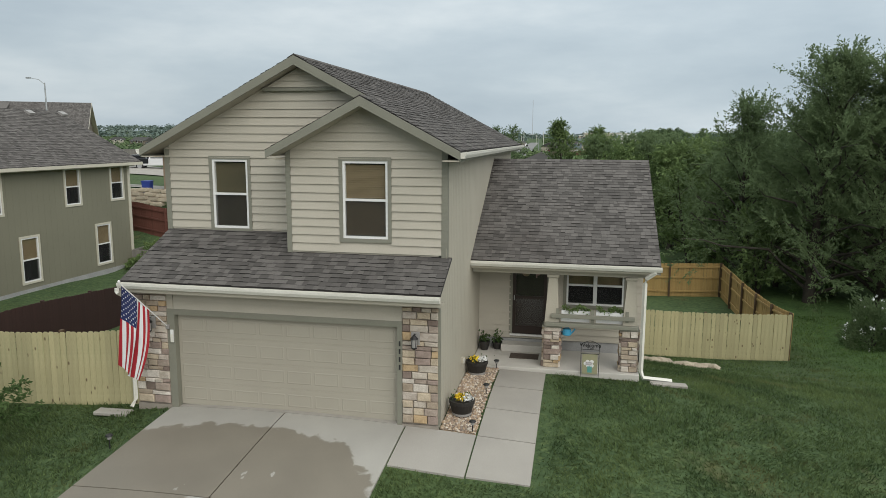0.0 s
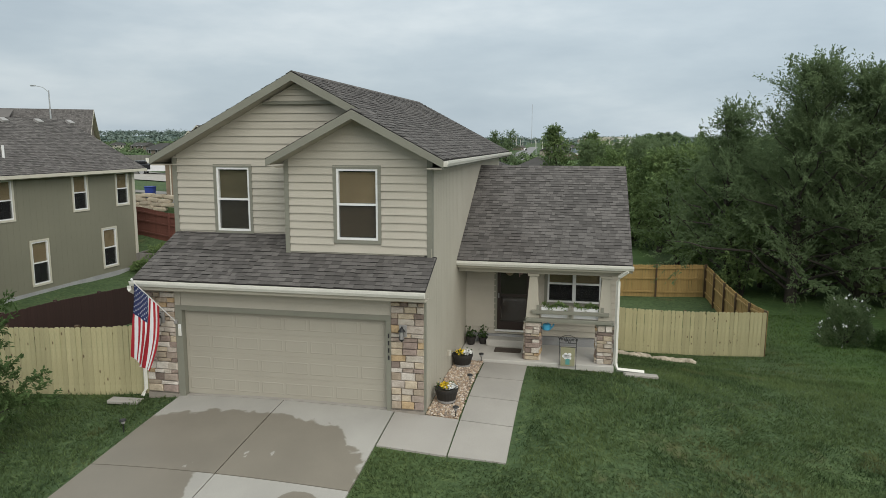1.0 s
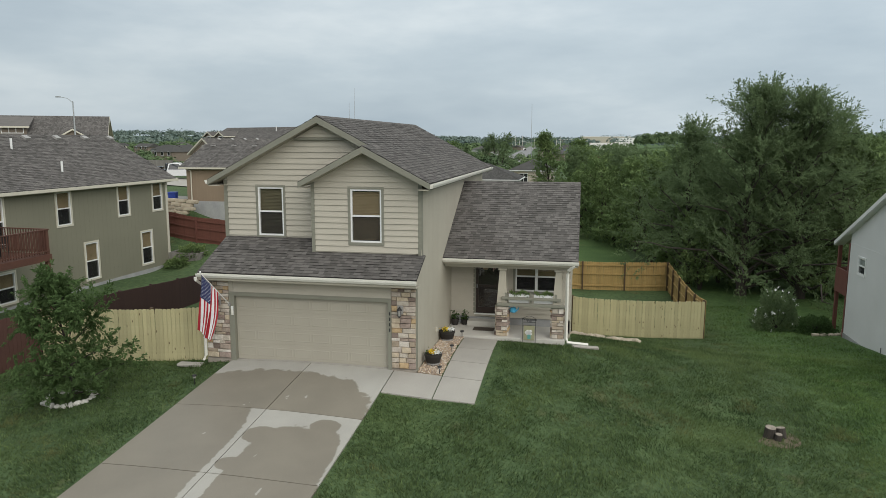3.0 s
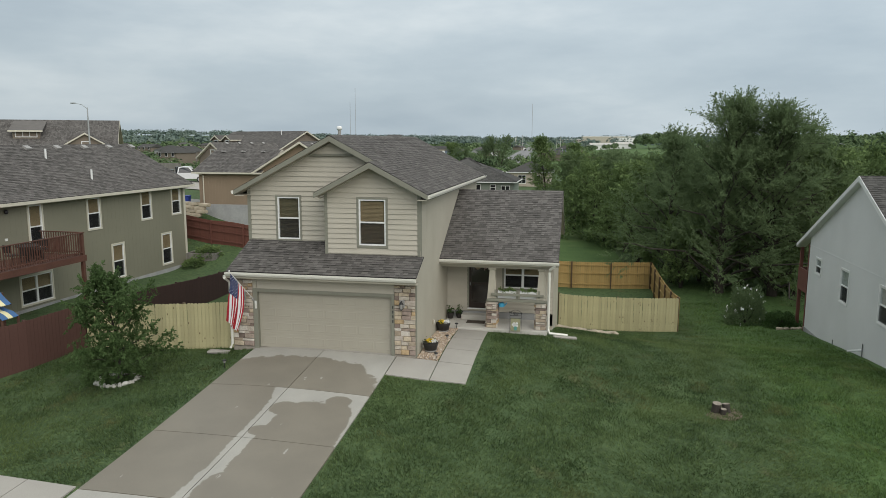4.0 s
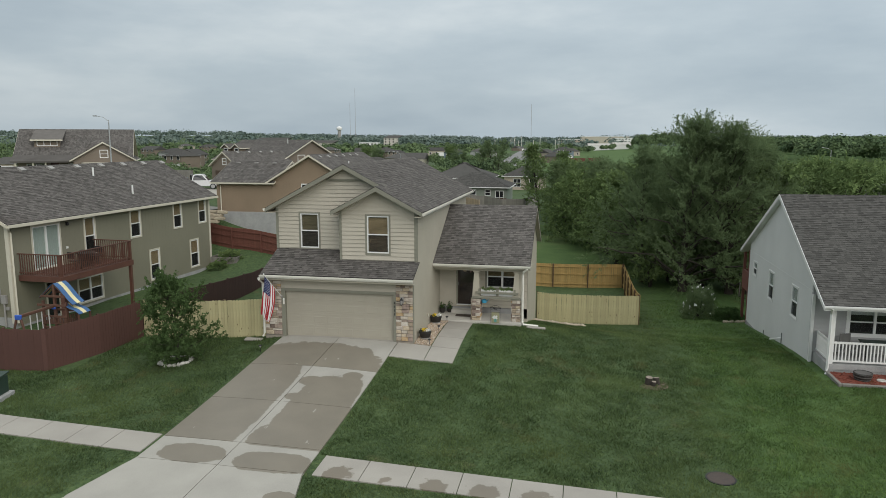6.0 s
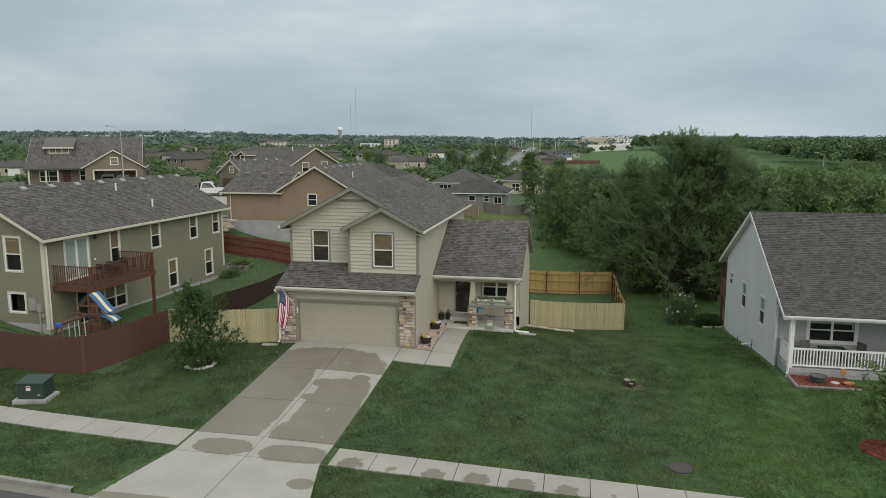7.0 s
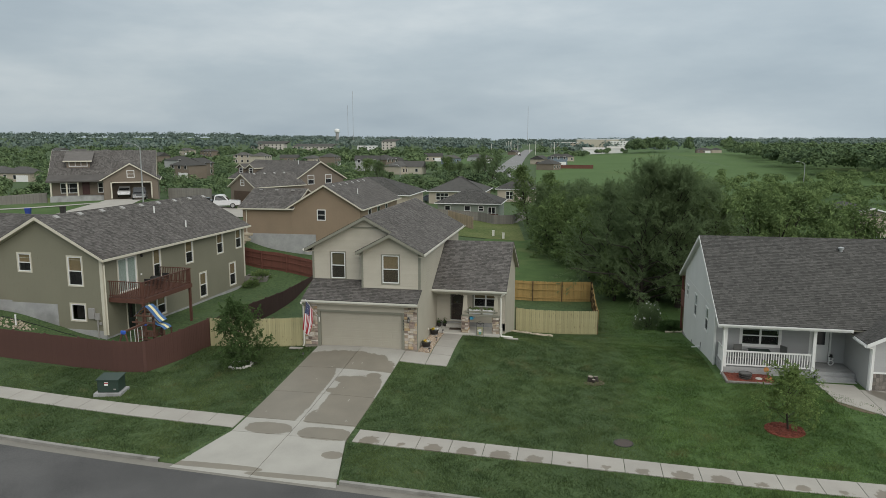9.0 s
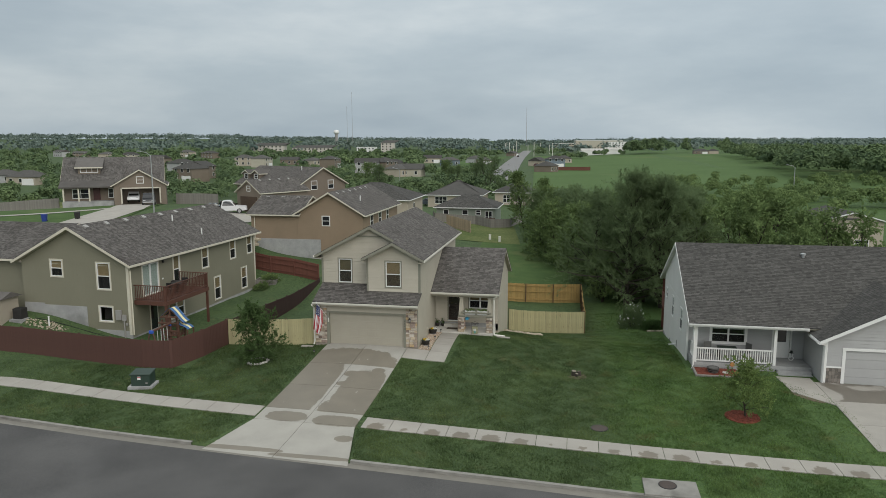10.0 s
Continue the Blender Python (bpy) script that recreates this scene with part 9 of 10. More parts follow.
# ---- grass blades on the lawns nearest the street ----
def blades(n, seed):
    rg = np.random.default_rng(seed)
    x, y = rg.uniform(-27, 27, n), rg.uniform(-14.8, 22, n)
    e = sidewalk_y(x)
    keep = ~((x > -5.15) & (x < .18) & (y < .1))                                   # drive
    keep &= ~((x > -5.2 + .32 * (10.6 + y)) & (x < .2 - .24 * (10.6 + y)) & (y < -10.6))
    keep &= ~((y < e + .03) & (y > e - WALK_W - .03))                              # pavement
    keep &= y > e - KERB + .02
    keep &= ~((x > .1) & (x < 2.83) & (y > -1.6) & (y < 4.1))                      # path and pebbles
    keep &= ~((x > -5.95) & (x < .9) & (y > -.05))
    keep &= ~((x > .8) & (x < 5.25) & (y > 4.0)) & ~((x < 11.3) & (y > 13.5))
    keep &= ~((x > 17.0) & (y > .0)) & ~((x > 24.0) & (x < 30.3)) & ~((x > 21.7) & (y > -1.5 - 1.22 * (x - 22.3)))
    keep &= ~((x < -12.4) & (y > -4.4))
    keep &= ~((x < -6) & (y > .25)) & ~((x > 12.8) & (x < 15.6) & (y < -13.6))
    keep &= np.hypot(x - 18.7, y + 6.3) > .8
    keep &= np.hypot(x - 11.7, y + 8.8) > .45
    keep &= ~((x > 2.8) & (x < 3.08) & (y > -1.6) & (y < 4.1) & (rg.uniform(0, 1, n) < .75))     # worn edges
    keep &= ~((x < -5.0) & (x > -5.4) & (y < 0) & (rg.uniform(0, 1, n) < .5))
    x, y = x[keep], y[keep]
    return x, y, rg


gx_, gy_, rg = blades(430000, 77)
gx2, gy2, rg = blades(850000, 78)
near = (gx2 > -20) & (gx2 < 22) & (gy2 > -15) & (gy2 < 8)
gx_, gy_ = np.r_[gx_, gx2[near]], np.r_[gy_, gy2[near]]
n = len(gx_)
gzz = gz(gx_, gy_)
az = rg.uniform(0, 6.28, n)
h = rg.uniform(.035, .095, n) * (1 + .45 * np.sin(gx_ * 3.1 + 2 * np.sin(gy_ * 1.9)) * np.sin(gy_ * 2.7 + 1.7 * np.cos(gx_ * 1.4)))
w = rg.uniform(.008, .018, n)
lean = rg.normal(0, .05, (n, 2)) + .03 * np.stack([np.sin(gx_ * .9 + gy_ * .4), np.cos(gx_ * .5 - gy_ * .8)], -1)
base = np.stack([gx_, gy_, gzz - .005], -1)
sd = np.stack([np.cos(az) * w, np.sin(az) * w, np.zeros(n)], -1)
tip = base + np.stack([lean[:, 0], lean[:, 1], h], -1)
V = np.stack([base - sd, base + sd, tip], 1).reshape(-1, 3)
grass = quads("lawn_grass", V, np.arange(3 * n).reshape(n, 3), BLADE)
tagged(grass, "short mown green grass blades over the front lawns", "grass", kind="stuff")


# ---- vehicles ----
TYRE = mat("tyre_rubber", (.02, .02, .02), (.014, .014, .014), rough=.8)
CHROME = mat("alloy", (.5, .5, .5), (.42, .42, .42), rough=.3, metal=.8, bump=0)
LAMP_R = mat("red_lamp_glass", (.25, .01, .01), rough=.3, bump=0)
LAMP_W = mat("clear_lamp_glass", (.6, .6, .58), rough=.2, bump=0)


def car(name, label, at, turn, paint, kind="suv", tail=None):
    """A car along +x (front) on its wheels."""
    t = thing(name, label, "car", at, turn)
    L, W = (5.7, 1.95) if kind == "pickup" else (4.7, 1.85)
    x0 = -L / 2
    if kind == "pickup":
        low = [(0, .45), (0, 1.05), (2.05, 1.08), (2.1, 1.12), (4.05, 1.12), (5.5, 1.02), (5.65, .9), (5.7, .5), (5.3, .42), (.3, .42)]
        cab = [(2.1, 1.12), (2.25, 1.82), (2.7, 1.90), (3.45, 1.88), (4.1, 1.12)]
        wheels = (1.15, 4.65)
    else:
        low = [(0, .5), (.02, 1.0), (.15, 1.08), (3.3, 1.08), (4.45, .98), (4.65, .8), (4.7, .5), (4.4, .38), (.3, .38)]
        cab = [(.12, 1.08), (.45, 1.62), (.9, 1.70), (2.4, 1.70), (3.35, 1.08)]
        wheels = (.9, 3.8)
    bm = bmesh.new()
    prism(bm, [(x0 + a, -W / 2, b) for a, b in low], (0, W, 0))
    part("body", bevel(bm, .05, 2), paint, t)
    bm = bmesh.new()
    k = .86
    lo = [(x0 + a, b) for a, b in cab]
    va = [bm.verts.new((a, -W / 2 * (1 if b < 1.2 else k) + .02, b)) for a, b in lo]
    vb = [bm.verts.new((a, W / 2 * (1 if b < 1.2 else k) - .02, b)) for a, b in lo]
    bm.faces.new(va), bm.faces.new(vb[::-1])
    for i in range(len(lo)):
        j = (i + 1) % len(lo)
        bm.faces.new((va[i], va[j], vb[j], vb[i]))
    part("cab", bm, paint, t)
    mid = [(sum(c[0] for c in cab) / len(cab), 1.45)]
    inner = [(x0 + mid[0][0] + (a - mid[0][0]) * .84, 1.16 if b < 1.2 else b - .10) for a, b in cab]
    for s in (-1, 1):
        bm = bmesh.new()
        vs = [bm.verts.new((a, s * (W / 2 * (1 if b < 1.2 else k + .02) - .0), b)) for a, b in inner]
        bm.faces.new(vs)
        part("side_window", bm, DARKGLASS, t)
    for (a, b) in ((cab[-2], cab[-1]), (cab[0], cab[1])):
        bm = bmesh.new()
        sg = 1 if a[0] > 2 else -1
        q = [(x0 + a[0] + .02 * sg, -W / 2 * k * .9, a[1] - .06), (x0 + a[0] + .02 * sg, W / 2 * k * .9, a[1] - .06), (x0 + b[0] + .02 * sg, W / 2 * .85, b[1] + .04 if b[1] < 1.2 else b[1] - .1), (x0 + b[0] + .02 * sg, -W / 2 * .85, b[1] + .04 if b[1] < 1.2 else b[1] - .1)]
        if a[1] < 1.2:
            q = [(x0 + a[0] - .02, -W / 2 * .85, a[1] + .08), (x0 + a[0] - .02, W / 2 * .85, a[1] + .08), (x0 + b[0] - .02, W / 2 * k * .9, b[1] - .08), (x0 + b[0] - .02, -W / 2 * k * .9, b[1] - .08)]
        bm.faces.new([bm.verts.new(p) for p in q])
        part("windscreen", bm, DARKGLASS, t)
    if kind == "pickup":
        part("bed", bbox(x0 + .12, x0 + 2.0, -W / 2 + .12, W / 2 - .12, 1.07, 1.10), DARK, t, "dark load bed")
        if tail:
            part("flatbed", bevel(bbox(x0 - .15, x0 + 2.04, -W / 2 - .06, W / 2 + .06, .62, 1.16), .03), tail, t, "black flatbed body")
            part("headache_rack", bevel(bbox(x0 + 1.92, x0 + 2.02, -W / 2, W / 2, 1.16, 1.85), .02), tail, t, "black rack behind the cab")
            part("load", bevel(bbox(x0 + .2, x0 + 1.5, -.6, .6, 1.16, 1.5), .06), tail, t, "dark load")
    for wx in wheels:
        for s in (-1, 1):
            o = part("wheel", lathe(bmesh.new(), [(.28, -.11), (.36, -.10), (.37, 0), (.36, .10), (.28, .11)], 20), TYRE, t)
            o.matrix_basis = pose(x0 + wx, s * (W / 2 - .08), .37, 90, 0, 0)
            part("rim", lathe(bmesh.new(), [(.25, -.115), (.2, -.09), (.2, .09), (.25, .115)], 14), CHROME, o)
    for s in (-1, 1):
        part("headlight", bevel(bbox(x0 + L - .1, x0 + L - .02, s * .62 - .17, s * .62 + .17, .78, .92), .015), LAMP_W, t)
        part("tail_light", bevel(bbox(x0 - .01, x0 + .05, s * .80 - .09, s * .80 + .09, .75, 1.0), .015), LAMP_R, t)
    part("bumper", bevel(bbox(x0 + L - .1, x0 + L + .05, -.85, .85, .45, .65), .03), CHROME if kind == "pickup" else paint, t)
    part("rear_bumper", bevel(bbox(x0 - .08, x0 + .1, -.85, .85, .45, .62), .03), CHROME if kind == "pickup" else paint, t)
    part("number_plate", bbox(x0 - .095, x0 - .08, -.16, .16, .66, .78), mat_vent, t)
    return t


CARW = mat("white_car_paint", (.62, .62, .62), (.58, .58, .58), rough=.25, bump=0, spec=.6)
CARB = mat("black_car_paint", (.014, .015, .018), (.01, .011, .013), rough=.2, bump=0, spec=.6)
CARG = mat("blue_grey_car_paint", (.09, .105, .125), (.08, .09, .11), rough=.25, bump=0, spec=.6)
CARR = mat("dark_red_car_paint", (.12, .02, .02), rough=.25, bump=0, spec=.6)
car("pickup_truck", "white crew-cab truck with a black flatbed parked on the drive", (-40.5, 55.2, g1(-40.5, 55.2)), 22, CARW, "pickup", CARB)
car("pickup_truck", "black pickup truck parked before an open garage", (-57.7, 62.1, g1(-57.7, 62.1) + .1), -59, CARB, "pickup")
car("car", "white estate car standing in an open garage", (-63.1, 66.1, 2.75), -59, CARW)
car("car", "blue-grey estate car parked before a house", (-23.4, 118, g1(-23.4, 118)), 150, CARG)
car("car", "dark red car parked by the far street", (-12, 372, g1(-12, 372)), 0, CARR)
car("car", "black car parked by the far street", (-10, 352, g1(-10, 352)), 0, CARB)
car("car", "black car on the far street", (-42, 600, g1(-42, 600) + .1), 95, CARB)


# ---- street fittings ----
def street_lamp(x, y, h, arm, turn):
    t = thing("street_lamp", "tall pale steel street lamp with a curved arm", "street lamp", (x, y, g1(x, y)), turn, group="street lamps")
    part("pole", tube(bmesh.new(), [(0, 0, -.2), (0, 0, h * .5), (0, 0, h)], [.11, .09, .06], 10), STEEL, t)
    part("arm", tube(bmesh.new(), [(0, 0, h - .15), (-arm * .4, 0, h + .32), (-arm, 0, h + .5)], .035, 6), STEEL, t)
    part("lamp_head", bevel(bbox(-arm - .5, -arm + .05, -.12, .12, h + .44, h + .58), .03), STEEL, t)
    return t


street_lamp(-49.0, 49.8, 8.5, 1.7, -5)
for x, y, h in ((-110, 122, 6.5), (-100, 118, 6.5), (-38, 150, 7), (64, 150, 8), (-6, 150, 8)):
    street_lamp(x, y, h, 1.6, 0)


def wheelie_bin(x, y, material, label, turn=0):
    t = thing("wheelie_bin", label, "bin", (x, y, g1(x, y)), turn)
    bm = bmesh.new()
    r0 = [bm.verts.new(p) for p in ((-.24, -.26, .06), (.24, -.26, .06), (.24, .26, .06), (-.24, .26, .06))]
    r1 = [bm.verts.new(p) for p in ((-.31, -.35, .98), (.31, -.35, .98), (.31, .35, .98), (-.31, .35, .98))]
    bm.faces.new(r0), bm.faces.new(r1)
    for i in range(4):
        bm.faces.new((r0[i], r0[(i + 1) % 4], r1[(i + 1) % 4], r1[i]))
    part("body", bevel(bm, .03), material, t)
    part("lid", bevel(bbox(-.33, .33, -.38, .37, .98, 1.06), .03), material, t)
    for s in (-1, 1):
        o = part("wheel", lathe(bmesh.new(), [(.1, -.03), (.12, 0), (.1, .03)], 12), TYRE, t)
        o.matrix_basis = pose(s * .26, .26, .12, 0, 90, 0)
    return t


BINBLUE = mat("blue_bin_plastic", (.025, .05, .25), (.02, .04, .2), rough=.5, bump=.02)
wheelie_bin(-59.3, 40.7, BINBLUE, "blue recycling bin by the side street", 20)
wheelie_bin(-56.6, 43.6, DARK, "dark grey rubbish bin by the side street", 20)
wheelie_bin(-27.25, 33.0, BINBLUE, "blue recycling bin above the limestone wall", 10)


def sheet(name, pts, material, label, category, lift=.06, step=8.0, kind="structure"):
    """A sheet draped over the ground within a quadrilateral."""
    c = np.array(pts, float)
    na, nb = (max(2, int(np.hypot(*(c[i] - c[0])) / step)) for i in (1, 3))
    u, v = np.meshgrid(np.linspace(0, 1, na + 1), np.linspace(0, 1, nb + 1))
    q = (c[0] * (1 - u[..., None]) + c[1] * u[..., None]) * (1 - v[..., None]) + (c[3] * (1 - u[..., None]) + c[2] * u[..., None]) * v[..., None]
    z = gz(q[..., 0], q[..., 1]) + lift
    ids_ = np.arange(u.size).reshape(u.shape)
    f = np.stack([ids_[:-1, :-1], ids_[:-1, 1:], ids_[1:, 1:], ids_[1:, :-1]], -1).reshape(-1, 4)
    return tagged(quads(name, np.concatenate([q, z[..., None]], -1).reshape(-1, 3), f, material), label, category, kind=kind)


# side street, drives and paths on the left
BRIGHT = mat("bright_lawn", (.078, .122, .042), (.052, .088, .031), rough=.9, scale=.5, fine=8, bump=.6, spec=.08, stain=(.10, .125, .05), stain_at=.56)
sheet("side_lawn", [(-110, 36), (-49, 38), (-56, 64), (-110, 60)], BRIGHT, "bright green mown lawn before a house", "grass", .09, 2)
sheet("side_street", [(-62, 33.5), (-27.6, 34.6), (-27.6, 37.8), (-62, 38)], CURB, "pale concrete side street", "road", .08, 1.5)
sheet("side_drive", [(-59.4, 54.5), (-53.5, 54), (-57.3, 63.8), (-63.3, 63.0)], CONC_DRY, "pale concrete drive to a garage", "driveway", .16, 1.5)
sheet("side_drive", [(-56, 37.5), (-50.5, 37.5), (-53.5, 54), (-59.4, 54.5)], CONC_DRY, "pale concrete drive to a garage", "driveway", .16, 1.5)
sheet("side_drive", [(-46, 47.5), (-33, 46.5), (-33, 53.5), (-44, 58)], CONC_DRY, "pale concrete drive", "driveway", .09, 1.5)
sheet("side_path", [(-70, 37.3), (-57.6, 55.2), (-58.6, 55.9), (-71, 38)], CONC_DRY, "narrow concrete path", "path", .15, 2)
sheet("mown_strip", [(-2, 27.5), (10.5, 27.5), (8, 62), (-3, 60)], BRIGHT, "bright green mown strip behind the garden", "grass", .05, 1.5)
sheet("rough_grass", [(-16, 60), (2.5, 60), (0, 78), (-16, 77)], STUBBLE, "tall rough yellow-green grass", "grass", .07, 1.5)
sheet("rough_grass", [(-126, 74), (-62, 78), (-58, 104), (-126, 114)], STUBBLE, "rough straw-coloured grass behind a fence", "grass", .3, 3)
sheet("rough_grass", [(-60, 76), (-44, 84), (-36, 104), (-58, 108)], STUBBLE, "rough straw-coloured grass behind a fence", "grass", .32, 3)
fence("grey_fence", "weathered grey board fence", [(-74.6, 62.4), (-114.9, 57.9)], 1.8, GREYWOOD, face=1, joined=False, dog=False)
fence("grey_fence", "weathered grey board fence", [(-57.2, 69.2), (-49, 68.3)], 1.8, GREYWOOD, face=-1, joined=False, dog=False)
fence("grey_fence", "weathered grey board fence round a back garden", [(-6.5, 77.2), (-3.5, 74.2), (-.6, 76), (1.0, 86)], 1.5, GREYWOOD, face=-1, joined=False, dog=False)
fence("grey_fence", "weathered grey board fence round a back garden", [(-14.5, 80.5), (-13.5, 77), (-6.5, 77.2)], 1.5, GREYWOOD, face=-1, joined=False, dog=False)
fence("stepped_fence", "pale stepped board fence panels", [(-10.6, 72.5), (-8.2, 69.8), (-5.9, 67.2)], 1.9, mat("bare_cedar_board", (.36, .285, .20), (.27, .21, .145), rough=.85, by_piece=.14), face=-1, joined=False, dog=True, gap=.02)
for x, y in ((-2.2, 62.5), (-.6, 61)):
    ub = thing("utility_pedestal", "small pale green utility pedestal in the grass", "utility box", (x, y, g1(x, y)))
    part("housing", bevel(bbox(-.16, .16, -.14, .14, -.1, .8), .03), GUTTER, ub)
    part("cap", bevel(bbox(-.18, .18, -.16, .16, .8, .88), .02), GUTTER, ub)

# the far street running up to the horizon
V, F = [], []
ctr = [(-14, 215), (-20, 245), (-31, 425), (-41, 600), (-50, 780), (-58, 960)]
fx = np.interp(np.linspace(215, 960, 60), [c[1] for c in ctr], [c[0] for c in ctr])
fy = np.linspace(215, 960, 60)
V = np.concatenate([np.stack([fx - 5.5, fy, gz(fx - 5.5, fy) + .12], -1), np.stack([fx + 5.5, fy, gz(fx + 5.5, fy) + .12], -1)])
F = [(i, i + 60, i + 61, i + 1) for i in range(59)]
tagged(quads("far_road", V, F, mat("pale_concrete_road", (.20, .197, .192), (.165, .162, .158), rough=.9, scale=.2, fine=4, bump=.2)), "pale concrete street running away between far houses", "road", kind="structure")
sheet("meadow", [(-3, 180), (135, 190), (150, 640), (-30, 640)], FIELD, "open green hay meadow", "field", .15, 20)
sheet("far_lawn", [(-60, 300), (-38, 300), (-52, 620), (-80, 620)], FIELD, "green verge beside the far street", "field", .12, 20)
sheet("far_field", [(190, 520), (420, 460), (640, 900), (260, 900)], mat("ploughed_field", (.24, .20, .135), (.19, .165, .11), rough=.95, scale=.02, fine=.3, bump=.2), "pale brown ploughed field", "field", .3, 30)


# ---- far houses ----
def far_house(x, y, w, d, h, turn, wall, hipped=True, garage=True):
    t = thing("far_house", "distant sided house with a dark roof among trees", "house", (x, y, g1(x, y)), turn, group="distant houses")
    k = rnd.uniform(.38, .5)
    bm = bmesh.new()
    box(bm, -w / 2, w / 2, -d / 2, d / 2, -1.5, h)
    part("wall", bm, wall, t)
    o, r = .4, k * (d / 2 + .4)
    bm = bmesh.new()
    a = [bm.verts.new(p) for p in ((-w / 2 - o, -d / 2 - o, h), (w / 2 + o, -d / 2 - o, h), (w / 2 + o, d / 2 + o, h), (-w / 2 - o, d / 2 + o, h))]
    i = d / 2 if hipped else 0
    b = [bm.verts.new(p) for p in ((-w / 2 - o + i, 0, h + r), (w / 2 + o - i, 0, h + r))]
    bm.faces.new(a), bm.faces.new((a[0], a[1], b[1], b[0])), bm.faces.new((a[2], a[3], b[0], b[1])), bm.faces.new((a[1], a[2], b[1])), bm.faces.new((a[3], a[0], b[0]))
    part("roof", bm, SHINGLE2, t)
    n = max(2, int(w / 3.2))
    for s in range(n):
        u = -w / 2 + (s + .5) * w / n
        for st in range(2 if h > 4.5 else 1):
            z = .95 + st * 2.75
            for sg in (-1, 1):
                q = part("window", bbox(u - .62, u + .62, sg * (d / 2 + .03) - .03, sg * (d / 2 + .03) + .03, z - .08, z + 1.38), WHITE, t)
                part("pane", bbox(u - .5, u + .5, sg * (d / 2 + .05) - .03, sg * (d / 2 + .05) + .03, z, z + 1.3), DARKGLASS, q)
    if garage:
        part("garage_door", bbox(w / 2 - 5.2, w / 2 - .6, -d / 2 - .1, -d / 2 - .02, 0, 2.2), WHITE, t)
    return t


HOUSES = []
WALLS = [TAUPE, TAUPE, CREAMSIDE, GREYLAP, TAUPE, CREAMSIDE, PANEL]


def ahead(bear, dist):
    """A place by bearing and distance from the far side of the street; a bearing of 784 looks along the drive."""
    lat = (bear - 784) / 1255 * dist
    return (10.3 - .188 * dist + .982 * lat, -41.9 + .982 * dist + .188 * lat)


for i, (bear, dist, w, h) in enumerate(((345, 265, 11, 5.2), (362, 285, 10, 5.2), (60, 250, 13, 3), (20, 262, 12, 3), (262, 200, 12, 2.8), (440, 420, 11, 5.2), (470, 400, 11, 5.2), (520, 440, 12, 3.2), (590, 390, 12, 5),
                                      (560, 430, 11, 3), (655, 330, 12, 5.0), (685, 340, 11, 5.0), (712, 300, 13, 3.4), (735, 300, 10, 3.2), (700, 370, 14, 3.4), (800, 420, 13, 3.4), (770, 470, 13, 3.4), (845, 470, 13, 3.2), (860, 440, 11, 3.0),
                                      (955, 420, 10, 3.2), (985, 395, 11, 5), (970, 340, 11, 3.2), (910, 700, 12, 3), (1000, 480, 11, 3.2), (330, 330, 12, 5), (290, 420, 13, 5), (200, 600, 14, 5), (240, 560, 14, 5), (155, 640, 14, 5),
                                      (380, 620, 16, 5), (340, 680, 16, 5), (120, 700, 16, 5), (1240, 640, 14, 3.2), (1262, 640, 9, 3.2))):
    x, y = ahead(bear, dist)
    HOUSES.append((bear, dist))
    far_house(x, y, w * .88, 8.4, h * .94, rnd.choice((0, 12, -18, 90, 70)) if i not in (20,) else 10, BLUESIDE if bear in (985, 800) else WALLS[i % len(WALLS)], hipped=i % 3 != 1, garage=i % 2 == 0)
rf = ahead(1015, 360)
fence("red_far_fence", "red stained fence round a far garden", [(rf[0] - 9, rf[1] - 6), (rf[0] + 9, rf[1] - 5), (rf[0] + 9, rf[1] + 9)], 1.9, REDRAIL, joined=True, dog=False)


def apartments(bear, dist, w, storeys, label, wall, flat=False):
    x, y = ahead(bear, dist)
    t = thing("apartment_block", label, "building", (x, y, g1(x, y)), 10, group="far apartment blocks")
    h = 3.1 * storeys
    part("wall", bbox(-w / 2, w / 2, -7, 7, -2, h), wall, t)
    if flat:
        part("parapet", bbox(-w / 2 - .3, w / 2 + .3, -7.3, 7.3, h, h + .6), WHITE, t)
    else:
        bm = bmesh.new()
        prism(bm, [(-w / 2 - .6, -7.6, h), (-w / 2 - .6, 7.6, h), (-w / 2 + 5, 0, h + 3)], (w + 1.2, 0, 0))
        part("roof", bm, SHINGLE2, t)
    for s in range(storeys if not flat or w < 60 else 1):
        for k in range(int(w / 4.5)):
            u = -w / 2 + 2.2 + k * 4.5
            part("window", bbox(u - .8, u + .8, -7.08, -7.0, s * 3.1 + .9, s * 3.1 + 2.4), DARKGLASS, t)
    return t


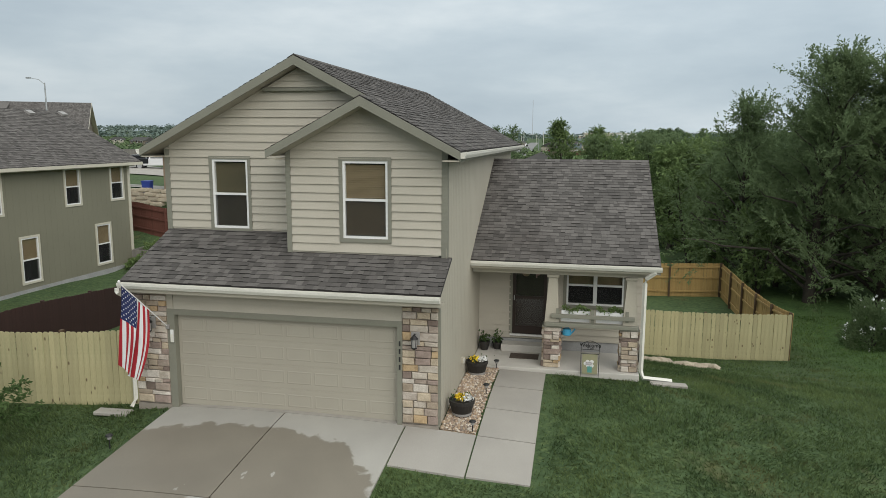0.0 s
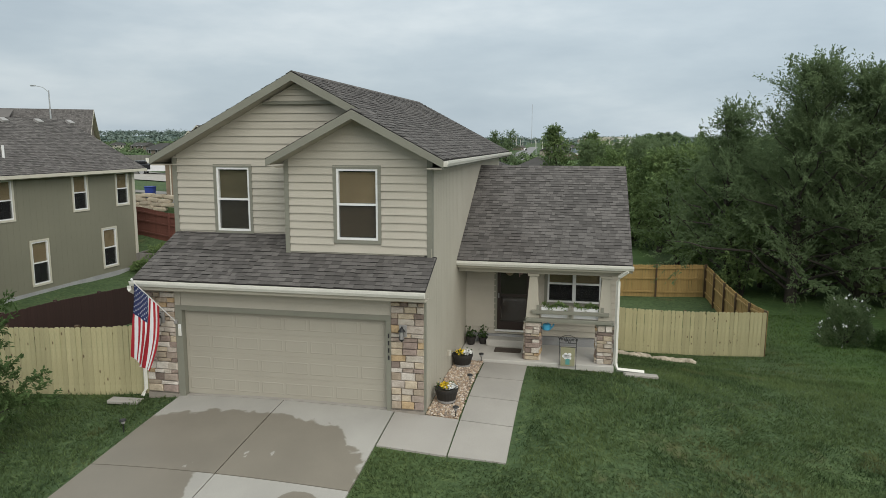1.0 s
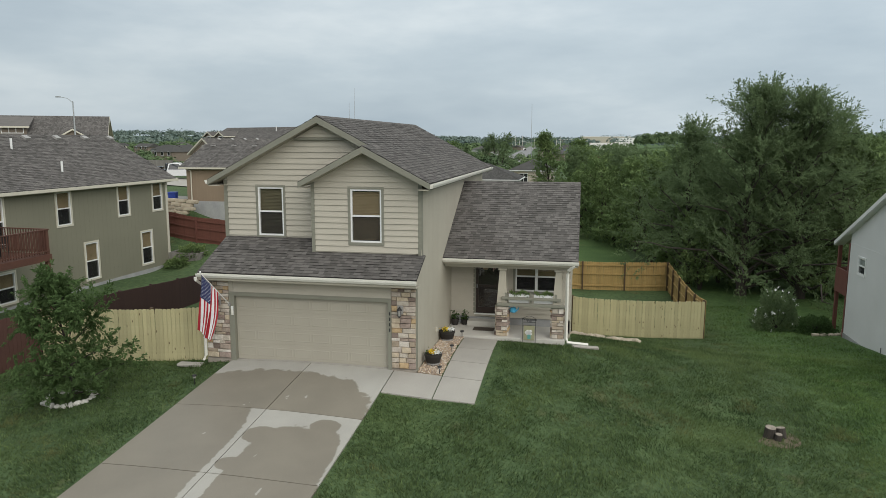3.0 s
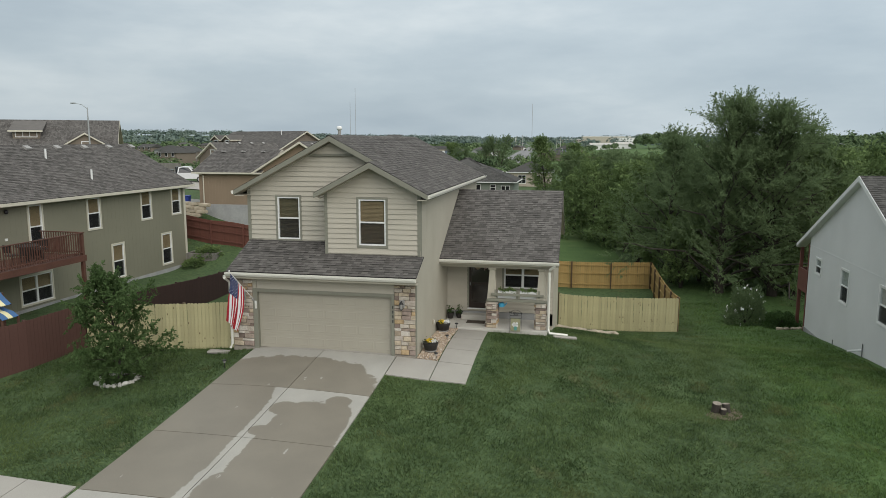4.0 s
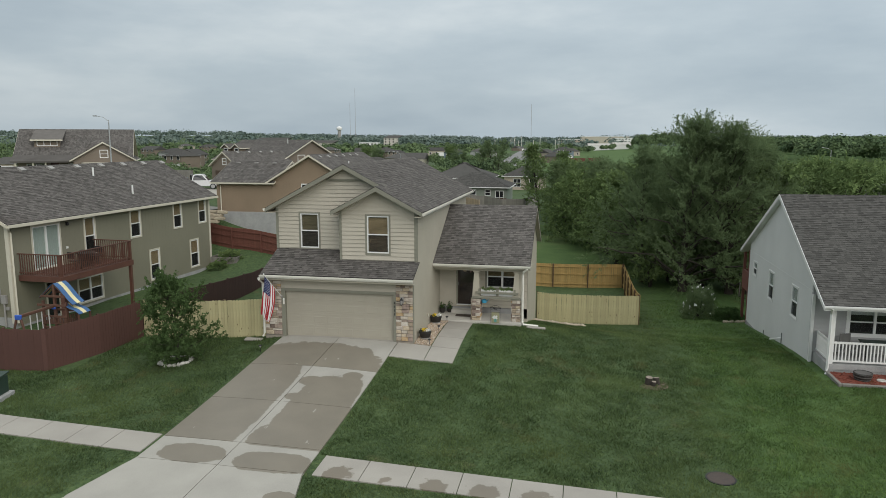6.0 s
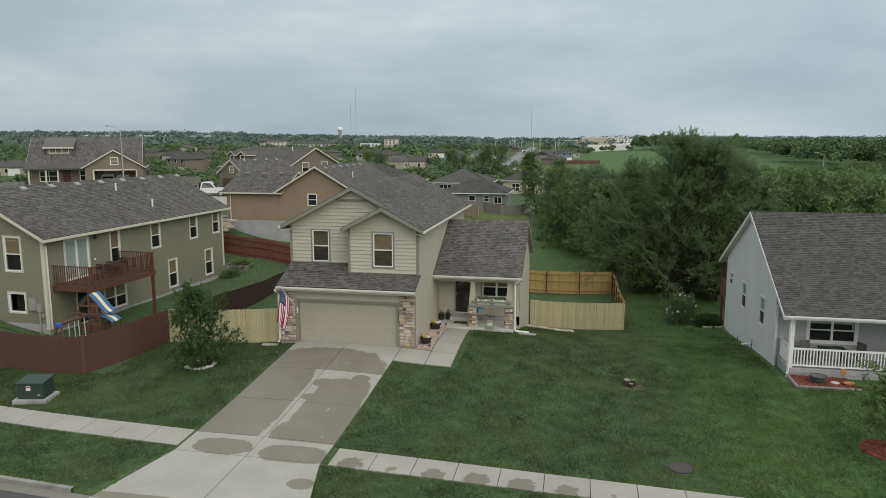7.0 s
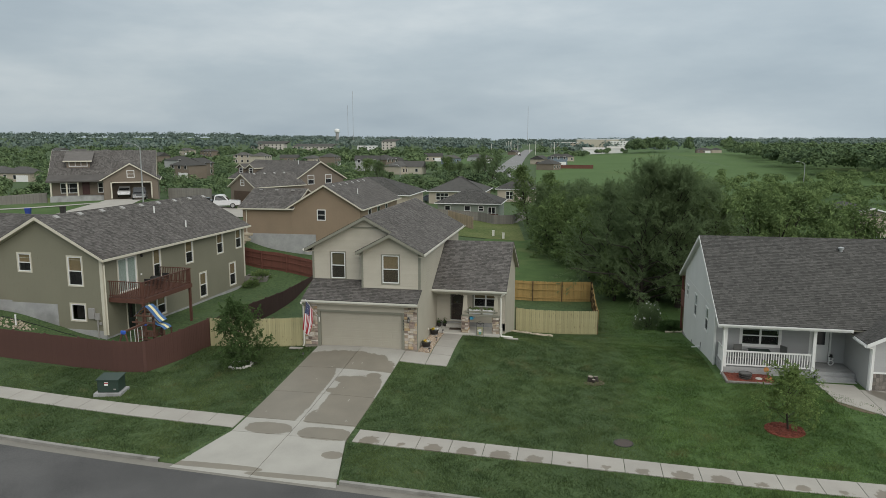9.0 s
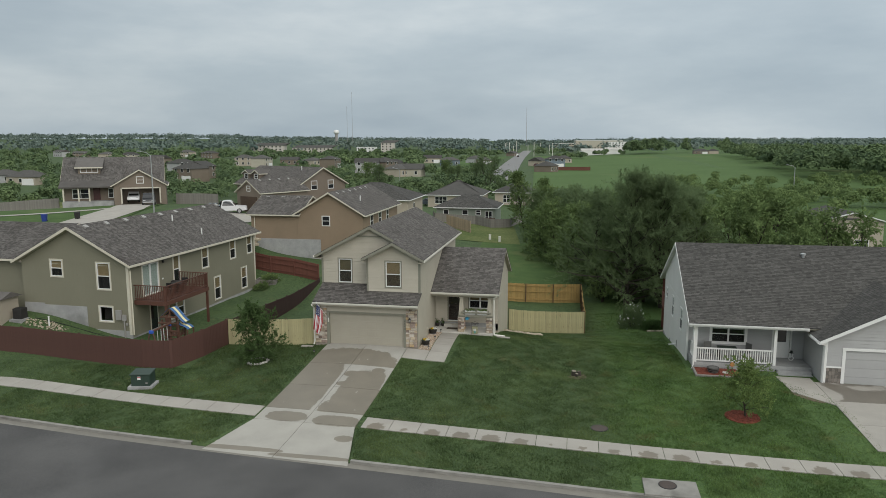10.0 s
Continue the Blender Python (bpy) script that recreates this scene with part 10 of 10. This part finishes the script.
APT = mat("pale_stucco", (.50, .47, .42), (.44, .41, .37), rough=.8, scale=.3, fine=5, bump=.05)
apartments(483, 820, 38, 3, "long pale apartment block far away among trees", APT)
apartments(560, 860, 46, 2, "long pale apartment block far away among trees", APT)
apartments(655, 900, 24, 2, "white flat-roofed block far away", WHITE, True)
apartments(692, 860, 16, 4, "cream four-storey block far away", APT)
apartments(1000, 1050, 34, 3, "tan school building far away", CREAMSIDE, True)
apartments(1060, 1080, 70, 4, "tan and white school building far away", PANEL, True)
apartments(1092, 1040, 26, 3, "white block far away", WHITE, True)
for bear, w in ((1049, 22), (1088, 18)):
    x, y = ahead(bear, 720)
    t = thing("storage_barn", "long white metal storage barn", "barn", (x, y, g1(x, y)), 10, group="far barns")
    part("wall", bbox(-w / 2, w / 2, -6, 6, -1, 4.6), WHITE, t)
    part("roof", prism(bmesh.new(), [(-w / 2 - .3, -6.4, 4.5), (-w / 2 - .3, 6.4, 4.5), (-w / 2 - .3, 0, 6.6)], (w + .6, 0, 0)), CHALK, t)
x, y = ahead(602, 1500)
wt = thing("water_tower", "white bulb-shaped water tower on the horizon", "water tower", (x, y, g1(x, y)))
part("column", lathe(bmesh.new(), [(4.5, -2), (3.3, 5), (3.3, 24), (4.2, 25)], 18), mat_vent, wt, "grey fluted column")
part("tank", lathe(bmesh.new(), [(4.2, 24.5), (5.6, 26), (5.8, 29), (4.6, 31.5), (1, 32.5)], 18), WHITE, wt)
for bear, dist, h in ((621, 1600, 84), (630, 1650, 118), (934, 1500, 80)):
    x, y = ahead(bear, dist)
    t = thing("radio_mast", "thin lattice radio mast on the horizon", "mast", (x, y, g1(x, y)), group="radio masts")
    part("mast", tube(bmesh.new(), [(0, 0, -2), (0, 0, h)], [.42, .32], 3), mat_vent, t)
for k in range(13):
    bear, dist = rnd.uniform(862, 985), rnd.uniform(650, 980)
    x, y = ahead(bear, dist)
    t = thing("light_pole", "tall pale sports-field light pole far away", "light pole", (x, y, g1(x, y)), group="far light poles")
    part("pole", tube(bmesh.new(), [(0, 0, -1), (0, 0, rnd.uniform(9, 15))], .22, 5), GUTTER, t)


# ---- far woods ----
def woods(name, label, xs, ys, hs, rs, m, clump, seed, material):
    """Many distant trees as one mesh: each crown several lobes of leaf sprays, with gaps between, over a short stem."""
    rg = np.random.default_rng(seed)
    n, lobes = len(xs), 8
    zs = gz(xs, ys)
    up = np.stack([rs, rs, hs * .5], -1)[:, None]
    c = unit(rg.normal(0, 1, (n, lobes, 3)))
    c[..., 2] = np.abs(c[..., 2]) * 1.1 - .35
    c = c * up * rg.uniform(.35, .72, (n, lobes, 1))
    c[..., 2] += (hs * .5)[:, None]
    r = (rs[:, None] * rg.uniform(.30, .52, (n, lobes)))
    pick = rg.integers(0, lobes, (n, m))
    row = np.arange(n)[:, None]
    d = unit(rg.normal(0, 1, (n, m, 3)))
    d[..., 2] = np.where(d[..., 2] < -.35, -d[..., 2], d[..., 2])
    P = c[row, pick] + d * (r[row, pick] * rg.uniform(.8, 1.08, (n, m)))[..., None]
    P[..., 2] = np.maximum(P[..., 2], .2)
    P += np.stack([xs, ys, zs], -1)[:, None]
    face = (d + .25 * unit(c[row, pick] - np.array([0, 0, 1.0]) * (hs * .4)[:, None, None]) + np.array([0, 0, .15])).reshape(-1, 3)
    face = unit(face)
    D = rg.normal(0, 1, face.shape)
    D = unit(D - (D * face).sum(-1, keepdims=True) * face)
    ob = leaf_mesh(name, P.reshape(-1, 3) - D * clump * .5, D, clump, material, None, rg, aspect=1.1, out=face, loose=.22)
    return tagged(ob, label, "trees", kind="stuff")


rg = np.random.default_rng(99)


def scatter(n, b0, b1, d0, d1, keep=None, bias=1.0):
    bear = rg.uniform(b0, b1, n)
    dist = d0 + (d1 - d0) * rg.uniform(0, 1, n) ** bias
    lat = (bear - 784) / 1255 * dist
    x, y = 10.3 - .188 * dist + .982 * lat, -41.9 + .982 * dist + .188 * lat
    ok = np.ones(n, bool)
    road_x = np.interp(y, [c[1] for c in ctr], [c[0] for c in ctr])
    ok &= ~((np.abs(x - road_x) < 13) & (y > 200))                                   # far street
    ok &= ~((x > -25) & (x < 135 + (y - 262) * .04) & (y > 225) & (y < 660))         # meadow
    ok &= ~((x > 190) & (x < 600) & (y > 520) & (y < 880) & (x < 190 + y * .5))      # ploughed field
    for hp, hd in HOUSES:                                                            # clearings before the far houses
        ok &= ~((np.abs(bear - hp) < 8000 / hd) & (dist > hd * .72) & (dist < hd + 7))
    if keep is not None:
        ok &= keep(bear, dist, x, y)
    return x[ok], y[ok]


def free(bear, dist, x, y):
    """Keeps the gardens of the near and middle houses open."""
    k = ~((x > -80) & (x < 3) & (y < 106)) & ~((x > -130) & (x < -45) & (y < 74))
    k &= ~((x > -32) & (x < 8) & (y > 100) & (y < 140)) & ~((x > 48) & (x < 70) & (y < 84))
    return k


x, y = scatter(330, -120, 420, 150, 330, free)
woods("mid_wood", "broken belt of leafy trees behind the side street", x, y, rg.uniform(3.0, 7.0, len(x)), rg.uniform(2.0, 3.8, len(x)), 330, .48, 1, LEAF_FAR)
x, y = scatter(520, 420, 930, 128, 330, free)
woods("mid_wood", "clumps of leafy trees between far houses", x, y, rg.uniform(2.5, 6.5, len(x)), rg.uniform(1.6, 3.2, len(x)), 280, .46, 2, LEAF_FAR)
x, y = scatter(210, 1150, 1750, 75, 230, lambda bear, dist, x, y: free(bear, dist, x, y) & (x > 30) & ~((x > 44) & (x < 80) & (y < 110)) & (dist > 105) & ~((bear > 1400) & (dist < 140)))
woods("mid_wood", "dense wood behind the grey house", x, y, rg.uniform(3, 5.5, len(x)), rg.uniform(2.0, 3.2, len(x)), 520, .37, 3, LEAF_MID)
x, y = scatter(560, -150, 1000, 330, 900)
woods("far_wood", "far belt of trees between housing estates", x, y, rg.uniform(4, 8.5, len(x)), rg.uniform(3, 5.5, len(x)), 130, 1.25, 4, LEAF_FAR)
# belt along the meadow's right side
tt = rg.uniform(0, 1, 470)
bxx = np.interp(tt, [0, .55, .8, 1], [126, 98, 90, 128]) + rg.uniform(0, 60, 470)
byy = np.interp(tt, [0, .55, .8, 1], [545, 300, 226, 190]) + rg.uniform(-6, 45, 470)
woods("tree_belt", "dense dark belt of trees along the meadow", bxx, byy, rg.uniform(8, 13, 470), rg.uniform(3.5, 6.0, 470), 235, .85, 5, LEAF_FAR)
x, y = scatter(260, 1290, 1700, 330, 600, lambda bear, dist, x, y: x > 150)
woods("far_wood", "dark trees beyond the meadow", x, y, rg.uniform(7, 12, len(x)), rg.uniform(3.5, 5.5, len(x)), 150, 1.3, 6, LEAF_FAR)
bear = np.r_[rg.uniform(1105, 1225, 34), rg.uniform(1270, 1305, 7), rg.uniform(1040, 1110, 8), rg.uniform(990, 1040, 14)]
ds = np.r_[rg.uniform(640, 720, 49), rg.uniform(560, 620, 14)]
lat = (bear - 784) / 1255 * ds
woods("copse", "copse of tall trees at the meadow's end", 10.3 - .188 * ds + .982 * lat, -41.9 + .982 * ds + .188 * lat, np.r_[rg.uniform(9, 18, 41), rg.uniform(4, 6, 22)], np.r_[rg.uniform(4, 7, 41), rg.uniform(2, 4, 22)], 300, 1.25, 7, LEAF_FAR)
x, y = scatter(2000, -260, 1800, 800, 2900, bias=.8)
hill = 1 + .35 * np.sin(x * .006 + 1) * np.cos(y * .004) + np.where((x < -.5 * y) & (y > 1300), .8, 0)
woods("horizon_wood", "endless woods to the horizon", x, y, rg.uniform(5, 11, len(x)) * hill, rg.uniform(9, 19, len(x)), 46, 3.4, 8, LEAF_HORIZON_HAZED)
